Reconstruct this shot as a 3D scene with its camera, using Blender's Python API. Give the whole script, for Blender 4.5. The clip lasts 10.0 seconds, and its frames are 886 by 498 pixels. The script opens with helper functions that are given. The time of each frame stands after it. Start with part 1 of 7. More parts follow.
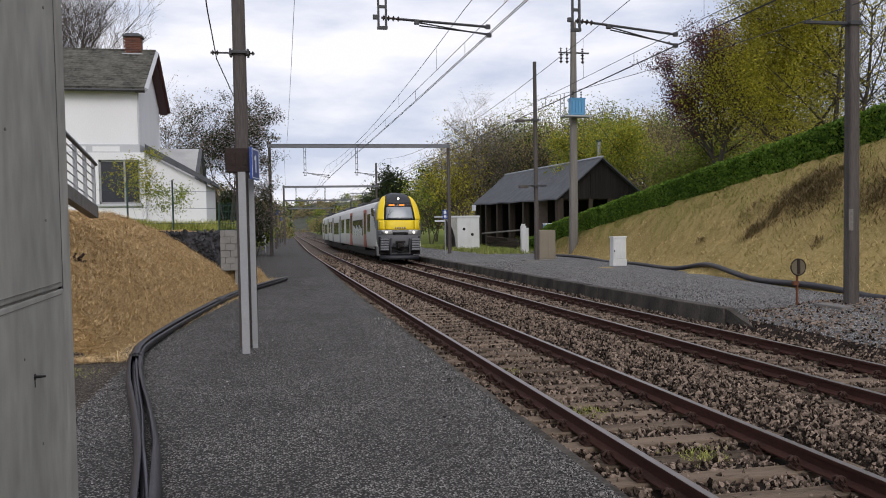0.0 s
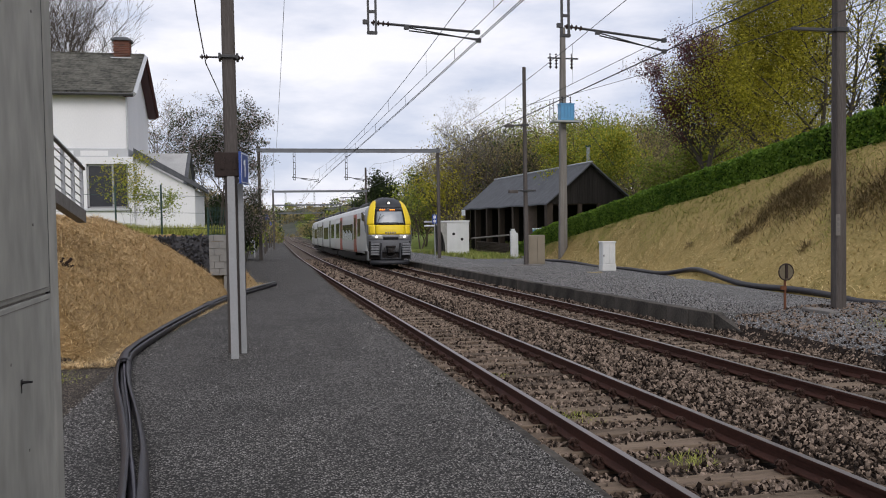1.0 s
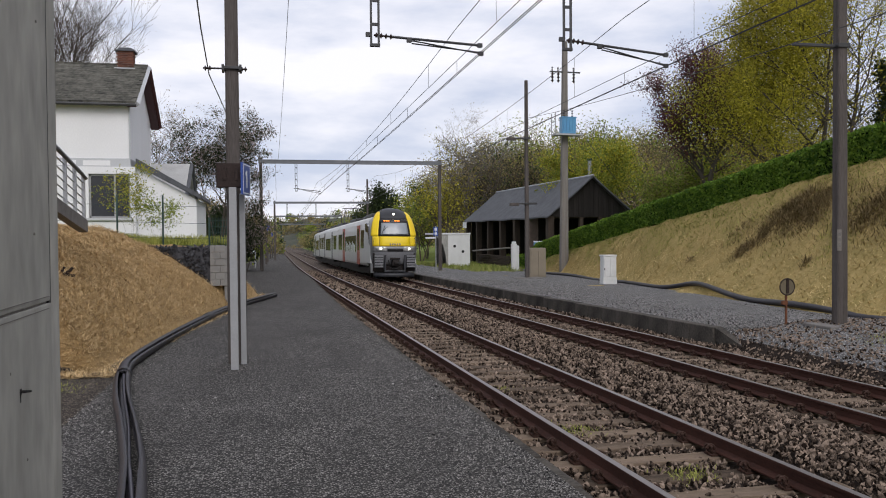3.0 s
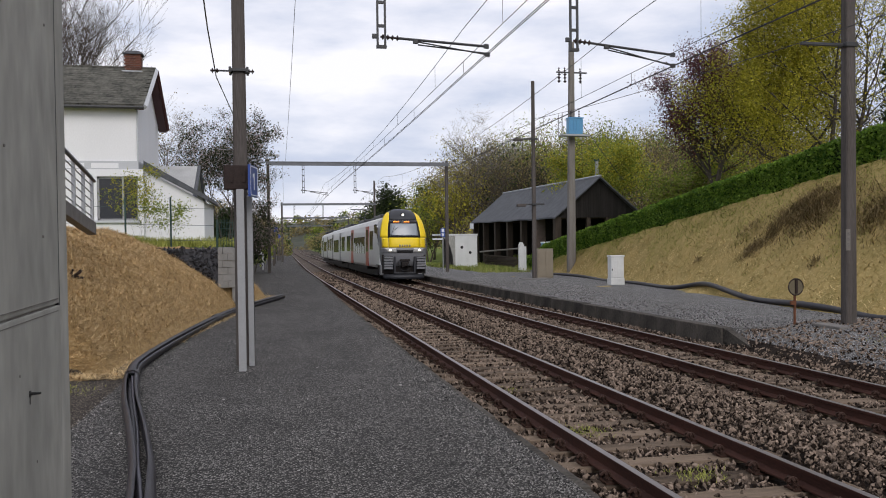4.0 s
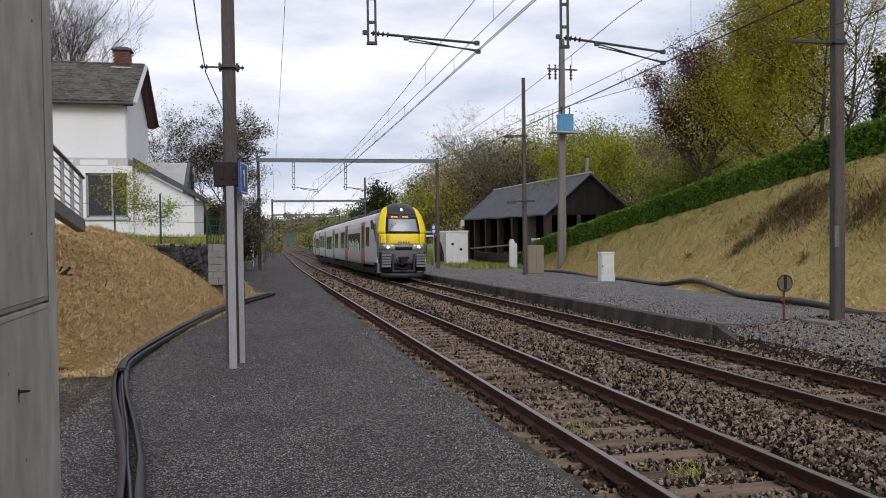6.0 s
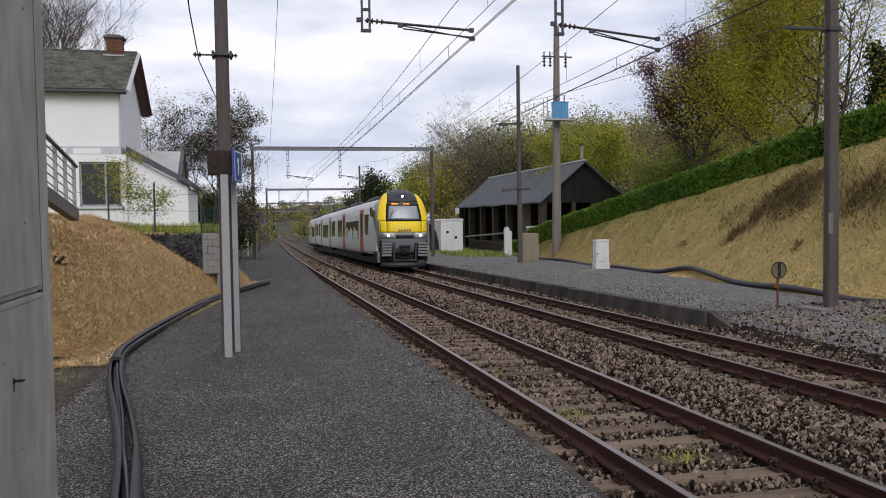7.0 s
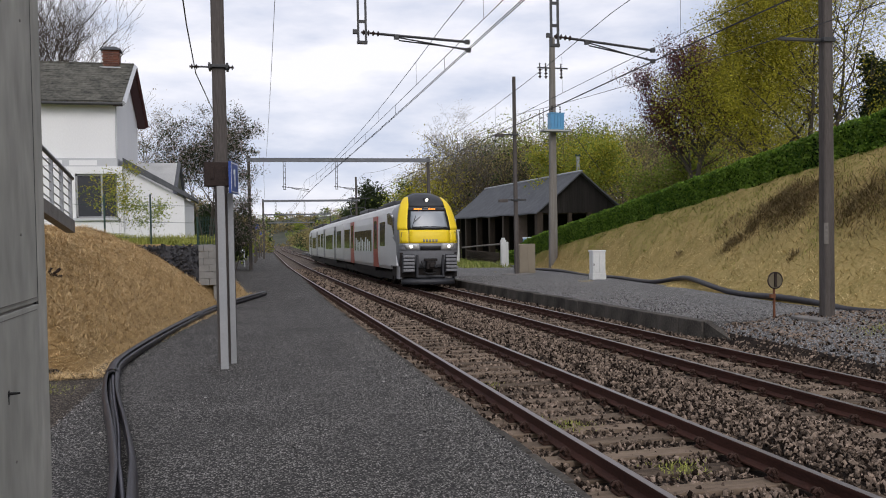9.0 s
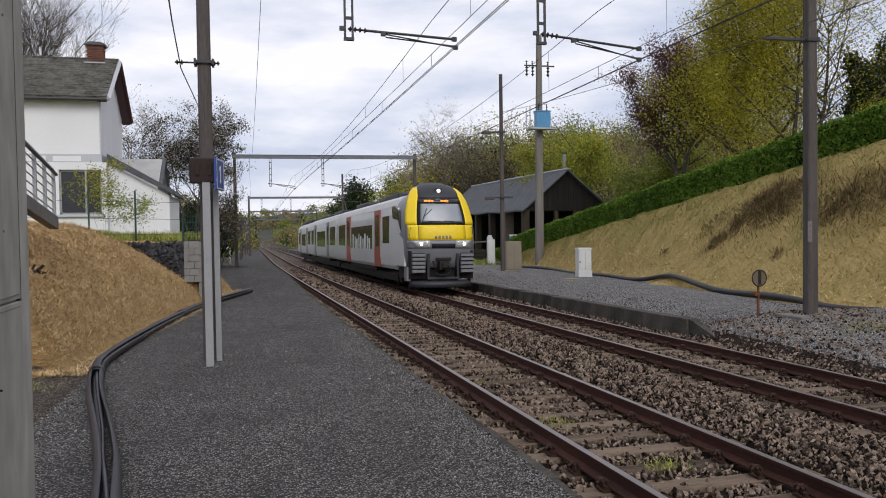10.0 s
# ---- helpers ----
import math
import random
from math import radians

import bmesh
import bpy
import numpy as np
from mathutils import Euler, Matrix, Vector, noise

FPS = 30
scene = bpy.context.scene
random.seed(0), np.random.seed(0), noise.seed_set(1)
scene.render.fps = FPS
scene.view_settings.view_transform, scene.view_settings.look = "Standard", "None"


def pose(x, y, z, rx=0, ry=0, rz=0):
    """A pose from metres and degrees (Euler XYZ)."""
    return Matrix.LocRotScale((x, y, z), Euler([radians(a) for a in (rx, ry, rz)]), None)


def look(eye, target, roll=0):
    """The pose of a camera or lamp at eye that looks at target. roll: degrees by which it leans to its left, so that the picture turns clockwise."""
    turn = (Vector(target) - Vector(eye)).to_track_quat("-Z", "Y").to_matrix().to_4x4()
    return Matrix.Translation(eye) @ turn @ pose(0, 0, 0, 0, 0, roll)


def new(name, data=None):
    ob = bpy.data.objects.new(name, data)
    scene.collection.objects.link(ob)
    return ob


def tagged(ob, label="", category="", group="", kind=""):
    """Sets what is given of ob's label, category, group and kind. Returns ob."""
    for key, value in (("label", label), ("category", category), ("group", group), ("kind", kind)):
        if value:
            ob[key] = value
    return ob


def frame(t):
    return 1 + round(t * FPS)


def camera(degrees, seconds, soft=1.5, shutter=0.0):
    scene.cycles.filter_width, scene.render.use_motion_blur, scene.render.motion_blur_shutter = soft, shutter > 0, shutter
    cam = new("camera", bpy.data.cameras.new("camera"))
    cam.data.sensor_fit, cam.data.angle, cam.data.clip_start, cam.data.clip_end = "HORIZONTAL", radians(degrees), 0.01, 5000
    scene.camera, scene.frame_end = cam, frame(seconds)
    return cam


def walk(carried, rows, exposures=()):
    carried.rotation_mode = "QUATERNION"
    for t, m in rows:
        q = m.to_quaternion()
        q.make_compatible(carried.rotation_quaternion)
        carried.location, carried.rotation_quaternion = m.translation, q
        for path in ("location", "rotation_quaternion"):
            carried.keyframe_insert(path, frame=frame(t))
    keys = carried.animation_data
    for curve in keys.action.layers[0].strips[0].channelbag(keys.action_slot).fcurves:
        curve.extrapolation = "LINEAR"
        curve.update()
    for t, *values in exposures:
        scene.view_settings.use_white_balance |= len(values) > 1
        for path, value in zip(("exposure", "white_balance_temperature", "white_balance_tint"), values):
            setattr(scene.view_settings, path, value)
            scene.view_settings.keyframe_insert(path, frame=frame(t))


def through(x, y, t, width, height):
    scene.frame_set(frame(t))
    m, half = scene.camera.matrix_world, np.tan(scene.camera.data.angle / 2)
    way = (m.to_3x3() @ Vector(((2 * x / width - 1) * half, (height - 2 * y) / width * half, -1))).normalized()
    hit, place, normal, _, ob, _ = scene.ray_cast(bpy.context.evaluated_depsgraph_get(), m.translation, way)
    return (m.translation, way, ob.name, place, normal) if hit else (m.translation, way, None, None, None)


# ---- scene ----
cam = camera(57.0, 10.0, soft=1.0)
EYE = (0.0, 0.0, 1.96)
CAMERA_TURNS = [
    (0, -11.843, -2.366, 0.949), (0.5, -12.159, -1.813, 1.051), (1, -12.569, -2.040, 0.901), (1.5, -13.006, -1.657, 0.652),
    (2, -12.259, -1.653, 0.672), (2.5, -12.584, -1.277, 0.373), (4, -11.990, -1.097, 0.679), (4.5, -11.690, -0.905, 0.575),
    (5, -11.808, -1.243, 0.796), (5.5, -12.307, -1.033, 0.659), (7, -13.000, -2.172, 0.869), (7.5, -12.685, -1.542, 0.797),
    (8, -12.750, -1.711, 0.866), (8.5, -13.093, -1.562, 0.889), (9, -13.244, -1.405, 1.010), (9.5, -13.989, -1.517, 0.991),
    (10, -14.190, -1.609, 0.860)]
walk(cam, [(t, pose(*EYE, 90 + p, r, yaw)) for t, yaw, p, r in CAMERA_TURNS], exposures=[(0, 0.05, 6550, 14), (10, 0.05, 6550, 14)])

# the line falls away from the eye and tilts a little across
GRADE, CROSS = 0.0160, 0.014


def G(x, y):
    """Height of the rail plane, which levels out far off."""
    return -GRADE * y - CROSS * x + 0.0135 * max(y - 300, 0)


def bend(y):
    """Sideways shift of the line, which turns gently beyond 40 m."""
    if y < 40:
        return 0.0
    if y < 90:
        return 0.0182 * (y - 40) ** 2 / 100
    return 0.0182 * (y - 65)


TRACKS = (3.865, 7.743)
HALF_GAUGE = 0.7535

# ---- light ----
world = bpy.data.worlds.new("overcast_sky")
scene.world = world
world.use_nodes = True
wn, wl = world.node_tree.nodes, world.node_tree.links
wn.clear()
w_out = wn.new("ShaderNodeOutputWorld")
w_bg = wn.new("ShaderNodeBackground")
w_sky = wn.new("ShaderNodeTexSky")
w_sky.sky_type, w_sky.sun_disc = "NISHITA", False
w_sky.sun_elevation, w_sky.sun_rotation = radians(38), radians(176)
w_dim = wn.new("ShaderNodeVectorMath")
w_dim.operation = "SCALE"
w_dim.inputs["Scale"].default_value = 0.10
w_tc = wn.new("ShaderNodeTexCoord")
w_map = wn.new("ShaderNodeMapping")
w_map.inputs["Scale"].default_value = (1.0, 1.0, 3.2)
w_noise = wn.new("ShaderNodeTexNoise")
w_noise.inputs["Scale"].default_value = 2.6
w_noise.inputs["Detail"].default_value = 7
w_noise.inputs["Roughness"].default_value = 0.55
w_ramp = wn.new("ShaderNodeValToRGB")
w_ramp.color_ramp.elements[0].position, w_ramp.color_ramp.elements[0].color = 0.39, (0.58, 0.655, 0.80, 1)
w_ramp.color_ramp.elements[1].position, w_ramp.color_ramp.elements[1].color = 0.575, (0.98, 1.0, 1.05, 1)
w_mix = wn.new("ShaderNodeMix")
w_mix.data_type = "RGBA"
w_mix.inputs["Factor"].default_value = 0.94
wl.new(w_sky.outputs["Color"], w_dim.inputs[0])
wl.new(w_tc.outputs["Generated"], w_map.inputs["Vector"])
wl.new(w_map.outputs["Vector"], w_noise.inputs["Vector"])
wl.new(w_noise.outputs["Fac"], w_ramp.inputs["Fac"])
wl.new(w_dim.outputs["Vector"], w_mix.inputs["A"])
wl.new(w_ramp.outputs["Color"], w_mix.inputs["B"])
wl.new(w_mix.outputs["Result"], w_bg.inputs["Color"])
w_bg.inputs["Strength"].default_value = 1.0
wl.new(w_bg.outputs["Background"], w_out.inputs["Surface"])
sun = new("sun", bpy.data.lights.new("sun", "SUN"))
sun.data.energy, sun.data.angle, sun.data.color = 1.35, radians(30), (1.0, 0.975, 0.94)
sun.matrix_world = look((2, -30, 23), (0, 0, 0))


# ---- materials ----
def mat(name, base, other=None, rough=0.8, metal=0.0, scale=4.0, fine=60.0, bump=0.15, mixing=0.5, stretch=(1, 1, 1), island=0.0, glow=None, spec=None, per_object=0.0, placed=False):
    """A surface of two colours mixed by coarse and fine grain, with fine relief."""
    m = bpy.data.materials.new(name)
    m.use_nodes = True
    n, l = m.node_tree.nodes, m.node_tree.links
    b = n["Principled BSDF"]
    other = other or tuple(c * 0.7 for c in base)
    tc = n.new("ShaderNodeTexCoord")
    mp = n.new("ShaderNodeMapping")
    mp.inputs["Scale"].default_value = stretch
    l.new(n.new("ShaderNodeNewGeometry").outputs["Position"] if placed else tc.outputs["Object"], mp.inputs["Vector"])
    big = n.new("ShaderNodeTexNoise")
    big.inputs["Scale"].default_value, big.inputs["Detail"].default_value = scale, 6
    small = n.new("ShaderNodeTexNoise")
    small.inputs["Scale"].default_value, small.inputs["Detail"].default_value = fine, 3
    l.new(mp.outputs["Vector"], big.inputs["Vector"])
    l.new(mp.outputs["Vector"], small.inputs["Vector"])
    add = n.new("ShaderNodeMath")
    add.operation = "ADD"
    l.new(big.outputs["Fac"], add.inputs[0])
    l.new(small.outputs["Fac"], add.inputs[1])
    last = add
    if island or per_object:
        rnd = n.new("ShaderNodeNewGeometry") if island else n.new("ShaderNodeObjectInfo")
        mul = n.new("ShaderNodeMath")
        mul.operation = "MULTIPLY_ADD"
        mul.inputs[1].default_value = island or per_object
        l.new(rnd.outputs["Random Per Island" if island else "Random"], mul.inputs[0])
        l.new(add.outputs[0], mul.inputs[2])
        last = mul
    ramp = n.new("ShaderNodeMapRange")
    shift = (island or per_object) * 0.5
    ramp.inputs["From Min"].default_value, ramp.inputs["From Max"].default_value = 0.72 + shift - 0.35 * mixing, 1.28 + shift + 0.35 * (1 - mixing)
    l.new(last.outputs[0], ramp.inputs["Value"])
    mix = n.new("ShaderNodeMix")
    mix.data_type = "RGBA"
    mix.inputs["A"].default_value, mix.inputs["B"].default_value = (*base, 1), (*other, 1)
    l.new(ramp.outputs["Result"], mix.inputs["Factor"])
    l.new(mix.outputs["Result"], b.inputs["Base Color"])
    b.inputs["Roughness"].default_value, b.inputs["Metallic"].default_value = rough, metal
    b.inputs["Specular IOR Level"].default_value = spec if spec is not None else (0.5 if rough < 0.6 else 0.2)
    if bump:
        bp = n.new("ShaderNodeBump")
        bp.inputs["Strength"].default_value, bp.inputs["Distance"].default_value = bump, 0.02
        l.new(small.outputs["Fac"], bp.inputs["Height"])
        l.new(bp.outputs["Normal"], b.inputs["Normal"])
    if glow:
        b.inputs["Emission Color"].default_value, b.inputs["Emission Strength"].default_value = (*glow[0], 1), glow[1]
    return m


def gravel_mat(name, dark, light, cell, warm=(1, 1, 1)):
    """Small stones: each cell a stone of its own grey, the shade between them painted as dark gaps."""
    m = bpy.data.materials.new(name)
    m.use_nodes = True
    n, l = m.node_tree.nodes, m.node_tree.links
    b = n["Principled BSDF"]
    tc = n.new("ShaderNodeTexCoord")
    vor = n.new("ShaderNodeTexVoronoi")
    vor.inputs["Scale"].default_value = 1 / cell
    vor2 = n.new("ShaderNodeTexVoronoi")
    vor2.inputs["Scale"].default_value = 0.37 / cell
    big = n.new("ShaderNodeTexNoise")
    big.inputs["Scale"].default_value, big.inputs["Detail"].default_value = 0.9, 8
    for t in (vor, vor2, big):
        l.new(tc.outputs["Object"], t.inputs["Vector"])
    sep = n.new("ShaderNodeSeparateColor")
    l.new(vor.outputs["Color"], sep.inputs["Color"])
    sep2 = n.new("ShaderNodeSeparateColor")
    l.new(vor2.outputs["Color"], sep2.inputs["Color"])
    grey = n.new("ShaderNodeMath")
    grey.operation = "POWER"
    grey.inputs[1].default_value = 1.25
    l.new(sep.outputs[0], grey.inputs[0])
    # crevice shade in the colour: darkens towards each stone's rim
    gap_shade = n.new("ShaderNodeMapRange")
    gap_shade.inputs["From Min"].default_value, gap_shade.inputs["From Max"].default_value = 0.62, 0.28
    l.new(vor.outputs["Distance"], gap_shade.inputs["Value"])
    one = n.new("ShaderNodeMath")
    one.operation = "MULTIPLY"
    l.new(grey.outputs[0], one.inputs[0])
    l.new(gap_shade.outputs["Result"], one.inputs[1])
    patch = n.new("ShaderNodeMapRange")
    patch.inputs["From Min"].default_value, patch.inputs["From Max"].default_value = 0.3, 0.7
    patch.inputs["To Min"].default_value, patch.inputs["To Max"].default_value = 0.7, 1.25
    l.new(big.outputs["Fac"], patch.inputs["Value"])
    two = n.new("ShaderNodeMath")
    two.operation = "MULTIPLY"
    l.new(one.outputs[0], two.inputs[0])
    l.new(patch.outputs["Result"], two.inputs[1])
    mix = n.new("ShaderNodeMix")
    mix.data_type = "RGBA"
    mix.inputs["A"].default_value, mix.inputs["B"].default_value = (*dark, 1), (*light, 1)
    l.new(two.outputs[0], mix.inputs["Factor"])
    l.new(mix.outputs["Result"], b.inputs["Base Color"])
    b.inputs["Roughness"].default_value, b.inputs["Specular IOR Level"].default_value = 0.95, 0.12
    bp = n.new("ShaderNodeBump")
    bp.inputs["Strength"].default_value, bp.inputs["Distance"].default_value, bp.invert = 0.4, cell * 0.35, True
    l.new(vor.outputs["Distance"], bp.inputs["Height"])
    l.new(bp.outputs["Normal"], b.inputs["Normal"])
    return m


def leaf_mat(name, dark, light, through=0.45):
    """Thin leaves that let some light through, each of its own shade."""
    m = mat(name, dark, light, 0.6, scale=0.25, fine=5, island=1.0, bump=0, spec=0.25)
    n, l = m.node_tree.nodes, m.node_tree.links
    b, out = n["Principled BSDF"], n["Material Output"]
    tr = n.new("ShaderNodeBsdfTranslucent")
    mx = n.new("ShaderNodeMixShader")
    mx.inputs["Fac"].default_value = through
    l.new(b.inputs["Base Color"].links[0].from_socket, tr.inputs["Color"])
    l.new(b.outputs["BSDF"], mx.inputs[1])
    l.new(tr.outputs["BSDF"], mx.inputs[2])
    l.new(mx.outputs["Shader"], out.inputs["Surface"])
    return m


M = {
    "gravel": gravel_mat("dark_gravel", (0.027, 0.026, 0.025), (0.305, 0.288, 0.27), 0.021),
    "gravel_far": gravel_mat("pale_gravel", (0.070, 0.069, 0.068), (0.48, 0.47, 0.46), 0.026),
    "gravel_grain": mat("gravel_grain", (0.014, 0.014, 0.014), (0.33, 0.315, 0.30), 0.95, scale=30, fine=120, island=1.4, mixing=0.5, spec=0.15),
    "ballast": mat("ballast_stone", (0.014, 0.0095, 0.007), (0.295, 0.225, 0.175), 0.95, scale=1.6, fine=30, island=1.2, bump=0.4, mixing=0.4, spec=0.1),
    # bed coloured nearly black as the shade in gaps between ballast stones
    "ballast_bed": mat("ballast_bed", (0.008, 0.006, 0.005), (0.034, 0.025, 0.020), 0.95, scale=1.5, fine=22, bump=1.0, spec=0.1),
    "ballast_far": gravel_mat("far_ballast", (0.065, 0.050, 0.040), (0.27, 0.215, 0.175), 0.06),
    "soil": gravel_mat("brown_stony_soil", (0.022, 0.018, 0.015), (0.255, 0.215, 0.175), 0.022),
    "straw": mat("straw_mulch", (0.50, 0.345, 0.165), (0.16, 0.10, 0.042), 0.95, scale=3.0, fine=26, bump=1.0, stretch=(1, 1, 2.5), spec=0.1),
    "straw_strand": mat("straw_strand", (0.84, 0.62, 0.335), (0.16, 0.10, 0.042), 0.8, scale=3.5, fine=22, island=0.75, bump=0, spec=0.2),
    "dry_grass": mat("mown_dry_grass", (0.46, 0.335, 0.145), (0.17, 0.145, 0.045), 0.95, scale=1.1, fine=9, bump=1.0, spec=0.1),
    "dry_strand": mat("dry_grass_blade", (0.84, 0.655, 0.33), (0.22, 0.17, 0.065), 0.9, scale=1.6, fine=6, island=0.55, bump=0, spec=0.15),
    "green_strand": mat("green_grass_blade", (0.42, 0.42, 0.11), (0.11, 0.135, 0.028), 0.9, scale=1.6, fine=6, island=0.55, bump=0, spec=0.15),
    "grass": mat("green_grass", (0.085, 0.135, 0.025), (0.19, 0.21, 0.055), 0.95, scale=0.3, fine=12, bump=0.8, spec=0.1),
    "blade": mat("grass_blade", (0.12, 0.175, 0.03), (0.27, 0.27, 0.085), 0.85, scale=2, fine=20, island=0.9, bump=0, spec=0.2),
    "rail_side": mat("rusty_rail", (0.075, 0.030, 0.021), (0.028, 0.013, 0.010), 0.8, 0.1, scale=3, fine=60, stretch=(1, 0.3, 1)),
    "rail_top": mat("worn_rail_head", (0.27, 0.25, 0.24), (0.15, 0.125, 0.115), 0.42, 0.8, scale=2, fine=40, bump=0.05, stretch=(6, 0.1, 1)),
    "sleeper": mat("weathered_sleeper", (0.22, 0.165, 0.12), (0.045, 0.033, 0.024), 0.92, scale=2.5, fine=30, stretch=(0.3, 4, 1), per_object=0.6, bump=0.5, spec=0.12, placed=True),
    "clip": mat("rusty_clip", (0.075, 0.040, 0.030), (0.03, 0.018, 0.014), 0.8, 0.2, scale=20, fine=90),
    "stone_edge": mat("worn_edge_stone", (0.11, 0.098, 0.084), (0.018, 0.016, 0.014), 0.95, scale=2.2, fine=22, per_object=0.4, bump=0.6, spec=0.2),
    "concrete": mat("board_marked_concrete", (0.42, 0.415, 0.38), (0.20, 0.20, 0.185), 0.9, scale=1.5, fine=7, bump=0.04, stretch=(1, 1, 0.4), spec=0.15),
    "concrete_dark": mat("old_concrete", (0.22, 0.21, 0.195), (0.11, 0.10, 0.095), 0.9, scale=4, fine=50, bump=0.4),
    "pole": mat("weathered_pole", (0.125, 0.112, 0.103), (0.042, 0.034, 0.031), 0.9, scale=2.5, fine=30, stretch=(3, 3, 0.2), bump=0.25, spec=0.25),
    "timber_pole": mat("grey_timber_pole", (0.25, 0.235, 0.215), (0.12, 0.105, 0.09), 0.9, scale=3, fine=40, stretch=(4, 4, 0.2), bump=0.4),
    "steel_grey": mat("grey_painted_steel", (0.20, 0.21, 0.225), (0.13, 0.135, 0.145), 0.6, 0.2, scale=2, fine=40, bump=0.05),
    "galv": mat("galvanised_steel", (0.42, 0.43, 0.44), (0.32, 0.33, 0.34), 0.5, 0.5, scale=2, fine=40, bump=0.05),
    "white_post": mat("white_painted_steel", (0.33, 0.335, 0.34), (0.25, 0.255, 0.26), 0.5, scale=2, fine=30, bump=0.05),
    "dark_steel": mat("dark_painted_steel", (0.055, 0.056, 0.06), (0.03, 0.03, 0.03), 0.5, 0.3, scale=5, fine=40, bump=0.1),
    "wire": mat("overhead_wire", (0.085, 0.082, 0.085), (0.06, 0.06, 0.06), 0.6, 0.3, scale=1, fine=10, bump=0),
    "insulator": mat("brown_insulator", (0.05, 0.035, 0.03), (0.03, 0.02, 0.02), 0.25, scale=6, fine=40, bump=0),
    "pipe": mat("black_corrugated_pipe", (0.040, 0.036, 0.043), (0.016, 0.0145, 0.017), 0.5, scale=3, fine=30, bump=0.1, spec=0.3),
    "pipe_cut": mat("grey_inner_pipe", (0.075, 0.07, 0.09), (0.03, 0.028, 0.036), 0.45, scale=3, fine=40, bump=0.1),
    "white_wall": mat("white_render", (0.80, 0.80, 0.81), (0.70, 0.70, 0.71), 0.85, scale=0.6, fine=30, bump=0.1, stretch=(1, 1, 0.4)),
    "grey_band": mat("grey_painted_band", (0.52, 0.53, 0.55), (0.44, 0.45, 0.47), 0.8, scale=1, fine=30, bump=0.05),
    "slate": mat("grey_slate", (0.150, 0.145, 0.122), (0.022, 0.022, 0.020), 0.92, scale=1.7, fine=7, per_object=0.22, bump=0.4, spec=0.15, placed=True),
    "slate_dark": mat("dark_slate_roof", (0.135, 0.14, 0.152), (0.065, 0.068, 0.074), 0.8, scale=1.2, fine=9, bump=0.3, per_object=0.5),
    "brick": mat("red_brick", (0.20, 0.085, 0.058), (0.085, 0.045, 0.035), 0.9, scale=4, fine=40, per_object=0.7),
    "mortar": mat("mortar", (0.3, 0.28, 0.25), (0.2, 0.19, 0.17), 0.95, scale=4, fine=60),
    "maroon": mat("maroon_paint", (0.085, 0.022, 0.02), (0.055, 0.018, 0.017), 0.5, scale=2, fine=30, bump=0.05),
    "dark_wood": mat("black_stained_boards", (0.012, 0.011, 0.010), (0.030, 0.026, 0.024), 0.85, scale=2, fine=40, stretch=(6, 6, 0.3), per_object=0.5),
    "old_wood": mat("old_timber", (0.075, 0.058, 0.045), (0.032, 0.025, 0.020), 0.9, scale=2, fine=30, stretch=(4, 4, 0.4), per_object=0.4, spec=0.15),
    "window_dark": mat("dark_window_glass", (0.014, 0.015, 0.017), (0.03, 0.03, 0.032), 0.08, scale=1, fine=5, bump=0),
    "black": mat("black_rubber", (0.012, 0.012, 0.013), (0.02, 0.02, 0.02), 0.6, scale=3, fine=30, bump=0.05),
    "under": mat("dusty_underframe", (0.014, 0.012, 0.012), (0.035, 0.030, 0.028), 0.8, scale=3, fine=30, bump=0.1),
    "train_grey": mat("light_grey_paint", (0.62, 0.62, 0.62), (0.52, 0.52, 0.52), 0.4, scale=0.8, fine=10, bump=0.02),
    "train_mid": mat("mid_grey_paint", (0.215, 0.22, 0.235), (0.15, 0.155, 0.165), 0.4, scale=0.8, fine=10, bump=0.02),
    "train_dark": mat("dark_grey_paint", (0.026, 0.028, 0.034), (0.016, 0.017, 0.021), 0.55, scale=1, fine=10, bump=0.02),
    "train_roof": mat("pale_roof_paint", (0.58, 0.58, 0.58), (0.45, 0.45, 0.44), 0.5, scale=0.6, fine=10, bump=0.02),
    "yellow": mat("yellow_paint", (0.83, 0.60, 0.005), (0.74, 0.52, 0.005), 0.5, scale=1, fine=10, bump=0.02),
    "red": mat("red_door_paint", (0.42, 0.085, 0.06), (0.32, 0.07, 0.055), 0.4, scale=1, fine=10, bump=0.02),
    "lamp_on": mat("lit_headlamp", (0.9, 0.9, 0.85), (0.9, 0.9, 0.8), 0.3, glow=((1.0, 0.95, 0.82), 3.5), bump=0),
    "lamp_glass": mat("headlamp_reflector", (0.6, 0.6, 0.58), (0.45, 0.45, 0.43), 0.2, 0.3, bump=0),
    "display": mat("display_panel", (0.012, 0.010, 0.010), (0.02, 0.015, 0.012), 0.2, bump=0),
    "amber": mat("amber_text", (0.8, 0.25, 0.02), (0.7, 0.2, 0.02), 0.5, glow=((1.0, 0.26, 0.03), 1.2), bump=0),
    "blue_sign": mat("blue_enamel_sign", (0.025, 0.07, 0.30), (0.02, 0.05, 0.22), 0.35, bump=0.02),
    "sign_white": mat("white_sign_paint", (0.75, 0.77, 0.8), (0.65, 0.67, 0.7), 0.4, bump=0),
    "rust_box": mat("dark_brown_box", (0.018, 0.013, 0.012), (0.045, 0.030, 0.025), 0.7, scale=8, fine=40),
    "blue_box": mat("blue_transformer_paint", (0.10, 0.33, 0.56), (0.08, 0.26, 0.45), 0.45, scale=2, fine=30, bump=0.05),
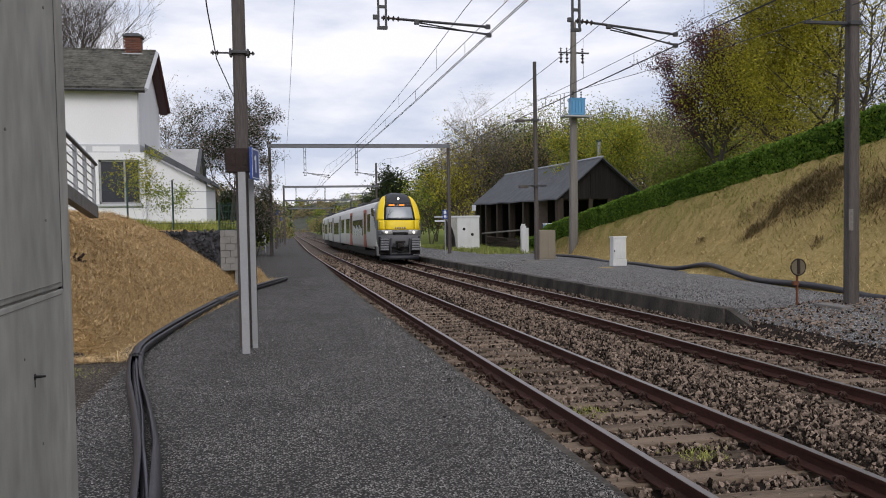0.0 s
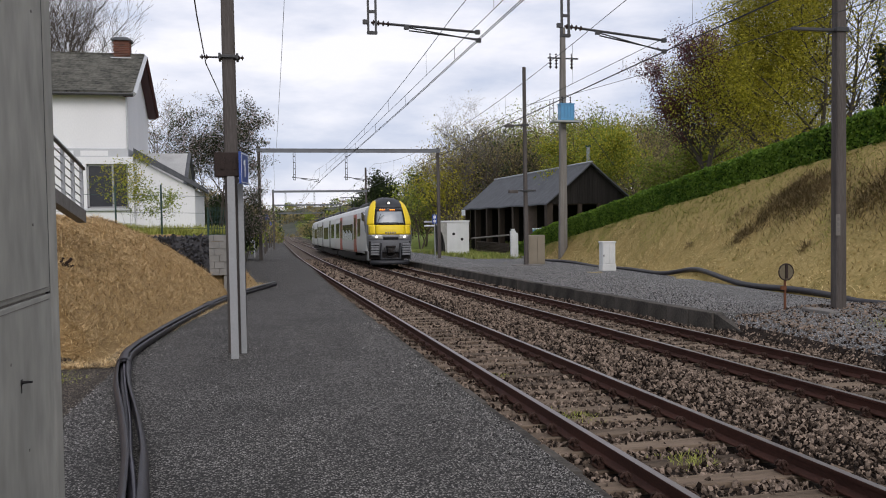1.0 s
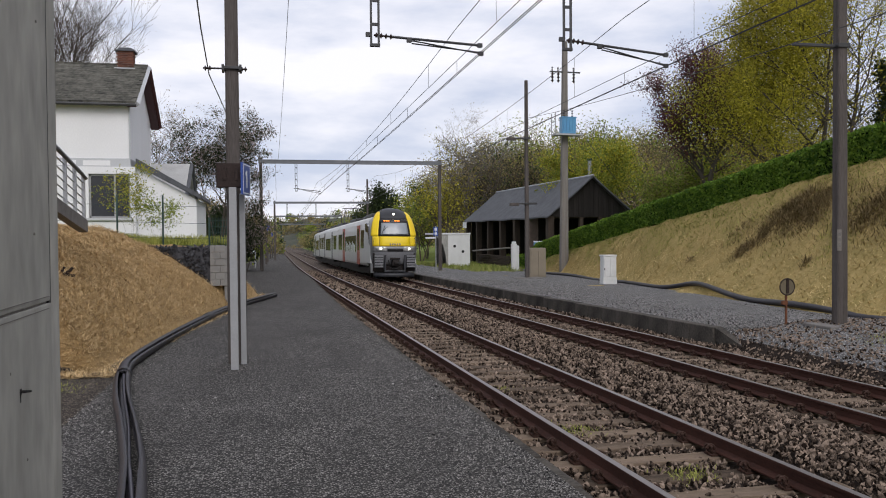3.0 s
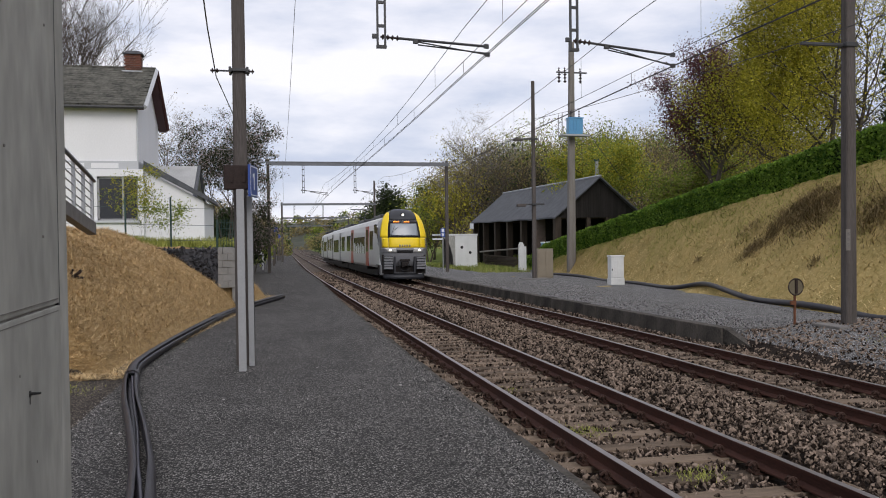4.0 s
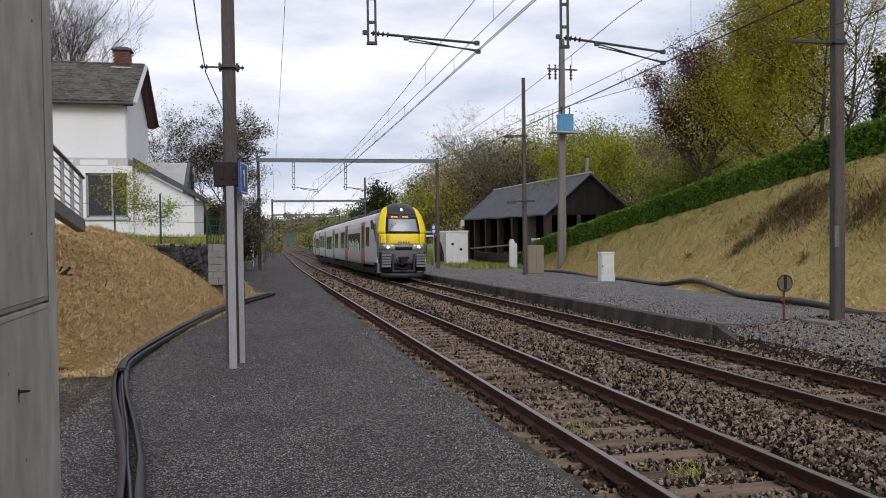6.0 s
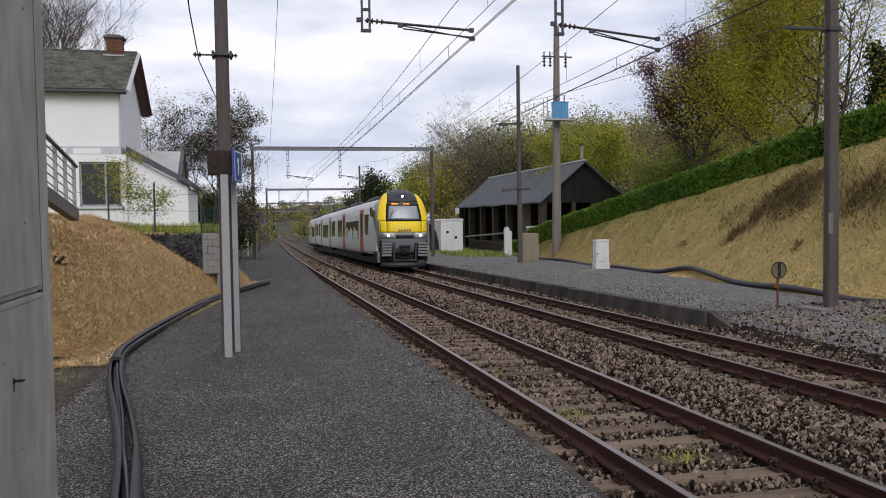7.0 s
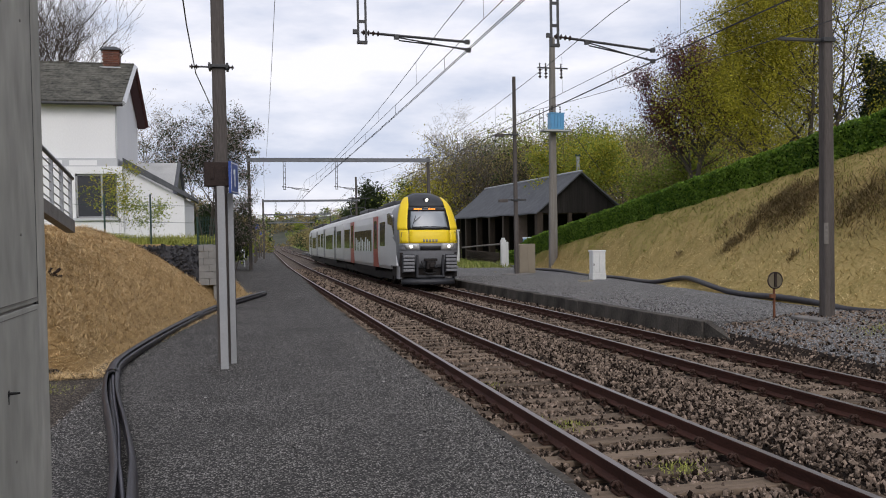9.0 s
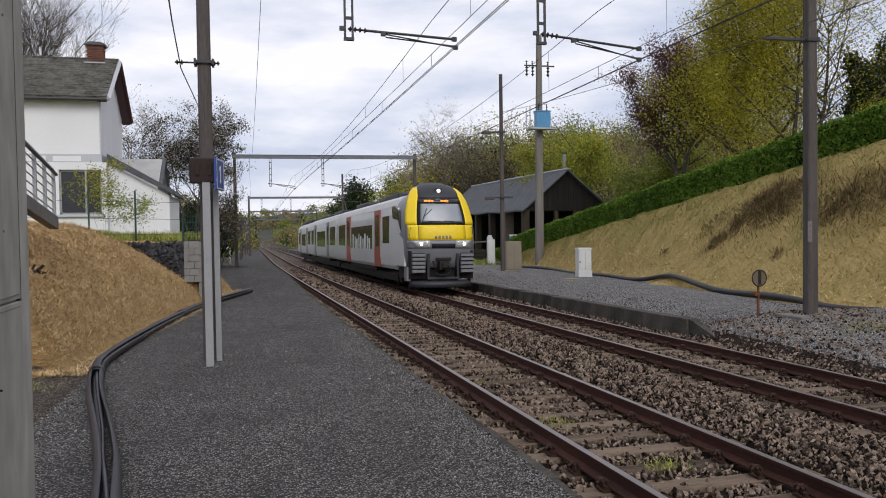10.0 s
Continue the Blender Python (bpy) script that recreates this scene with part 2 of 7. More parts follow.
    "tan_box": mat("tan_cabinet_paint", (0.26, 0.225, 0.17), (0.2, 0.17, 0.13), 0.6, scale=2, fine=30, bump=0.05),
    "white_box": mat("white_cabinet_plastic", (0.68, 0.69, 0.68), (0.5, 0.51, 0.5), 0.55, scale=2, fine=30, bump=0.05, stretch=(1, 1, 0.4)),
    "hedge_leaf": leaf_mat("hedge_leaf", (0.040, 0.100, 0.010), (0.20, 0.32, 0.038)),
    # near-black green: shade deep between the hedge leaves, put into the colour
    "hedge_core_shade": mat("hedge_core_shade", (0.005, 0.012, 0.003), (0.012, 0.022, 0.005), 0.95, scale=3, fine=20, bump=0.8, spec=0.1),
    "leaf_lime": leaf_mat("young_lime_leaf", (0.175, 0.168, 0.011), (0.52, 0.46, 0.05), 0.4),
    "leaf_green": leaf_mat("fresh_green_leaf", (0.095, 0.145, 0.018), (0.32, 0.36, 0.058), 0.4),
    "leaf_purple": leaf_mat("purple_leaf", (0.040, 0.013, 0.016), (0.17, 0.065, 0.066), 0.35),
    "leaf_dark": leaf_mat("evergreen_leaf", (0.013, 0.024, 0.008), (0.05, 0.07, 0.022), 0.3),
    "leaf_brown": leaf_mat("budding_twig_leaf", (0.125, 0.095, 0.043), (0.34, 0.28, 0.115), 0.35),
    "blossom": leaf_mat("white_blossom", (0.46, 0.38, 0.36), (0.15, 0.11, 0.09)),
    "bark": mat("grey_brown_bark", (0.095, 0.080, 0.066), (0.05, 0.042, 0.035), 0.9, scale=3, fine=25, bump=0.4),
    "bark_wood": mat("brown_wood_twigs", (0.125, 0.100, 0.078), (0.065, 0.052, 0.040), 0.9, scale=0.2, fine=2, bump=0),
    "bark_pale": mat("pale_bare_twigs", (0.20, 0.18, 0.165), (0.12, 0.105, 0.095), 0.9, scale=3, fine=25, bump=0.2),
    "gabion": mat("dark_gabion_stone", (0.018, 0.018, 0.021), (0.085, 0.085, 0.092), 0.9, scale=8, fine=40, island=0.8),
    "block_wall": mat("pale_block_wall", (0.27, 0.265, 0.25), (0.16, 0.155, 0.145), 0.9, scale=3, fine=30),
    "fence_green": mat("green_wire_mesh", (0.02, 0.055, 0.045), (0.015, 0.04, 0.035), 0.5, bump=0),
    "hill": mat("distant_wooded_hill", (0.035, 0.042, 0.032), (0.11, 0.11, 0.085), 0.95, scale=0.05, fine=0.3, bump=0, spec=0.1),
    "field": mat("rough_field_grass", (0.045, 0.055, 0.025), (0.095, 0.095, 0.045), 0.95, scale=0.08, fine=2, bump=0.5),
    "disc_back": mat("weathered_sign_back", (0.18, 0.155, 0.10), (0.12, 0.10, 0.07), 0.7, scale=6, fine=40),
    "rust": mat("rusty_iron", (0.19, 0.075, 0.035), (0.10, 0.045, 0.03), 0.85, scale=6, fine=50),
    "glass_roof": mat("pale_greenhouse_sheet", (0.45, 0.5, 0.5), (0.3, 0.34, 0.33), 0.4, scale=0.8, fine=6, bump=0.05),
}


# ---- mesh helpers ----
def mesh_ob(name, verts, faces, material, smooth=False):
    me = bpy.data.meshes.new(name)
    me.from_pydata([tuple(v) for v in verts] if not isinstance(verts, np.ndarray) else verts.tolist(), [], faces if not isinstance(faces, np.ndarray) else faces.tolist())
    me.materials.append(material)
    if smooth:
        me.polygons.foreach_set("use_smooth", [True] * len(me.polygons))
    me.update()
    return new(name, me)


def part(name, bm, material, parent=None, label="", smooth=False, at=None):
    """Link a bmesh as one mesh object under a thing or a part."""
    me = bpy.data.meshes.new(name)
    bmesh.ops.recalc_face_normals(bm, faces=bm.faces)
    bm.to_mesh(me)
    bm.free()
    me.materials.append(material)
    if smooth:
        me.polygons.foreach_set("use_smooth", [True] * len(me.polygons))
    ob = new(name, me)
    if at is not None:
        ob.matrix_basis = at
    if parent:
        ob.parent = parent
    return tagged(ob, label)


def thing(name, m, label, category, group=""):
    ob = new(name)
    ob.empty_display_size = 0.2
    ob.matrix_basis = m
    return tagged(ob, label, category, group)


def box(bm, x0, x1, y0, y1, z0, z1, bevel=0.0, m=None):
    made = bmesh.ops.create_cube(bm, size=1.0)["verts"]
    t = Matrix.Translation(((x0 + x1) / 2, (y0 + y1) / 2, (z0 + z1) / 2)) @ Matrix.Diagonal((abs(x1 - x0), abs(y1 - y0), abs(z1 - z0), 1))
    bmesh.ops.transform(bm, matrix=(m @ t) if m else t, verts=made)
    if bevel:
        edges = list({e for v in made for e in v.link_edges})
        bmesh.ops.bevel(bm, geom=edges, offset=bevel, segments=2, affect="EDGES", profile=0.6)
    return bm


def boxes(*rows, bevel=0.0):
    bm = bmesh.new()
    for r in rows:
        box(bm, *r, bevel=bevel)
    return bm


def tube(bm, points, r, sides=8, ends=True):
    """A tube of one radius, or one per point, along a line of points."""
    points = [Vector(p) for p in points]
    rs = r if isinstance(r, (list, tuple)) else [r] * len(points)
    rings = []
    for i, p in enumerate(points):
        way = (points[min(i + 1, len(points) - 1)] - points[max(i - 1, 0)]).normalized()
        side = way.cross(Vector((0, 0, 1)) if abs(way.z) < 0.95 else Vector((1, 0, 0))).normalized()
        up = side.cross(way)
        rings.append([bm.verts.new(p + rs[i] * (math.cos(a) * side + math.sin(a) * up)) for a in (2 * math.pi * k / sides for k in range(sides))])
    for a, b in zip(rings, rings[1:]):
        for k in range(sides):
            bm.faces.new((a[k], a[(k + 1) % sides], b[(k + 1) % sides], b[k]))
    if ends:
        bm.faces.new(rings[0][::-1])
        bm.faces.new(rings[-1])
    return bm


def tubes(lines, r, sides=8):
    bm = bmesh.new()
    for pts in lines:
        tube(bm, pts, r, sides)
    return bm


def sweep(bm, section, path):
    """A closed section of (across, up) swept along path points (x, y, z), across being +x."""
    rings = [[bm.verts.new((x + a, y, z + u)) for a, u in section] for x, y, z in path]
    n = len(section)
    for a, b in zip(rings, rings[1:]):
        for k in range(n):
            bm.faces.new((a[k], a[(k + 1) % n], b[(k + 1) % n], b[k]))
    bm.faces.new(rings[0])
    bm.faces.new(rings[-1][::-1])
    return bm


def prism(bm, outline, y0, y1):
    """An outline of (x, z) pushed from y0 to y1."""
    a = [bm.verts.new((x, y0, z)) for x, z in outline]
    b = [bm.verts.new((x, y1, z)) for x, z in outline]
    n = len(outline)
    bm.faces.new(a)
    bm.faces.new(b[::-1])
    for k in range(n):
        bm.faces.new((a[k], b[k], b[(k + 1) % n], a[(k + 1) % n]))
    return bm


def ease(a, b, t):
    t = min(max((t - a) / (b - a), 0.0), 1.0)
    return t * t * (3 - 2 * t)


def line_at(points, t):
    """Piecewise straight line through rows (t, value)."""
    if t <= points[0][0]:
        return points[0][1]
    for (a, va), (b, vb) in zip(points, points[1:]):
        if t <= b:
            return va + (vb - va) * (t - a) / (b - a)
    return points[-1][1]
# ---- the land ----
FOOT_LEFT = [(13.0, -2.6), (14.0, -2.6), (15.7, -2.52), (17.3, -2.30), (20.1, -2.02), (23.0, -1.62), (28.0, -0.95), (33.0, -0.15), (37.0, -0.6), (42.0, -1.6), (60.0, -1.9)]
RIGHT_FOOT = [(-20, 13.6), (12, 14.0), (17, 14.4), (20.5, 14.7), (31, 16.6), (45, 18.2), (52, 19.0), (60, 20.0), (80, 24.0)]


def platform_left(y):
    return -0.05 + 0.33 * ease(22, 50, y)


def hedge_height(y):
    """Height over the rails of the foot of the hedge."""
    return min(max(4.95 - 0.1105 * (y - 23.7), 1.0), 6.6)


def left_rise(u, y):
    d = line_at(FOOT_LEFT, y) - u
    if 27.75 < y < 62 and -60 < u < -1.15:
        return 2.0 + 0.12 * max(0, min(-u - 4, 20))
    if d <= 0 or y < 12.5:
        return 0.0
    top = 2.05 + 0.28 * min(max(-u - 3.0, 0), 1.6) - 0.75 * ease(23, 31, y) * ease(-3.6, -1.6, u)
    rise = top * (1 - math.exp(-1.35 * d / top)) / (1 - math.exp(-2.2)) if d * 1.35 / top < 2.2 else top
    return max(0.0, min(rise, 1.2 * (y - 13.75 + 0.25 * noise.noise((u * 1.3, 0, 5)))))


def land(x, y):
    """Height and kind of the ground at a place."""
    u = x - bend(y)
    base = G(x, y) if abs(x) < 60 else G(math.copysign(60, x), y)
    if (u < -1.9 and y < 13.8) or (y > 12 and u < line_at(FOOT_LEFT, y)):
        rise = left_rise(u, y)
        kind = "straw" if (rise > 0.02 or y > 13.7) and y < (27.8 if u < -1.15 else 33) and u > -9 else ("soil" if y < 16 else "grass")
        if rise == 0 and y < 13.8:
            rise = -0.06 + (0.02 if u < -2.2 else 0)
            kind = "soil"
        if u < -30:
            rise += 0.03 * (-u - 30)
        return base + rise, kind
    if 12 < y < 45 and u < line_at(FOOT_LEFT, y) + 0.5:
        return base + platform_left(y) - 0.03, "straw" if y < 33 else "soil"
    if u < 2.35:
        return base - 0.25, "soil"
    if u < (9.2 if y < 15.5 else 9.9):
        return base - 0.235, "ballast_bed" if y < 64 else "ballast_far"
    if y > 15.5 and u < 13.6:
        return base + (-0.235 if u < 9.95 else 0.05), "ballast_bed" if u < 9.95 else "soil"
    foot = line_at(RIGHT_FOOT, y)
    low = 0.2 if y > 15.5 else -0.2 + (0.2 + 0.23 * ease(7, 15.3, y)) * ease(9.15, 9.9, u) + 0.2 * ease(10.2, 11.5, u) * ease(16.5, 15, y)
    if u < foot:
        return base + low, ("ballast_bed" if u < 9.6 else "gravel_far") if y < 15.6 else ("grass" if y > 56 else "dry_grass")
    hh = hedge_height(y)
    edge = max(20.0, foot + 0.5)
    if u < edge:
        s = (u - foot) / (edge - foot)
        return base + 0.25 + (hh - 0.25) * (0.75 * s + 0.25 * (3 * s * s - 2 * s ** 3)), ("dry_grass" if y < 58 else "grass")
    return base + hh + 0.03 * (u - edge) + 0.10 * max(0, min(u - 45, 90)), "grass" if u < 80 else "field"


def relief(x, y):
    """Small unevenness of the banks, fading out at their foot."""
    r = 0.10 * noise.noise((x * 0.6, y * 0.6, 0)) + 0.05 * noise.noise((x * 1.9, y * 1.9, 3))
    r += 0.035 * noise.noise((x * 4.1, y * 4.1, 7))
    if x < 1:
        r *= min(1.0, max(0.0, left_rise(x - bend(y), y)) * 1.6)
        r = max(r, -0.06)
    return r


def spread(*rows):
    """Grid lines from rows of (start, end, step)."""
    out = []
    for a, b, s in rows:
        out += list(np.arange(a, b - 1e-6, s))
    return out + [rows[-1][1]]


gx = spread((-900, -100, 100), (-100, -20, 8), (-20, -7, 1.3), (-7, 1, 0.125), (1, 9, 1.0), (9, 9.9, 0.15), (9.9, 21, 0.37), (21, 45, 2.4), (45, 125, 8), (125, 925, 100))
gy = spread((-60, 6, 6), (6, 12, 1.0), (12, 34, 0.2), (34, 64, 1.2), (64, 124, 6), (124, 300, 16), (300, 1500, 100))
verts, kinds = [], []
for y in gy:
    for x in gx:
        z, kind = land(x, y)
        near = abs(x) < 25 and 12 < y < 60
        verts.append((x, y, z + (relief(x, y) if kind in ("straw", "dry_grass", "grass") and near else 0)))
n = len(gx)
faces, slots = [], []
SLOT = ["soil", "straw", "dry_grass", "grass", "ballast_bed", "field", "gravel_far", "ballast_far"]
for j in range(len(gy) - 1):
    for i in range(n - 1):
        faces.append((j * n + i, j * n + i + 1, (j + 1) * n + i + 1, (j + 1) * n + i))
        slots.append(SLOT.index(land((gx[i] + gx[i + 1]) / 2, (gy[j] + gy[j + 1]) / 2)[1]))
ground = mesh_ob("ground", verts, faces, M["soil"], True)
for k in SLOT[1:]:
    ground.data.materials.append(M[k])
ground.data.polygons.foreach_set("material_index", slots)
tagged(ground, "sloping ground of soil, straw mulch and mown dry grass", "ground", kind="structure")


def along(y0, y1, near=1.0, far=6.0):
    ys, y = [], y0
    while y < y1:
        ys.append(y)
        y += near if y < 50 else far
    return ys + [y1]


# left platform: a gravel strip flush with the line
ys = along(-12, 10, 2.0) + along(10.25, 40, 0.25) + along(41, 400, 2.0, 5.0)
bm = bmesh.new()
rows_ = []
LEFT_EDGE, LEFT_BACK = 2.52, -2.6
for y in ys:
    back = max(LEFT_BACK, line_at(FOOT_LEFT, y) - 0.06) + 0.04 * noise.noise((y * 1.7, 0, 0))
    p = platform_left(y)
    rows_.append([bm.verts.new((u + bend(y), y, G(u + bend(y), y) + h)) for u, h in ((LEFT_EDGE, p - 0.25), (LEFT_EDGE, p), (LEFT_EDGE - 1.6, p + 0.012), (back + 1.0, p + 0.01), (back, p - 0.004), (back, p - 0.3))])
for a, b in zip(rows_, rows_[1:]):
    for k in range(5):
        bm.faces.new((a[k], a[k + 1], b[k + 1], b[k]))
tagged(part("platform_left", bm, M["gravel"]), "dark grey gravel platform beside the near track", "platform", kind="structure")

# right platform, raised, with an edge of stones and a ramped end
RIGHT_EDGE, RIGHT_BACK, RIGHT_END = 9.40, 14.3, 15.8
bm = bmesh.new()
rows_ = []
for y in along(RIGHT_END, 200, 2.0, 5.0):
    back = line_at(RIGHT_FOOT, y) - 0.2 if y < 60 else 16.5
    rows_.append([bm.verts.new((u + bend(y), y, G(u + bend(y), y) + h)) for u, h in ((RIGHT_EDGE + 0.12, -0.2), (RIGHT_EDGE + 0.12, 0.245), (back - 1.2, 0.27), (back, 0.25), (back, -0.2))])
for a, b in zip(rows_, rows_[1:]):
    for k in range(4):
        bm.faces.new((a[k], a[k + 1], b[k + 1], b[k]))
bm.faces.new(rows_[0])
platform_right = tagged(part("platform_right", bm, M["gravel_far"]), "raised gravel platform with a stone edge beside the far track", "platform", kind="structure")

# ---- rails ----
RAIL = [(-0.075, -0.16), (0.075, -0.16), (0.075, -0.145), (0.012, -0.115), (0.012, -0.04), (0.036, -0.03), (0.036, -0.003), (-0.036, -0.003), (-0.036, -0.03), (-0.012, -0.04), (-0.012, -0.115), (-0.075, -0.145)]
HEAD = [(-0.034, -0.004), (0.034, -0.004), (0.030, 0.0), (-0.030, 0.0)]
for track in TRACKS:
    for side in (-HALF_GAUGE, HALF_GAUGE):
        path = [(track + side + bend(y), y, G(track + side, y)) for y in along(-15, 420, 5.0, 4.0)]
        rail = part("rail", sweep(bmesh.new(), RAIL, path), M["rail_side"])
        tagged(rail, "rusty steel rail with a worn bright head", "rail", "rails of the two tracks")
        part("running_surface", sweep(bmesh.new(), HEAD, path), M["rail_top"], rail, "polished grey rail head")

# sleepers: one shape, laid along both tracks
bm = box(bmesh.new(), -1.27, 1.27, -0.125, 0.125, -0.12, 0, 0.012)
bmesh.ops.subdivide_edges(bm, edges=[e for e in bm.edges if e.calc_length() > 1.5], cuts=6)
for v in bm.verts:
    if v.co.z > -0.02:
        v.co.z += 0.012 * noise.noise((v.co.x * 2.3, v.co.y * 9, 1.0))
first = part("railway_sleeper", bm, M["sleeper"])
sleeper_mesh = first.data
bpy.data.objects.remove(first)
clip_bm = boxes((-0.15, 0.15, -0.075, 0.075, -0.175, -0.158), (-0.125, -0.075, -0.045, 0.045, -0.16, -0.135), (0.075, 0.125, -0.045, 0.045, -0.16, -0.135))
for sx in (-0.105, 0.105):
    tube(clip_bm, [(sx, 0, -0.16), (sx, 0, -0.085)], 0.014, 6)
    tube(clip_bm, [(sx, 0, -0.115), (sx, 0, -0.09)], 0.027, 6)
    tube(clip_bm, [(sx * 1.28, -0.045, -0.13), (sx * 1.3, -0.02, -0.09), (sx * 1.3, 0.02, -0.09), (sx * 1.28, 0.045, -0.13)], 0.011, 5)
    ring = [(sx * 1.28, 0.05 * math.cos(a) - 0.01, -0.112 + 0.05 * math.sin(a)) for a in np.linspace(0, 5.3, 9)]
    tube(clip_bm, [(x + 0.05 * (k - 4) / 8, y, z) for k, (x, y, z) in enumerate(ring)], 0.015, 5)
    tube(clip_bm, [(sx * 1.28 + 0.05 * math.cos(a), -0.03, -0.112 + 0.05 * math.sin(a)) for a in np.linspace(0, 5.6, 9)], 0.014, 5)
first = part("rail_fastening", clip_bm, M["clip"])
clip_mesh = first.data
bpy.data.objects.remove(first)
for ti, track in enumerate(TRACKS):
    y = 2.2
    while y < 74:
        sl = new("railway_sleeper", sleeper_mesh)
        x = track + bend(y) + random.uniform(-0.03, 0.03)
        sl.matrix_basis = pose(x, y, G(x, y) - 0.186 + random.uniform(-0.018, 0.004), -math.degrees(GRADE), math.degrees(CROSS), random.uniform(-0.8, 0.8))
        tagged(sl, "weathered timber railway sleeper half sunk in ballast", "sleeper", "sleepers of the two tracks")
        if y < 46:
            for side in (-HALF_GAUGE, HALF_GAUGE):
                c = new("rail_fastening", clip_mesh)
                c.parent = sl
                c.matrix_basis = pose(track + bend(y) + side - x, 0, 0.178)
        y += 0.6


def scatter_stones(name, spots, sizes, material, label, category, squash=0.62, corners=8):
    """Many angular stones as one mesh: spots is n x 3."""
    rng = np.random.default_rng(len(spots))
    shape = np.array([(1, 0, 0), (-1, 0, 0), (0, 1, 0), (0, -1, 0), (0, 0, 1), (0, 0, -1), (.62, .62, .5), (-.62, -.62, .5)], float)
    tri = np.array([(4, 0, 6), (4, 6, 2), (6, 0, 2), (4, 2, 1), (4, 1, 7), (7, 1, 3), (4, 7, 3), (4, 3, 0), (5, 2, 0), (5, 1, 2), (5, 3, 1), (5, 0, 3)])
    if corners == 6:
        shape = shape[:6]
        tri = np.array([(4, 0, 2), (4, 2, 1), (4, 1, 3), (4, 3, 0), (5, 2, 0), (5, 1, 2), (5, 3, 1), (5, 0, 3)])
    k = len(spots)
    a = rng.uniform(0, 2 * np.pi, (k, 3))
    v = shape[None] * rng.uniform(0.62, 1.25, (k, corners, 1)) * np.stack([np.ones(k), rng.uniform(0.6, 1, k), rng.uniform(0.5, 1, k) * squash], 1)[:, None]
    for ax in range(3):
        c, s = np.cos(a[:, ax])[:, None], np.sin(a[:, ax])[:, None]
        i, j = [(1, 2), (0, 2), (0, 1)][ax]
        vi, vj = v[..., i].copy(), v[..., j].copy()
        v[..., i], v[..., j] = c * vi - s * vj, s * vi + c * vj
    v = v * np.asarray(sizes)[:, None, None] + np.asarray(spots)[:, None]
    f = (tri[None] + corners * np.arange(k)[:, None, None]).reshape(-1, 3)
    me = bpy.data.meshes.new(name)
    me.vertices.add(corners * k)
    me.vertices.foreach_set("co", v.reshape(-1).astype(np.float32))
    me.loops.add(f.size)
    me.loops.foreach_set("vertex_index", f.reshape(-1).astype(np.int32))
    me.polygons.add(len(f))
    me.polygons.foreach_set("loop_start", np.arange(0, f.size, 3, dtype=np.int32))
    me.update(calc_edges=True)
    me.shade_flat()
    me.materials.append(material)
    return tagged(new(name, me), label, category, kind="stuff")


def bend_all(y):
    return np.where(y < 40, 0, np.where(y < 90, 0.0182 * (y - 40) ** 2 / 100, 0.0182 * (y - 65)))


# ballast: heaped between the tracks, level with the sleepers inside them
rng = np.random.default_rng(3)
spots, sizes = [], []
for y0, y1, density, size in ((4.6, 12, 760, 0.030), (12, 22, 460, 0.036), (22, 38, 190, 0.052), (38, 75, 60, 0.088)):
    k = int((y1 - y0) * 7.0 * density)
    u, y = rng.uniform(2.5, 9.5 if y0 < 15 else 9.45, k), rng.uniform(y0, y1, k)
    heap = -0.205 + 0.10 * np.exp(-((u - 5.8) / 0.62) ** 4) + 0.08 * np.clip((u - 8.95) / 0.4, 0, 1)
    inside = np.minimum(np.abs(u - TRACKS[0]), np.abs(u - TRACKS[1])) < 1.27
    on_sleeper = inside & (np.abs(((y - 2.2 + 0.3) % 0.6) - 0.3) < 0.12)
    on_rail = np.min([np.abs(u - t - s) for t in TRACKS for s in (-HALF_GAUGE, HALF_GAUGE)], axis=0) < 0.10
    rail_gap = np.min([np.abs(u - t - s) for t in TRACKS for s in (-HALF_GAUGE, HALF_GAUGE)], axis=0)
    on_clip = (rail_gap < 0.21) & (np.abs(((y - 2.2 + 0.3) % 0.6) - 0.3) < 0.12)
    keep = ~on_rail & ~on_clip & (~on_sleeper | (rng.random(k) < 0.26)) & (~inside | (rng.random(k) < 0.8))
    z = heap + rng.uniform(-0.03, 0.03, k) + np.where(inside, -0.010, 0.0) + np.where(u < 2.75, 0.03, 0)
    x = u + bend_all(y)
    spots.append(np.stack([x, y, -GRADE * y - CROSS * x + z], 1)[keep])
    sizes.append((rng.uniform(0.5, 1.45, k) * size)[keep])
k = 9000
u, y = 9.2 + 4.2 * rng.random(k) ** 1.7, rng.uniform(4.5, 15.6, k)
land_z = np.array([land(a, b)[0] - G(a, b) + 0.2 for a, b in zip(u, y)])
spots.append(np.stack([u, y, -GRADE * y - CROSS * u - 0.2 + land_z + 0.004], 1))
sizes.append(rng.uniform(0.016, 0.045, k))
scatter_stones("ballast", np.concatenate(spots[:1] + spots[4:]), np.concatenate(sizes[:1] + sizes[4:]), M["ballast"], "angular grey brown ballast stones round the tracks", "ballast")
scatter_stones("ballast", np.concatenate(spots[1:4]), np.concatenate(sizes[1:4]), M["ballast"], "angular grey brown ballast stones further along the tracks", "ballast", corners=6)

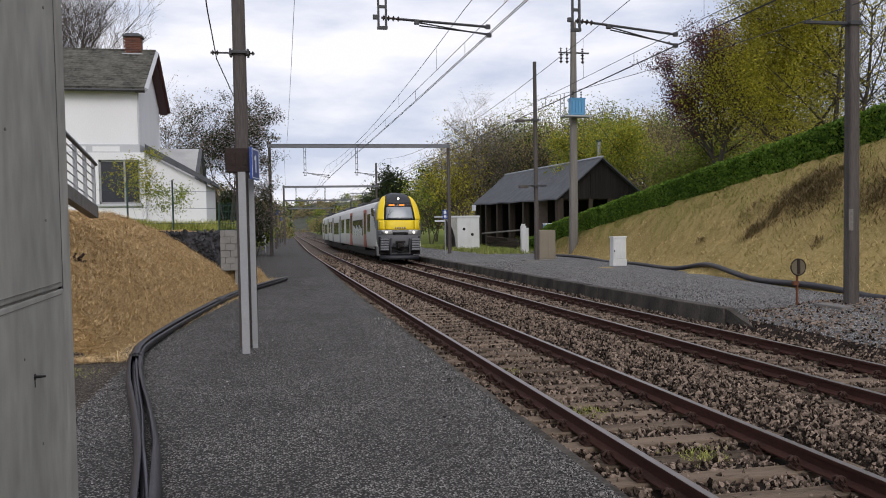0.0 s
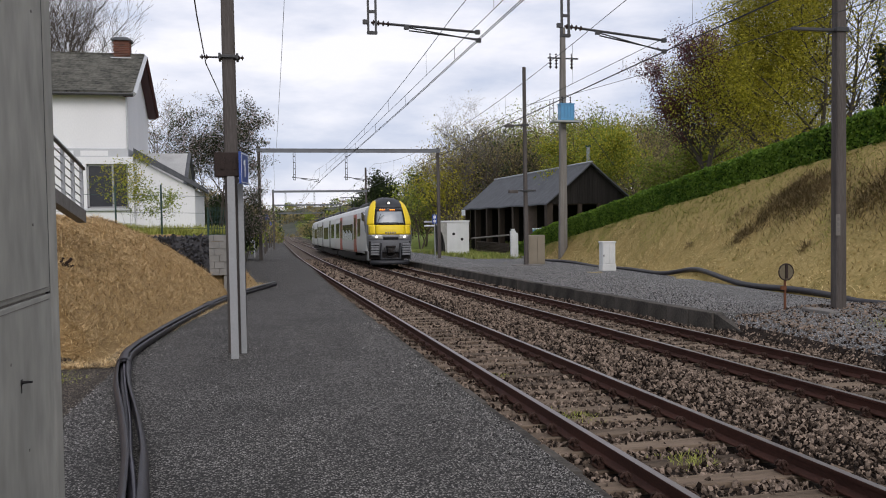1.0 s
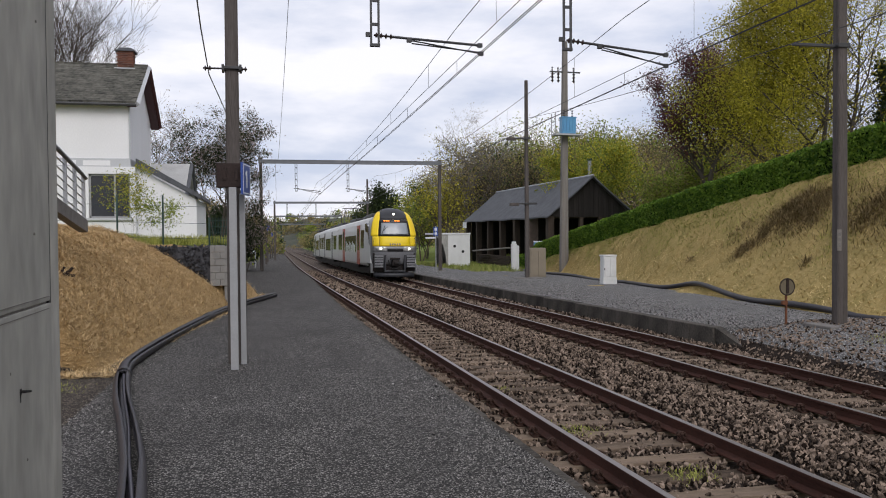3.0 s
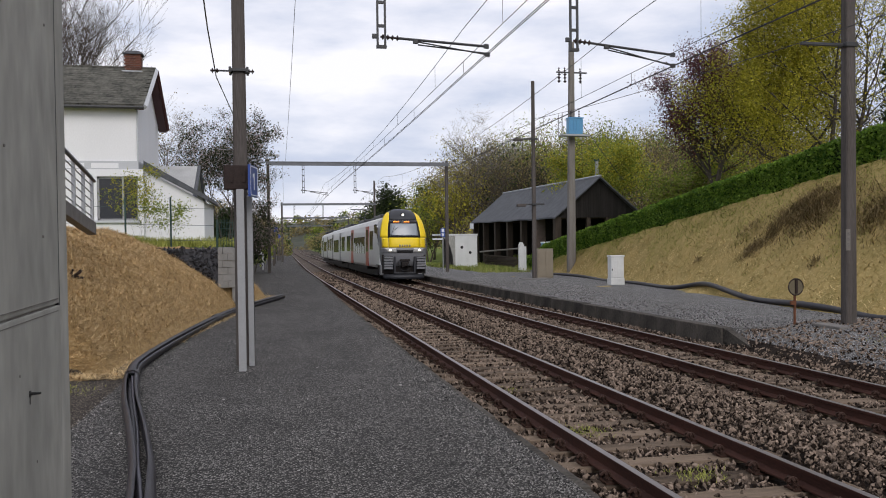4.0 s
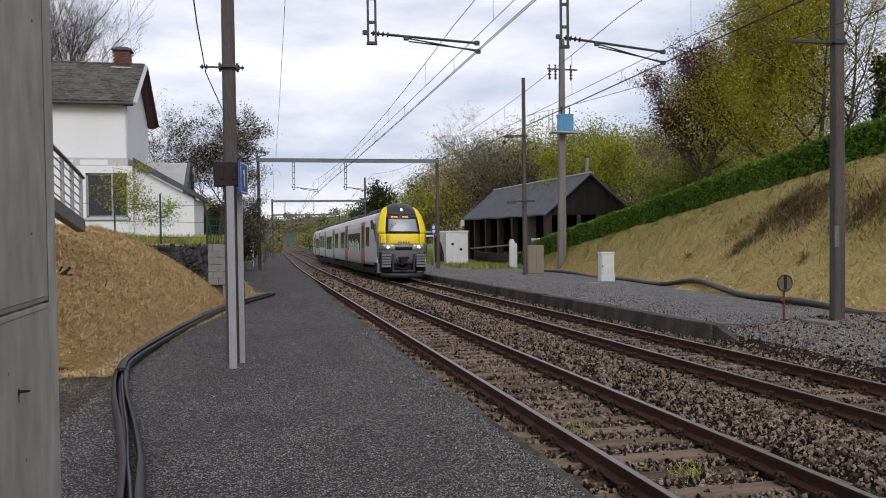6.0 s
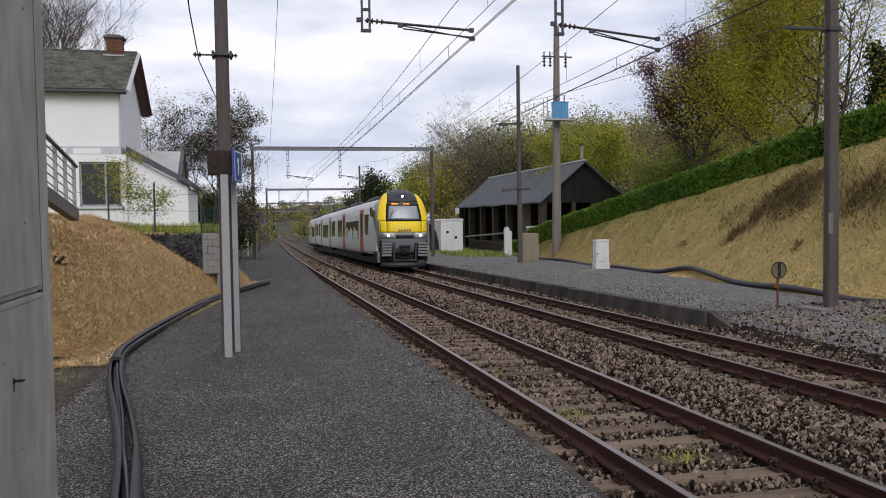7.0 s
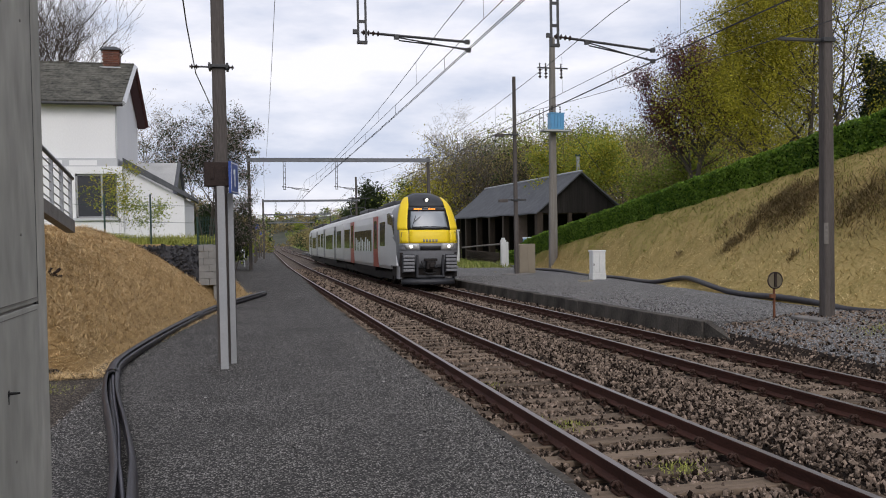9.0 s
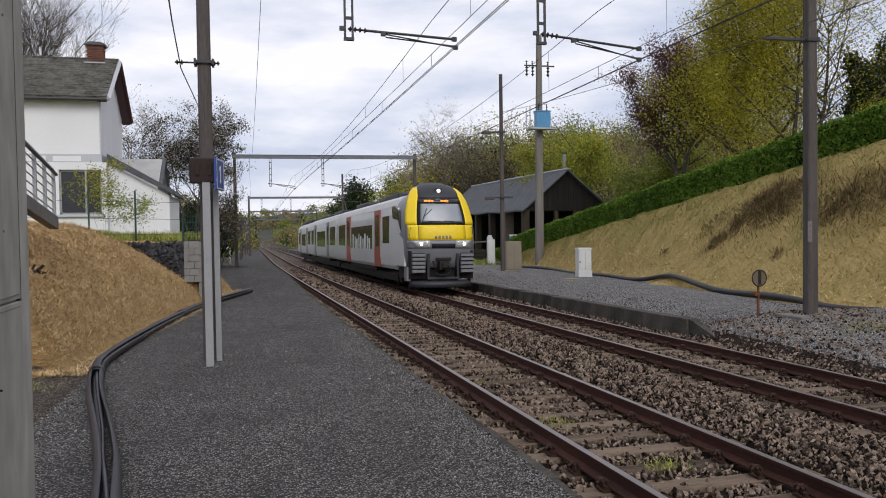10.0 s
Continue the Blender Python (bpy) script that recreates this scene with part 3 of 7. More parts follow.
# loose grit on the near platform
k = 42000
y = 5.6 + 13 * rng.random(k) ** 1.6
u = rng.uniform(-2.5, 2.5, k)
spots = np.stack([u, y, -GRADE * y - CROSS * u - 0.046], 1)
scatter_stones("platform_gravel", spots, rng.uniform(0.006, 0.013, k) * np.where(rng.random(k) < 0.02, 2.2, 1), M["gravel_grain"], "fine dark gravel grains on the platform", "gravel", corners=6)
k = 12000
y = 15.9 + 26 * rng.random(k) ** 1.4
u = rng.uniform(9.75, 14.2, k)
spots = np.stack([u, y, -GRADE * y - CROSS * u + 0.262], 1)
scatter_stones("platform_gravel", spots, rng.uniform(0.012, 0.026, k), M["gravel_grain"], "loose grey gravel grains on the raised platform", "gravel", corners=6)

# edge kerbs of the near platform, mostly buried
bm = box(bmesh.new(), -0.10, 0.10, -0.48, 0.48, -0.2, 0.0, 0.02)
kerb = part("kerb_stone", bm, M["stone_edge"])
kerb_mesh = kerb.data
bpy.data.objects.remove(kerb)
platform_left_ob = bpy.data.objects["platform_left"]
for y in np.arange(5.0, 60, 1.0):
    ob = new("kerb_stone", kerb_mesh)
    u = LEFT_EDGE + 0.02 + random.uniform(-0.02, 0.02)
    ob.matrix_basis = pose(u, y, G(u, y) + platform_left(y) - 0.03 + random.uniform(-0.012, 0.01), -math.degrees(GRADE), 0, random.uniform(-0.8, 0.8))
    ob.parent = platform_left_ob

# edge stones of the far platform
bm = box(bmesh.new(), -0.14, 0.14, -0.485, 0.485, -0.5, 0.0, 0.022)
first = part("edge_stone", bm, M["stone_edge"])
edge_mesh = first.data
bpy.data.objects.remove(first)
y = RIGHT_END + 0.5
while y < 110:
    ob = new("edge_stone", edge_mesh)
    u = RIGHT_EDGE + 0.14 + random.uniform(-0.012, 0.012) + bend(y)
    ob.matrix_basis = pose(u, y, G(u, y) + 0.262 + random.uniform(-0.012, 0.008), -math.degrees(GRADE), 0, random.uniform(-0.4, 0.4))
    ob.parent = platform_right
    y += 0.98
# the sloping stone that ends the platform
bm = bmesh.new()
prism_rows = [(0, -0.3), (0, 0.0), (-1.35, -0.36), (-1.35, -0.45)]
a = [bm.verts.new((-0.08, y, z)) for y, z in prism_rows]
b = [bm.verts.new((0.08, y, z)) for y, z in prism_rows]
bm.faces.new(a), bm.faces.new(b)
for k in range(4):
    bm.faces.new((a[k], a[(k + 1) % 4], b[(k + 1) % 4], b[k]))
ramp_stone = part("ramp_stone", bm, M["stone_edge"], platform_right, "sloping end stone of the platform edge")
ramp_stone.matrix_basis = pose(RIGHT_EDGE + 0.14, RIGHT_END, G(9.5, 15.8) + 0.255)
# ---- the train ----
TRAIN_ROWS = [(0, 50.1), (0.5, 50.0), (1, 49.75), (1.5, 49.5), (2, 49.2), (2.5, 48.8), (3.3, 48.2), (4, 47.5), (4.5, 47.0), (5, 46.4), (5.5, 45.6),
              (6.2, 44.4), (7, 42.8), (7.5, 41.2), (8, 39.5), (8.5, 37.65), (9, 35.6), (9.5, 33.3), (10, 30.8)]
train = thing("passenger_train", pose(TRACKS[1], 50.1, G(TRACKS[1], 50.1), -math.degrees(GRADE), math.degrees(CROSS), 0),
              "grey and yellow three-car electric passenger train with lit headlamps", "train")
HALF_W = 1.41
# body section: half outline (x, z) from sill to roof centre
SECTION = [(1.30, 0.80), (1.38, 0.95), (1.41, 1.4), (1.41, 2.5), (1.385, 3.1), (1.33, 3.45), (1.20, 3.72), (0.9, 3.88), (0.45, 3.95), (0, 3.96)]
LOOP = SECTION + [(-x, z) for x, z in SECTION[-2::-1]]


def side_panel(y0, y1, z0, z1, out, side=-1, thick=0.03):
    """A flat panel on the body side, proud by out."""
    x = side * (HALF_W + out)
    return boxes((x - 0.0, x - side * thick, y0, y1, z0, z1))


def car(name, y0, y1, yaw, shift, features):
    """One car: a shell, roof, skirt and the panels of its side."""
    body = new(name)
    body.parent = train
    body.matrix_basis = pose(shift, y0, 0, 0, 0, yaw)
    ln = y1 - y0
    bm = bmesh.new()
    lower = [p for p in LOOP]
    prism(bm, lower, 0, ln)
    part("body_shell", bm, M["train_grey"], body, "light grey painted body shell")
    roof = [(x * 1.004, z + 0.006) for x, z in LOOP if z > 3.4]
    part("roof", prism(bmesh.new(), roof, 0.02, ln - 0.02), M["train_roof"], body, "pale roof")
    part("skirt", boxes((-1.28, 1.28, 5.6, ln - 5.2, 0.58, 0.82), bevel=0.02), M["under"], body, "dark equipment boxes under the floor")
    part("underframe", boxes((-1.2, 1.2, 0.6, ln - 0.6, 0.30, 0.6), (-1.0, 1.0, 5, ln - 5, 0.18, 0.4)), M["under"], body, "dusty dark underframe")
    for kind, a, b, z0, z1, out in features:
        for side in (-1, 1):
            m = {"window": "window_dark", "red_door": "red", "door": "train_mid", "panel": "train_mid", "door_glass": "window_dark", "stripe": "train_mid", "graffito": "sign_white", "pillar": "train_mid"}[kind]
            if kind == "graffito" and side == 1:
                continue
            part(kind if kind != "graffito" else "paint_tag", side_panel(a, b, z0, z1, out, side), M[m], body)
    return body


def bogie(y, yaw=0.0, shift=0.0):
    b = new("bogie")
    b.parent = train
    b.matrix_basis = pose(shift, y, 0, 0, 0, yaw)
    part("bogie_frame", boxes((-1.12, -0.95, -1.7, 1.7, 0.42, 0.68), (0.95, 1.12, -1.7, 1.7, 0.42, 0.68), (-1.1, 1.1, -0.3, 0.3, 0.4, 0.66), bevel=0.02), M["under"], b)
    for dy in (-1.25, 1.25):
        for sx in (-1, 1):
            bm = bmesh.new()
            tube(bm, [(sx * 0.70, dy, 0.44), (sx * 0.83, dy, 0.44)], 0.44, 20)
            tube(bm, [(sx * 0.83, dy, 0.44), (sx * 1.02, dy, 0.44)], 0.16, 12)
            part("wheel", bm, M["under"], b, "dark steel wheel")
        for sx in (-1, 1):
            part("axle_box", boxes((sx * 1.0, sx * 1.2, dy - 0.2, dy + 0.2, 0.28, 0.6), bevel=0.02), M["under"], b)
    return b


FRONT_CAR = [("door_glass", 3.85, 5.45, 1.9, 3.08, 0.004), ("red_door", 6.1, 7.7, 0.82, 3.42, 0.006), ("door_glass", 6.45, 7.4, 1.75, 3.2, 0.012),
             ("window", 8.4, 15.8, 1.62, 2.78, 0.004), ("red_door", 16.2, 17.9, 0.82, 3.42, 0.006), ("door_glass", 16.5, 17.5, 1.75, 3.2, 0.012),
             ("window", 18.5, 21.6, 1.75, 3.0, 0.004)]
for k in range(9):
    FRONT_CAR.append(("graffito", 9.0 + k * 0.72, 9.0 + k * 0.72 + (0.3 if k % 2 else 0.46), 1.62, 2.15 + 0.12 * (k % 3), 0.009))
MID_CAR = [("window", 1.2, 4.4, 1.75, 3.0, 0.004), ("door", 5.2, 6.8, 0.82, 3.4, 0.006), ("door_glass", 5.5, 6.5, 1.75, 3.1, 0.012), ("window", 8, 14.5, 1.62, 2.8, 0.004),
           ("door", 15.5, 17.1, 0.82, 3.4, 0.006), ("door_glass", 15.8, 16.8, 1.75, 3.1, 0.012), ("window", 18, 20.3, 1.75, 3.0, 0.004)]
car("front_car", 2.3, 22.4, 0, 0, [(k, a - 2.3, b - 2.3, z0, z1, o) for k, a, b, z0, z1, o in FRONT_CAR])
car("middle_car", 22.95, 44.3, -0.35, 0.03, MID_CAR)
car("rear_car", 44.85, 66.5, -0.95, 0.28, MID_CAR)
for y, yaw, sh in ((3.6, 0, 0), (20.8, 0, 0), (24.6, -0.3, 0.03), (42.6, -0.4, 0.12), (46.5, -0.9, 0.3), (64, -1.0, 0.6)):
    bogie(y, yaw, sh)
for y, sh in ((22.4, 0), (44.3, 0.16)):
    part("gangway_bellows", prism(bmesh.new(), [(x * 0.93 + sh, 0.75 + (z - 0.75) * 0.96) for x, z in LOOP], y - 0.02, y + 0.6), M["black"], train, "black gangway bellows")
# roof equipment
for y0, y1, w, h in ((5.0, 8.5, 0.75, 0.24), (9.2, 11.2, 0.6, 0.2), (14, 18, 0.8, 0.22), (25, 30, 0.75, 0.22), (33, 39, 0.7, 0.2), (48, 53, 0.75, 0.22), (58, 62, 0.6, 0.2)):
    part("roof_unit", boxes((-w, w, y0, y1, 3.9, 3.95 + h), bevel=0.09), M["train_dark"], train, "dark roof equipment box")
# pantograph
bm = tubes([[(-0.6, 24, 4.1), (-0.55, 25.4, 4.75)], [(0.6, 24, 4.1), (0.55, 25.4, 4.75)], [(-0.55, 25.4, 4.75), (-0.5, 24.2, 5.35)], [(0.55, 25.4, 4.75), (0.5, 24.2, 5.35)],
            [(-0.8, 24.2, 5.4), (0.8, 24.2, 5.4)], [(-0.8, 24.5, 5.4), (0.8, 24.5, 5.4)], [(-0.6, 24, 4.1), (0.6, 24, 4.1)], [(-0.55, 25.4, 4.75), (0.55, 25.4, 4.75)]], 0.03, 6)
part("pantograph", bm, M["dark_steel"], train, "raised dark pantograph")

# the cab: a rounded shell drawn by height and width
NOSE = [(0.95, 0.10), (1.3, -0.02), (1.55, -0.10), (1.9, -0.14), (2.3, -0.10), (2.65, 0.0), (3.2, 0.24), (3.6, 0.44), (3.95, 0.68), (4.18, 1.0), (4.34, 1.5), (4.40, 2.1)]
WIDE = [(0.95, 1.30), (1.4, 1.39), (2.3, 1.40), (2.8, 1.38), (3.2, 1.32), (3.6, 1.22), (3.95, 1.06), (4.18, 0.82), (4.34, 0.5), (4.40, 0.25)]


def skin(u, z, out=0.0):
    """A point of the cab's front: u across from -1 to 1, z the height."""
    w = line_at(WIDE, z)
    return Vector((u * (w + out), line_at(NOSE, z) + 0.55 * abs(u) ** 3.0 - out, z + out * 0.4))


def front_patch(name, u0, u1, z0, z1, out, material, parent, label="", nu=10, nz=8, inset=0.06):
    """A panel of the cab's front, as thick as it is proud. u0, u1 may be functions of height."""
    fu0 = u0 if callable(u0) else (lambda z: u0)
    fu1 = u1 if callable(u1) else (lambda z: u1)
    bm = bmesh.new()
    g0, g1 = [], []
    for j in range(nz + 1):
        z = z0 + (z1 - z0) * j / nz
        us = [fu0(z) + (fu1(z) - fu0(z)) * i / nu for i in range(nu + 1)]
        g0.append([bm.verts.new(skin(u, z, out)) for u in us])
        g1.append([bm.verts.new(skin(u, z, out - inset)) for u in us])
    for g in (g0, g1):
        for j in range(nz):
            for i in range(nu):
                bm.faces.new((g[j][i], g[j][i + 1], g[j + 1][i + 1], g[j + 1][i]))
    for j in range(nz):
        bm.faces.new((g0[j][0], g0[j + 1][0], g1[j + 1][0], g1[j][0]))
        bm.faces.new((g0[j][nu], g0[j + 1][nu], g1[j + 1][nu], g1[j][nu]))
    for i in range(nu):
        bm.faces.new((g0[0][i], g0[0][i + 1], g1[0][i + 1], g1[0][i]))
        bm.faces.new((g0[nz][i], g0[nz][i + 1], g1[nz][i + 1], g1[nz][i]))
    return part(name, bm, material, parent, label, True)


cab = new("cab")
cab.parent = train
# the shell runs from the front's rim back to the body
bm = bmesh.new()
rims = []
rows_z = [0.95, 1.2, 1.5, 1.9, 2.3, 2.65, 2.95, 3.2, 3.4, 3.6, 3.78, 3.95, 4.1, 4.22, 4.32, 4.38]
for s in (0, 0.35, 1):
    ring = []
    for z in rows_z:
        p = skin(-1, z)
        wide = line_at([(b, a) for a, b in SECTION], min(z, 3.94))
        ring.append((p.x * (1 - s) - wide * s, p.y * (1 - s) + (2.32 if z < 3.9 else 3.4) * s, z * (1 - s) + min(z, 3.93) * s))
    top = [(x, y, z) for x, y, z in ring]
    rims.append([bm.verts.new(p) for p in top] + [bm.verts.new((-x, y, z)) for x, y, z in top[::-1]])
for a, b in zip(rims, rims[1:]):
    for k in range(len(a) - 1):
        bm.faces.new((a[k], a[k + 1], b[k + 1], b[k]))
part("cab_shell", bm, M["train_mid"], cab, "mid grey cab shell", True)
front_patch("front_shell", -1, 1, 0.95, 4.38, 0.0, M["train_mid"], cab, "grey front shell", 16, 14)
def wing_in(z):
    return line_at([(2.0, 0.66), (2.65, 0.70), (3.3, 0.70), (3.75, 0.70), (4.0, 0.76), (4.16, 0.86)], z)


for s in (-1, 1):
    wing = lambda z, s=s: s * wing_in(z)
    front_patch("yellow_wing", wing, s * 0.985, 2.62, 4.14, 0.022, M["yellow"], cab, "yellow wing beside the windscreen", 5, 12)
    front_patch("yellow_cheek", s * 0.68, s * 0.93, 2.02, 2.60, 0.022, M["yellow"], cab, "yellow cheek panel", 4, 5)
front_patch("windscreen_frame", lambda z: -wing_in(z), wing_in, 2.60, 3.62, 0.014, M["black"], cab, "black windscreen surround", 12, 8)
# pale blue-grey base colour carries part of the sky reflection on the glass
front_patch("windscreen", lambda z: -wing_in(z) + 0.10, lambda z: wing_in(z) - 0.10, 2.70, 3.44, 0.024, mat("windscreen_glass", (0.20, 0.225, 0.25), (0.25, 0.275, 0.30), 0.28, scale=1, fine=3, bump=0, spec=1.0), cab, "windscreen with reflected sky partly put into its pale colour", 12, 8, 0.02)
front_patch("destination_display", lambda z: -wing_in(z) + 0.03, lambda z: wing_in(z) - 0.03, 3.46, 3.64, 0.026, M["display"], cab, "dark destination display", 10, 2, 0.03)
front_patch("brow", lambda z: -wing_in(z), wing_in, 3.66, 4.34, 0.018, M["train_dark"], cab, "dark grey brow above the windscreen", 12, 6)
front_patch("yellow_panel", -0.66, 0.66, 2.02, 2.60, 0.020, M["yellow"], cab, "yellow panel under the windscreen", 10, 6)
front_patch("lamp_band", -0.95, 0.95, 1.68, 2.0, 0.012, M["train_mid"], cab, "grey band round the headlamps", 12, 3)
front_patch("grille_slot", -0.33, 0.33, 1.70, 1.86, 0.03, M["black"], cab, "black slot between the headlamps", 6, 2)
for s in (-1, 1):
    lamp = front_patch("headlamp", lambda z, s=s: s * 0.37, lambda z, s=s: s * line_at([(1.74, 0.72), (1.98, 0.86)], z), 1.73, 1.99, 0.034, M["lamp_glass"], cab, "wedge-shaped headlamp", 5, 3)
    for u, r, k in ((0.60, 0.066, "lamp_on"), (0.46, 0.045, "lamp_glass")):
        c = skin(s * u, 1.86, 0.036)
        part("bulb", tube(bmesh.new(), [c, c + Vector((0, -0.02, 0))], r, 16), M[k], lamp, "lit white bulb")
c = skin(0, 3.97, 0.02)
top_lamp = part("top_lamp", boxes((c.x - 0.14, c.x + 0.14, c.y - 0.05, c.y + 0.3, c.z - 0.13, c.z + 0.11), bevel=0.02), M["train_dark"], cab, "top headlamp in its housing")
part("bulb", tube(bmesh.new(), [(c.x, c.y - 0.05, c.z), (c.x, c.y - 0.075, c.z)], 0.065, 16), M["lamp_on"], top_lamp, "lit white bulb")
# amber words on the display, too small to read
for u0, u1 in ((-0.50, -0.40), (-0.385, -0.30), (-0.285, -0.22), (0.02, 0.10), (0.115, 0.2), (0.215, 0.27)):
    front_patch("amber_letters", u0, u1, 3.51, 3.585, 0.032, M["amber"], cab, "amber lit lettering", 2, 1, 0.01)
# running number as plain bars
for k in range(5):
    front_patch("number_bar", -0.24 + 0.10 * k, -0.17 + 0.10 * k, 2.06, 2.18, 0.025, M["tan_box"], cab, "", 1, 1, 0.01)
# wipers and handles
for s in (-1, 1):
    a, b = skin(s * 0.55, 2.70, 0.05), skin(s * 0.05, 2.74, 0.05)
    part("wiper", tubes([[a, b], [skin(s * 0.3, 2.66, 0.05), skin(s * 0.3, 2.74, 0.05)]], 0.014, 5), M["black"], cab, "black wiper")
    part("grab_handle", tubes([[skin(s * 0.84, 2.5, 0.03), skin(s * 0.84, 2.46, 0.09), skin(s * 0.86, 2.12, 0.09), skin(s * 0.86, 2.08, 0.03)]], 0.013, 6), M["train_dark"], cab, "grab handle")
part("wiper_arm", tubes([[skin(-0.55, 2.72, 0.05), skin(-0.42, 3.25, 0.05)], [skin(-0.52, 2.9, 0.05), skin(-0.28, 3.2, 0.05)]], 0.012, 5), M["black"], cab, "black wiper arm")
# lower front: buffers of stacked ribs, coupler in its frame, plough
for s in (-1, 1):
    buf = part("crash_buffer", boxes((s * 0.70, s * 1.24, -0.02, 0.5, 0.72, 1.52)), M["train_dark"], cab, "grey crash buffer block")
    for k in range(5):
        part("rib", boxes((s * 0.72, s * 1.22, -0.12, 0.02, 0.76 + 0.155 * k, 0.86 + 0.155 * k), bevel=0.012), M["train_mid"], buf)
    part("lower_post", boxes((s * 0.54, s * 0.64, -0.10, 0.4, 0.55, 1.5), bevel=0.02), M["train_dark"], cab, "grey upright beside the coupler")
    part("corner_step", boxes((s * 1.20, s * 1.38, 0.3, 0.8, 0.42, 0.98), bevel=0.02), M["train_mid"], cab, "corner step")
part("lower_recess", boxes((-1.3, 1.3, 0.25, 2.2, 0.5, 1.6)), M["under"], cab, "dark recess behind the coupler")
part("lower_sill", boxes((-0.64, 0.64, -0.12, 0.4, 0.48, 0.58), bevel=0.02), M["train_dark"], cab, "grey sill under the coupler")
coupler = part("coupler", boxes((-0.20, 0.20, -0.34, 0.3, 0.86, 1.20), (-0.10, 0.10, -0.45, 0.3, 0.94, 1.14), (-0.30, 0.30, -0.22, -0.05, 1.22, 1.34), bevel=0.03), M["under"], cab, "dark automatic coupler")
part("coupler_horn", tube(bmesh.new(), [(0.12, -0.30, 1.0), (0.2, -0.42, 1.0)], 0.07, 10), M["dark_steel"], coupler)
part("hose", tubes([[(-0.3, -0.1, 0.75), (-0.15, -0.28, 0.66), (0.1, -0.28, 0.68), (0.3, -0.1, 0.8)], [(-0.4, -0.05, 1.2), (-0.35, -0.2, 0.95), (-0.25, -0.12, 0.8)]], 0.03, 6), M["black"], coupler, "black air hose")
bm = bmesh.new()
rows_ = []
for i in range(13):
    u = -1 + i / 6
    rows_.append([bm.verts.new((1.22 * u, -0.12 + 0.45 * abs(u) ** 2.5 - d, z)) for z, d in ((0.18, 0.10), (0.44, 0.0), (0.44, -0.3), (0.18, -0.2))])
for a, b in zip(rows_, rows_[1:]):
    for k in range(4):
        bm.faces.new((a[k], a[(k + 1) % 4], b[(k + 1) % 4], b[k]))
bm.faces.new(rows_[0]), bm.faces.new(rows_[-1])
part("plough", bm, M["train_dark"], cab, "dark grey plough above the rails", True)
# cab side: light grey panel and the dark side window
for s in (-1, 1):
    x = s * 1.404
    bm = bmesh.new()
    pts = [(0.62, 1.0), (2.4, 1.0), (2.4, 3.3), (1.9, 3.35), (0.80, 1.95)]
    a = [bm.verts.new((s * (1.412 if y > 2 else 1.40), y, z)) for y, z in pts]
    b = [bm.verts.new((s * 1.32, y, z)) for y, z in pts]
    bm.faces.new(a), bm.faces.new(b)
    for k in range(5):
        bm.faces.new((a[k], a[(k + 1) % 5], b[(k + 1) % 5], b[k]))
    part("side_panel", bm, M["train_grey"], cab, "light grey side panel")
    bm = bmesh.new()
    pts = [(1.15, 2.35), (1.75, 2.85), (2.9, 2.95), (3.1, 3.42), (2.5, 3.46), (1.55, 3.2)]
    a = [bm.verts.new((s * 1.43, y, z)) for y, z in pts]
    b = [bm.verts.new((s * 1.30, y, z)) for y, z in pts]
    bm.faces.new(a), bm.faces.new(b)
    for k in range(6):
        bm.faces.new((a[k], a[(k + 1) % 6], b[(k + 1) % 6], b[k]))
    part("side_window", bm, M["window_dark"], cab, "dark cab side window")
# ---- poles, portals and wires ----
def place(x, y, h=0.0):
    return pose(x, y, G(x, y) + h)


def tapered(h, w0, w1, d0=None, d1=None, chamfer=0.2):
    """A tapered post with chamfered corners, from z 0 to h."""
    d0, d1 = d0 or w0, d1 or w1
    bm = bmesh.new()
    rings = []
    for z, w, d in ((-0.4, w0, d0), (h * 0.5, (w0 + w1) / 2, (d0 + d1) / 2), (h, w1, d1)):
        c = chamfer
        rings.append([bm.verts.new((sx * w / 2, sy * d / 2, z)) for sx, sy in ((-1 + c, -1), (1 - c, -1), (1, -1 + c), (1, 1 - c), (1 - c, 1), (-1 + c, 1), (-1, 1 - c), (-1, -1 + c))])
    for a, b in zip(rings, rings[1:]):
        for k in range(8):
            bm.faces.new((a[k], a[(k + 1) % 8], b[(k + 1) % 8], b[k]))
    bm.faces.new(rings[0][::-1]), bm.faces.new(rings[-1])
    return bm


def insulator(parent, a, b, r=0.05, sheds=4):
    """A rod with round sheds from a to b."""
    a, b = Vector(a), Vector(b)
    bm = tube(bmesh.new(), [a, b], r * 0.35, 8)
    for k in range(sheds):
        p = a + (b - a) * ((k + 0.5) / sheds)
        w = (b - a).normalized() * (b - a).length / sheds * 0.22
        tube(bm, [p - w, p, p + w], [r * 0.5, r, r * 0.5], 10)
    return part("insulator", bm, M["insulator"], parent, "ribbed brown insulator")


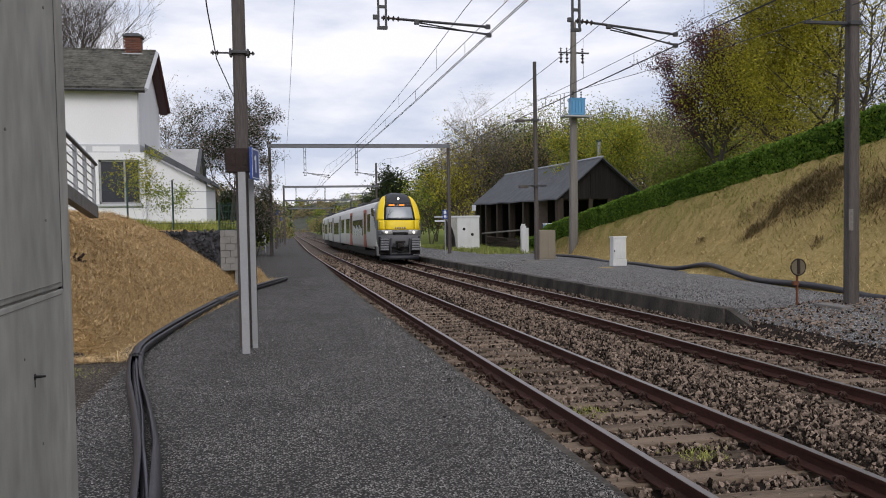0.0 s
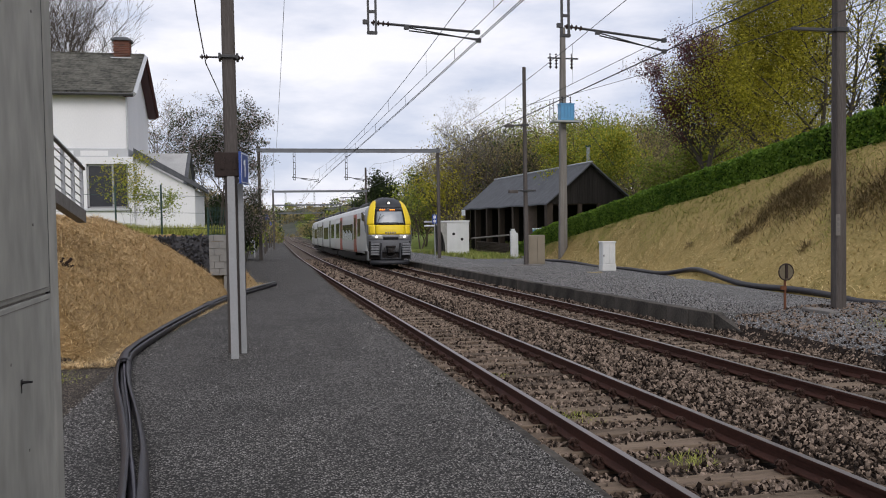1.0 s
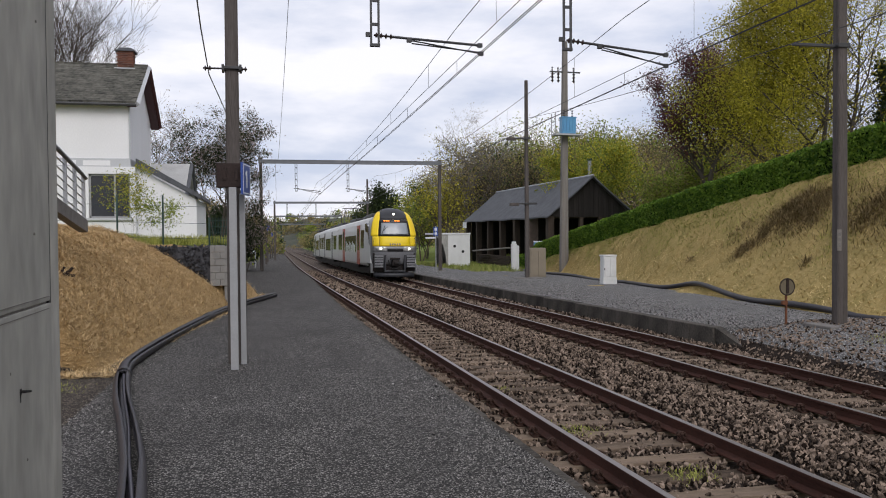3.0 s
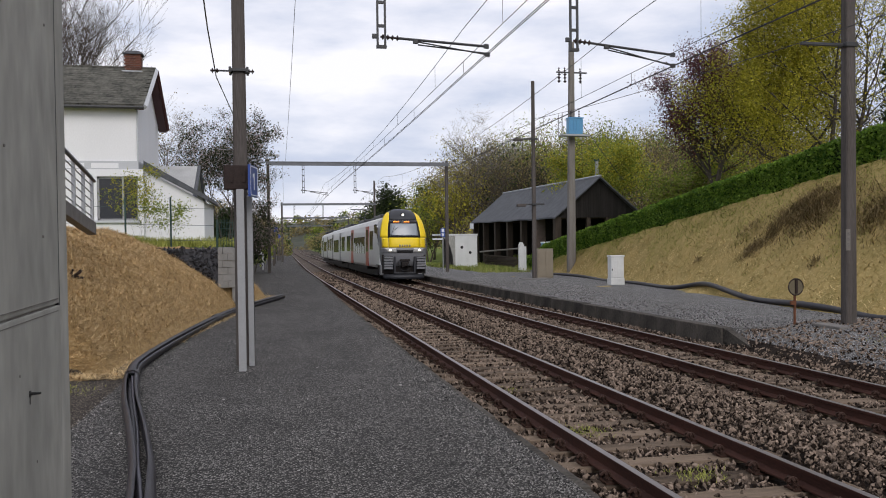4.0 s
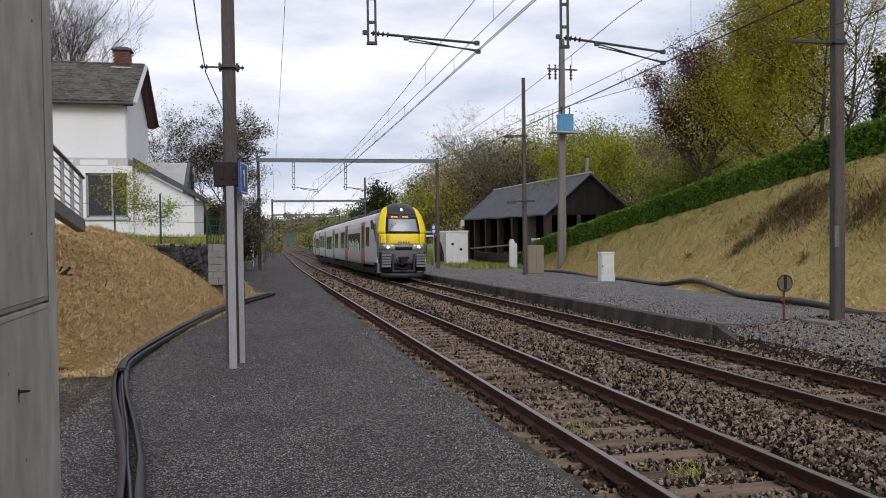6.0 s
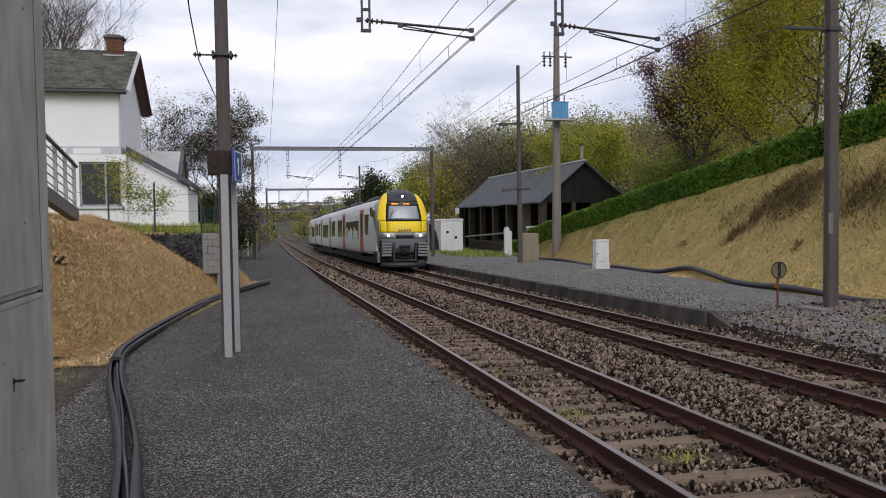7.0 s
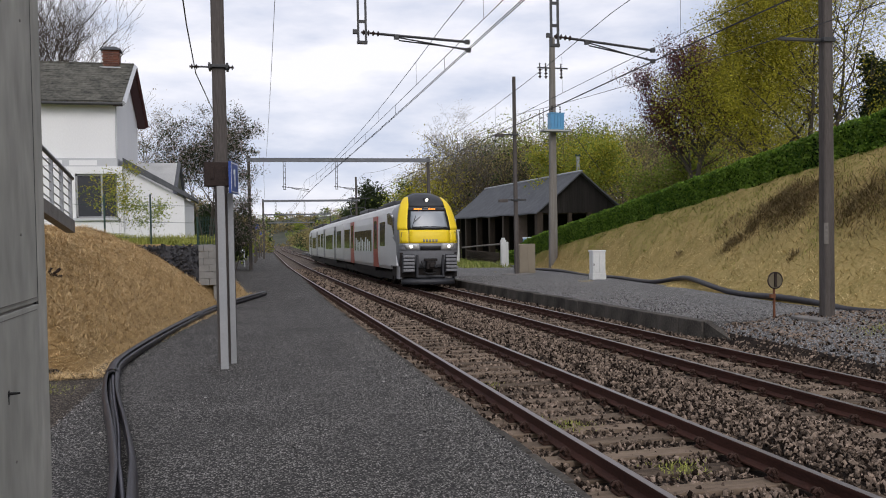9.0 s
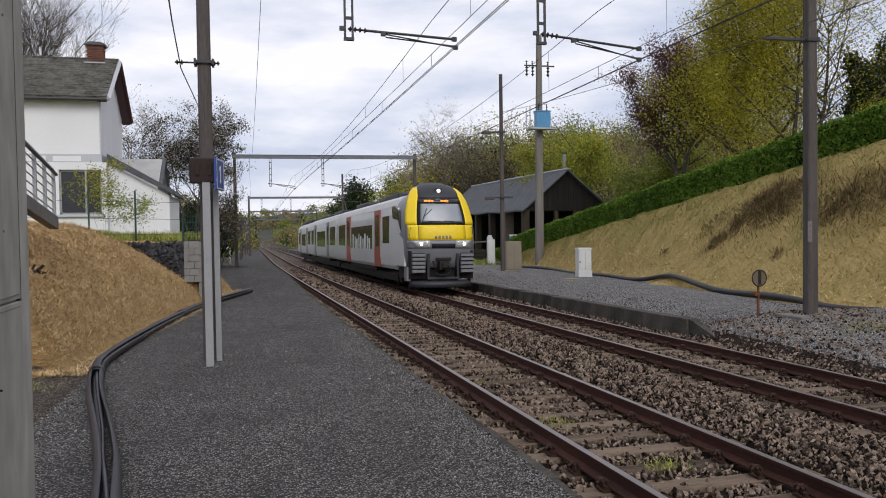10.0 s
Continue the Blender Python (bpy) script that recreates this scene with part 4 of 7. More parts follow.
def cantilever(parent, drop, tip, low):
    """A drop post's arm: insulated upper tube to tip, lower steady tube to low."""
    drop, tip, low = Vector(drop), Vector(tip), Vector(low)
    d = tip - drop
    insulator(parent, drop + d * 0.05, drop + d * 0.22, 0.055, 4)
    part("arm_tube", tube(bmesh.new(), [drop + d * 0.2, tip], 0.024, 8), M["dark_steel"], parent, "dark steel registration tube")
    knee = drop + d * 0.36 + Vector((0, 0, -0.03))
    part("steady_tube", tubes([[knee, low], [knee + Vector((0.05, 0.03, -0.05)), low + Vector((0, 0.03, 0.03))]], 0.013, 6), M["dark_steel"], parent, "thin steady arm")
    for p in (tip, low, knee, drop):
        part("clamp", boxes((p.x - 0.045, p.x + 0.045, p.y - 0.03, p.y + 0.03, p.z - 0.04, p.z + 0.04), bevel=0.008), M["dark_steel"], parent)


def portal(y, x0, x1, beam_z, pole_w, label, drops, base0=-0.05, base1=0.3, detail=True, mat_pole="pole", tall1=0.25):
    """A portal over both tracks: two posts, a beam, drop posts and their arms."""
    t = thing("catenary_portal", Matrix.Translation((0, y, 0)), label, "portal", "portals over the tracks")
    for x, b, extra in ((x0, base0, 0.25), (x1, base1, tall1)):
        z = G(x, y) + b
        ob = part("post", tapered(beam_z + extra - z, pole_w[0], pole_w[1], pole_w[0] * 0.85, pole_w[1] * 0.85), M[mat_pole], t, "weathered grey post")
        ob.matrix_basis = pose(x, 0, z)
        if detail:
            foot = part("foundation", boxes((-0.3, 0.3, -0.3, 0.3, -0.3, -0.02), bevel=0.01), M["concrete_dark"], t, "concrete foundation")
            foot.matrix_basis = pose(x, 0, z)
    part("beam", boxes((x0 - 0.15, x1 + 0.15, -0.12, -0.10, beam_z - 0.13, beam_z + 0.13), (x0 - 0.15, x1 + 0.15, 0.10, 0.12, beam_z - 0.13, beam_z + 0.13),
                       (x0 - 0.15, x1 + 0.15, -0.15, 0.15, beam_z + 0.10, beam_z + 0.13), (x0 - 0.15, x1 + 0.15, -0.15, 0.15, beam_z - 0.13, beam_z - 0.10)), M["steel_grey"], t, "grey steel channel beam")
    for x, z, tip, low in drops:
        bm = boxes((x - 0.085, x - 0.05, -0.025, 0.025, z - 0.05, beam_z - 0.1), (x + 0.05, x + 0.085, -0.025, 0.025, z - 0.05, beam_z - 0.1), (x - 0.09, x + 0.09, -0.04, 0.04, z - 0.09, z - 0.04))
        k = z + 0.28
        while k < beam_z - 0.2:
            box(bm, x - 0.06, x + 0.06, -0.02, 0.02, k, k + 0.05)
            k += 0.42
        part("drop_post", bm, M["dark_steel"], t, "dark ladder-like drop post")
        cantilever(t, (x - 0.12, 0, z + 0.12), (tip[0], 0, tip[1]), (low[0], 0, low[1]))
    return t


NEAR_Y = 14.5
near = portal(NEAR_Y, -0.475, 11.5, 8.6, (0.245, 0.20), "tall grey concrete catenary portal with two drop posts",
              [(2.0, 5.36, (3.93, 5.37), (3.95, 5.22)), (5.63, 5.43, (7.64, 5.34), (7.64, 5.13))], base1=0.40)
# fittings on the near posts
bm = boxes((-0.62, -0.33, -0.14, -0.11, 4.765, 4.815), (-0.62, -0.33, 0.11, 0.14, 4.765, 4.815), (-0.64, -0.60, -0.15, 0.15, 4.74, 4.84), (-0.35, -0.31, -0.15, 0.15, 4.74, 4.84), bevel=0.006)
tube(bm, [(-0.95, 0, 4.79), (-0.60, 0, 4.79)], 0.016, 6)
part("bracket", bm, M["dark_steel"], near, "dark clamp bracket with a wire arm")
insulator(near, (-0.95, 0, 4.79), (-0.80, 0, 4.79), 0.05, 2)
insulator(near, (-0.33, 0, 4.79), (-0.22, 0, 4.79), 0.05, 2)
part("bracket", boxes((10.42, 11.42, -0.04, 0.04, 5.635, 5.695), (11.36, 11.64, -0.13, 0.13, 5.62, 5.71), bevel=0.01), M["dark_steel"], near, "dark steel feeder bracket")
part("post_plate", boxes((11.345, 11.44, -0.130, -0.112, 1.52, 1.95)), M["timber_pole"], near, "weathered pale number plate")
for k, w in enumerate((0.06, 0.05, 0.06)):
    part("number_bar", boxes((11.39 - w / 2, 11.39 + w / 2, -0.134, -0.129, 1.60 + 0.11 * k, 1.67 + 0.11 * k)), M["concrete_dark"], near)
part("foundation_slab", boxes((10.95, 12.1, -0.45, 0.45, -0.30, 0.02), bevel=0.03), M["concrete_dark"], near, "broken concrete slab")

sec = portal(58, -0.05, 12.62, 6.96, (0.24, 0.2), "grey catenary portal across both tracks",
             [(2.36, 4.98, (4.0, 4.9), (4.05, 4.74)), (5.98, 4.98, (7.75, 4.88), (7.8, 4.72))], base0=0.28, mat_pole="pole")
portal(105, 1.55, 13.3, 5.85, (0.26, 0.22), "far catenary portal across both tracks", [(3.1, 4.05, (4.6, 3.95), (4.6, 3.8)), (6.7, 4.05, (8.4, 3.95), (8.4, 3.8))], base0=0.28, tall1=3.0)
portal(152, 2.3, 14.4, 5.1, (0.28, 0.24), "distant catenary portal across both tracks", [], base0=0.28, detail=False)
portal(205, 3.4, 15.4, 4.2, (0.28, 0.24), "distant catenary portal across both tracks", [], base0=0.28, detail=False)
# lamp on the second portal's post
lamp = part("platform_lamp", boxes((0.05, 0.75, -0.14, 0.14, 7.45, 7.58), bevel=0.03), M["galv"], sec, "grey platform lamp on a curved arm")
part("lamp_arm", tubes([[(-0.05, 0, 7.1), (-0.1, 0, 7.45), (0.05, 0, 7.62), (0.3, 0, 7.62)], [(-0.05, 0, 7.1), (-0.35, 0, 7.4), (-0.9, 0, 7.3)]], 0.035, 6), M["galv"], sec)

SUPPORTS = [-32, 14.5, 58, 105, 152, 205, 260]


def wire_path(c, over, sag, stagger, y0=-30, y1=255):
    """A wire along the line at sideways place c, height over the rails, sagging between supports."""
    out = []
    for y in [float(v) for v in np.arange(y0, min(y1, 110), 2.9)] + [float(v) for v in np.arange(110, y1, 8)]:
        k = max(i for i, s in enumerate(SUPPORTS) if s <= y)
        s = (y - SUPPORTS[k]) / (SUPPORTS[k + 1] - SUPPORTS[k])
        x = c + bend(y) + stagger * math.cos(math.pi * (k - 1 + s))
        out.append((x, y, G(x, y) + over - sag * 4 * s * (1 - s)))
    return out


for c, stag, low_h, mid_h, top_h, sag_h in ((TRACKS[0], 0.09, 5.55, 5.81, 6.57, 0.58), (TRACKS[1], -0.07, 5.49, 5.74, 7.08, 0.95)):
    line = thing("overhead_line", Matrix.Identity(4), "thin dark overhead wires above a track", "overhead wire", "overhead lines")
    part("contact_wire", tubes([wire_path(c, low_h, 0.03, stag), [(x + 0.05, y, z) for x, y, z in wire_path(c, low_h + 0.01, 0.03, stag)]], 0.008, 5), M["wire"], line)
    part("auxiliary_wire", tubes([wire_path(c, mid_h, 0.03, stag)], 0.007, 5), M["wire"], line)
    part("messenger_wire", tubes([wire_path(c, top_h, sag_h, stag)], 0.008, 5), M["wire"], line)
    low, mid, high = wire_path(c, low_h, 0.03, stag), wire_path(c, mid_h, 0.03, stag), wire_path(c, top_h, sag_h, stag)
    for k in range(1, 46, 2):
        part("dropper", tube(bmesh.new(), [mid[k], high[k]], 0.004, 4), M["wire"], line)
    for k in range(0, 46, 2):
        part("dropper", tube(bmesh.new(), [low[k], mid[k]], 0.005, 4), M["wire"], line)
feeders = thing("feeder_wires", Matrix.Identity(4), "thin dark feeder wires beside the line", "wire", "overhead lines")
part("wire", tubes([[(-0.9 + 0.035 * min(abs(y - 14.5), 6) + 0.004 * max(y - 20, 0), y, 4.79 - GRADE * (y - 14.5) + 0.0004 * (y - 36) ** 2 - 0.18) for y in np.arange(-30, 59, 3.0)]], 0.010, 5), M["wire"], feeders)
part("wire", tubes([[(0.87 + 0.0065 * (y - 14.5), y, 7.15 + 0.055 * (58 - y) + 0.0011 * (58 - y) ** 2) for y in np.arange(-20, 59, 3.0)], [(0.95 + 0.018 * (y - 58), y, 7.15 - 0.02 * (y - 58) - 0.0018 * (y - 58) * (105 - y)) for y in np.arange(58, 106, 4.0)]], 0.010, 5), M["wire"], feeders)
part("wire", tubes([[(10.48 + 0.134 * (y - 14.5), y, 5.70 + 0.0877 * (y - 14.5) - 0.0006 * (y - 14.5) * (43 - y)) for y in np.arange(14.5, 43.1, 1.5)], [(10.48, y, 5.70 + 0.0006 * (14.5 - y) ** 2 - 0.02 * (14.5 - y)) for y in np.arange(-20, 14.6, 1.5)]], 0.010, 5), M["wire"], feeders)

# sign box on its white post by the near portal
sign = thing("station_sign", place(-0.46, 13.72, -0.05), "blue enamel platform sign and dark box on a white post", "sign")
part("post", boxes((-0.062, 0.058, -0.07, -0.055, -0.3, 2.98), bevel=0.003), M["white_post"], sign, "white painted channel post")
for x in (-0.062, 0.046):
    part("flange", boxes((x, x + 0.012, -0.056, 0.07, -0.3, 2.97), bevel=0.003), M["white_post"], sign, "white painted flange")
part("side_post", boxes((0.085, 0.175, 0.55, 0.72, -0.3, 2.9), bevel=0.004), M["white_post"], sign, "pale grey post behind")
b = part("sign_box", boxes((-0.26, 0.16, 0.02, 0.28, 2.98, 3.38), bevel=0.02), M["rust_box"], sign, "dark brown sign box")
for x in (-0.16, 0.03):
    part("fixing", boxes((x, x + 0.055, 0.0, 0.03, 3.1, 3.3), bevel=0.004), M["rust_box"], b, "rusty fixing")
m = pose(0.20, 0.16, 2.86, 0, 0, 80)
panel = part("sign_panel", boxes((-0.30, 0.30, -0.02, 0.02, 0, 0.52), bevel=0.006), M["blue_sign"], sign, "blue enamel panel with a white border", at=m)
part("border", boxes((-0.29, 0.29, -0.026, -0.022, 0.02, 0.035), (-0.29, 0.29, -0.026, -0.022, 0.485, 0.50), (-0.29, -0.275, -0.026, -0.022, 0.02, 0.5), (0.275, 0.29, -0.026, -0.022, 0.02, 0.5)), M["sign_white"], panel, "white border line")
part("figure", boxes((-0.03, 0.03, -0.026, -0.022, 0.12, 0.4), (-0.1, -0.03, -0.026, -0.022, 0.32, 0.38)), M["sign_white"], panel, "plain white bar for a figure")
dark_post = thing("dark_post", place(-0.40, 18.3, -0.05), "slim dark steel post on the platform", "post")
part("shaft", boxes((-0.05, 0.05, -0.05, 0.05, -0.3, 2.6), bevel=0.006), M["dark_steel"], dark_post)

# platform lamp post on the far side, with its cabinet
lamp_post = thing("lamp_post", place(14.27, 43, 0.25), "tall dark timber lamp post with two lamp arms", "lamp post")
part("shaft", tapered(10.9, 0.22, 0.16), M["pole"], lamp_post, "dark weathered shaft")
for z, ln in ((7.72, 0.78), (4.13, 0.62)):
    arm = part("lamp_arm", boxes((-ln, -0.1, -0.035, 0.035, z - 0.03, z + 0.05), (-0.2, 0.55 if ln < 0.7 else 0.2, -0.2, 0.2, z - 0.04, z + 0.06), bevel=0.01), M["dark_steel"], lamp_post)
    part("lamp_head", boxes((-ln - 0.35, -ln + 0.15, -0.13, 0.13, z - 0.12, z + 0.04), bevel=0.03), M["pole"], arm, "grey lamp head")
part("base_slab", boxes((-0.75, 0.8, -0.5, 0.5, -0.2, 0.06), bevel=0.02), M["concrete_dark"], lamp_post, "concrete base slab")
cabinet = thing("tan_cabinet", place(15.5, 45, 0.22), "tan electrical cabinet behind the lamp post", "cabinet")
part("body", boxes((-0.48, 0.48, -0.3, 0.3, 0, 1.72), bevel=0.03), M["tan_box"], cabinet)
part("door", boxes((-0.40, -0.02, -0.325, -0.30, 0.12, 1.60), (0.02, 0.42, -0.325, -0.30, 0.12, 1.60), bevel=0.006), M["tan_box"], cabinet)
white_cab = thing("white_cabinet", place(15.75, 35.5, 0.2), "small white plastic cabinet at the foot of the bank", "cabinet")
part("body", boxes((-0.32, 0.32, -0.2, 0.2, 0.0, 1.36), bevel=0.02), M["white_box"], white_cab)
part("lid", boxes((-0.35, 0.35, -0.23, 0.23, 1.36, 1.43), bevel=0.02), M["white_box"], white_cab)
part("door", boxes((-0.28, -0.01, -0.222, -0.2, 0.42, 1.3), (0.01, 0.28, -0.222, -0.2, 0.42, 1.3), bevel=0.004), M["white_box"], white_cab)
part("lock", boxes((-0.29, -0.25, -0.235, -0.22, 0.72, 0.82)), M["black"], white_cab, "small black lock")
part("plinth", boxes((-0.34, 0.34, -0.22, 0.22, -0.3, 0.36), bevel=0.01), M["white_box"], white_cab)

# round signal disc seen from the back
disc = thing("disc_sign", place(10.97, 15.5, 0.33), "round weathered sign on a rusty stake, seen from behind", "sign")
part("stake", boxes((-0.02, 0.02, -0.02, 0.02, -0.3, 0.98), bevel=0.004), M["rust"], disc, "rusty stake")
part("disc", tube(bmesh.new(), [(0, -0.045, 0.80), (0, -0.03, 0.80)], 0.18, 28), M["disc_back"], disc, "weathered brown disc back")
rim = bmesh.new()
tube(rim, [(0.175 * math.cos(a), -0.04, 0.80 + 0.175 * math.sin(a)) for a in np.linspace(0, 2 * math.pi, 29)], 0.014, 6, False)
part("rim", rim, M["rust_box"], disc, "dark rim")
part("bolt_bar", boxes((-0.028, 0.028, -0.07, -0.045, 0.66, 0.98)), M["rust_box"], disc)
part("bracket", boxes((-0.10, 0.02, -0.03, 0.03, 0.42, 0.50)), M["rust"], disc)

# timber pole with the blue transformer
tx, ty = 19.1, 50.0
tp = thing("transformer_pole", pose(tx, ty, land(tx, ty)[0], 0, 0.5, 0), "grey timber pole carrying a blue transformer box", "utility pole")
zb = -land(tx, ty)[0]
part("shaft", tapered(14.2 + zb, 0.52, 0.30, 0.42, 0.26), M["timber_pole"], tp, "grey weathered timber shaft")
bx = part("transformer", boxes((-0.42, 0.50, -0.75, -0.2, 8.2 + zb, 9.22 + zb), bevel=0.03), M["blue_box"], tp, "blue transformer box")
part("lid", boxes((-0.46, 0.54, -0.79, -0.18, 9.2 + zb, 9.27 + zb), bevel=0.01), M["blue_box"], bx)
part("fin", boxes(*[(-0.36 + 0.2 * k, -0.31 + 0.2 * k, -0.80, -0.74, 8.35 + zb, 9.1 + zb) for k in range(5)]), M["blue_box"], bx)
part("platform", boxes((-0.95, 0.95, -0.85, -0.1, 8.08 + zb, 8.18 + zb), (-0.95, -0.9, -0.85, -0.8, 8.1 + zb, 9.5 + zb), (-0.95, -0.9, -0.15, -0.1, 8.1 + zb, 9.5 + zb), (-0.95, -0.9, -0.85, -0.1, 8.9 + zb, 8.95 + zb)), M["galv"], tp, "steel platform under the transformer")
part("cross_arm", boxes((-1.0, 1.05, -0.06, 0.06, 12.2 + zb, 12.28 + zb)), M["dark_steel"], tp, "dark cross arm")
for x in (-0.85, -0.45, 0.6):
    insulator(tp, (x, -0.05, 12.2 + zb), (x, -0.05, 11.55 + zb), 0.12, 3)
    insulator(tp, (x, 0, 12.28 + zb), (x, 0, 12.55 + zb), 0.08, 2)
for x in (-0.2, 0.35):
    insulator(tp, (x, -0.45, 9.27 + zb), (x, -0.45, 9.75 + zb), 0.07, 3)
part("cable", tubes([[(0.5, -0.4, 9.0 + zb), (2.5, 0.5, 7.0 + zb), (4.5, 2, 5.5 + zb)]], 0.02, 5), M["wire"], tp, "drooping cable")
# ---- concrete stair wall close by ----
wall = thing("concrete_wall", pose(-1.13, 0, G(-1.13, 3)), "smooth grey cast concrete wall with a board joint", "wall")
part("lower_panel", boxes((-0.30, 0.0, 1.2, 4.81, -0.4, 1.625), bevel=0.006), M["concrete"], wall, "grey concrete lower pour")
part("upper_panel", boxes((-0.30, -0.004, 1.2, 4.81, 1.637, 5.2), bevel=0.006), M["concrete"], wall, "grey concrete upper pour")
part("joint", boxes((-0.29, -0.014, 1.2, 4.75, 1.62, 1.642)), M["concrete_dark"], wall, "dark pour joint")
part("joint_line", boxes((-0.29, 0.002, 1.2, 4.76, 1.597, 1.601), (-0.29, 0.002, 1.2, 4.76, 1.662, 1.665)), M["concrete_dark"], wall)
part("end_strip", boxes((-0.30, -0.004, 4.84, 5.02, -0.4, 5.2), bevel=0.02), M["concrete"], wall, "chamfered end strip")
# almost flush black filler: the groove's shade as colour, not depth
part("groove", boxes((-0.3, -0.010, 4.80, 4.85, -0.4, 5.2)), M["black"], wall, "black strip painted as the shade in the groove beside the end strip")
part("tie_bolt", tube(bmesh.new(), [(-0.02, 4.2, 1.25), (0.05, 4.2, 1.252)], [0.009, 0.005], 8), M["black"], wall, "dark tie bolt sticking out of the wall")
part("bolt_hole", boxes((-0.01, 0.003, 4.19, 4.215, 1.236, 1.264), (-0.01, 0.002, 4.196, 4.206, 1.20, 1.24)), M["black"], wall, "dark hole round the bolt with a drip stain")
for y, z in ((3.75, 0.62), (4.05, 1.36), (4.3, 0.9), (3.9, 2.4), (4.5, 2.0), (4.6, 3.1)):
    part("pit", tube(bmesh.new(), [(-0.012, y, z), (0.002, y, z)], 0.008, 6), M["concrete_dark"], wall)

# ---- stair railing above the bank ----
railing = thing("stair_railing", Matrix.Identity(4), "galvanised stair railing on a concrete string above the straw bank", "railing")
ra, rb = Vector((-3.72, 15.2, 2.72)), Vector((-3.82, 19.2, 2.22))
part("string_beam", prism(bmesh.new(), [(0, 0), (0.18, 0), (0.18, 0.26), (0, 0.26)], 0, 1), M["concrete_dark"], railing, "dark concrete string")
beam = bpy.data.objects["string_beam"]
for v in beam.data.vertices:
    s = v.co.y
    p = ra.lerp(rb, s)
    v.co = (p.x - 0.1 + v.co.x, p.y, p.z - 0.2 + v.co.z)
for k in range(5):
    p = ra.lerp(rb, 0.02 + k * 0.24)
    part("post", boxes((p.x - 0.02, p.x + 0.05, p.y - 0.035, p.y + 0.035, p.z, p.z + 1.06), bevel=0.008), M["galv"], railing, "flat steel post")
for h, r in ((1.08, 0.03), (0.20, 0.014), (0.37, 0.014), (0.54, 0.014), (0.71, 0.014), (0.88, 0.014)):
    part("bar", tubes([[ra + Vector((0, 0, h)), rb + Vector((0, 0, h))]], r, 8), M["galv"], railing)
part("handrail_panel", tubes([[ra + Vector((0.06, 0, 0.98)), rb + Vector((0.06, 0, 0.98))]], 0.035, 8), M["dark_steel"], railing, "dark handrail")

# ---- white house ----
HX, HY0, HY1 = -5.07, 34.0, 40.5
house = thing("white_house", Matrix.Identity(4), "white rendered house with a grey slate roof and brick chimney", "house")
EAVE, RIDGE_Y, RIDGE_Z = 7.36, 37.25, 9.22
part("upper_wall", boxes((-15, HX, HY0, HY1, 4.95, EAVE - 0.2)), M["white_wall"], house, "white rendered upper wall")
bm = bmesh.new()
v0 = [(HX, HY0, EAVE - 0.2), (HX, HY1, EAVE - 0.2), (HX, RIDGE_Y, RIDGE_Z - 0.15)]
a = [bm.verts.new(v) for v in v0]
b = [bm.verts.new((v[0] - 0.3, v[1], v[2])) for v in v0]
bm.faces.new(a), bm.faces.new(b)
for k in range(3):
    bm.faces.new((a[k], a[(k + 1) % 3], b[(k + 1) % 3], b[k]))
part("gable_wall", bm, M["white_wall"], house, "white gable")
part("band", boxes((-15.06, HX + 0.06, HY0 - 0.06, HY1 + 0.06, 4.62, 4.95), bevel=0.02), M["grey_band"], house, "grey string course")
part("band_inset", boxes((-8.4, -7.0, HY0 - 0.075, HY0, 4.66, 4.86), (-6.75, -5.75, HY0 - 0.075, HY0, 4.66, 4.86)), M["white_wall"], house)
LX = -4.84
WX0, WX1, WZ0, WZ1 = -6.55, -5.03, 2.62, 4.34
part("lower_wall", boxes((-15.1, WX0, HY0 - 0.12, HY0 + 0.25, 0.4, 4.62), (WX1, LX, HY0 - 0.12, HY0 + 0.25, 0.4, 4.62), (WX0, WX1, HY0 - 0.12, HY0 + 0.25, 0.4, WZ0), (WX0, WX1, HY0 - 0.12, HY0 + 0.25, WZ1, 4.62),
                         (LX - 0.3, LX, HY0 + 0.25, HY1, 0.4, 4.62), (-15.1, LX, HY1 - 0.3, HY1, 0.4, 4.62)), M["white_wall"], house, "white rendered lower wall")
win = part("window_frame", boxes((WX0, WX0 + 0.07, HY0 - 0.02, HY0 + 0.08, WZ0, WZ1), (WX1 - 0.07, WX1, HY0 - 0.02, HY0 + 0.08, WZ0, WZ1), (-5.63, -5.56, HY0 - 0.10, HY0 + 0.08, WZ0, WZ1), (WX0, WX1, HY0 - 0.02, HY0 + 0.08, WZ1 - 0.08, WZ1), (WX0, WX1, HY0 - 0.02, HY0 + 0.08, WZ0, WZ0 + 0.07)), M["white_post"], house, "white window frame")
part("pane", boxes((WX0 + 0.07, -5.63, HY0 + 0.04, HY0 + 0.06, WZ0 + 0.07, WZ1 - 0.08)), M["window_dark"], win, "dark window pane")
part("pane", boxes((-5.56, WX1 - 0.07, HY0 + 0.04, HY0 + 0.06, WZ0 + 0.07, WZ1 - 0.08)), M["window_dark"], win, "dark window pane")
part("sill", boxes((WX0 - 0.1, WX1 + 0.1, HY0 - 0.22, HY0, WZ0 - 0.1, WZ0), bevel=0.01), M["grey_band"], house, "grey sill")
part("curtain", boxes((-6.42, -6.0, HY0 + 0.10, HY0 + 0.13, 2.75, 4.2)), M["train_dark"], house, "dark grey curtain")
part("wall_line", boxes((-15, LX, HY0 - 0.135, HY0 - 0.118, 2.0, 2.02)), M["grey_band"], house)
# roof: slabs carrying rows of slates
EX = -4.72
OVER = 0.35
slope = (RIDGE_Z - (EAVE - 0.05)) / (RIDGE_Y - HY0)


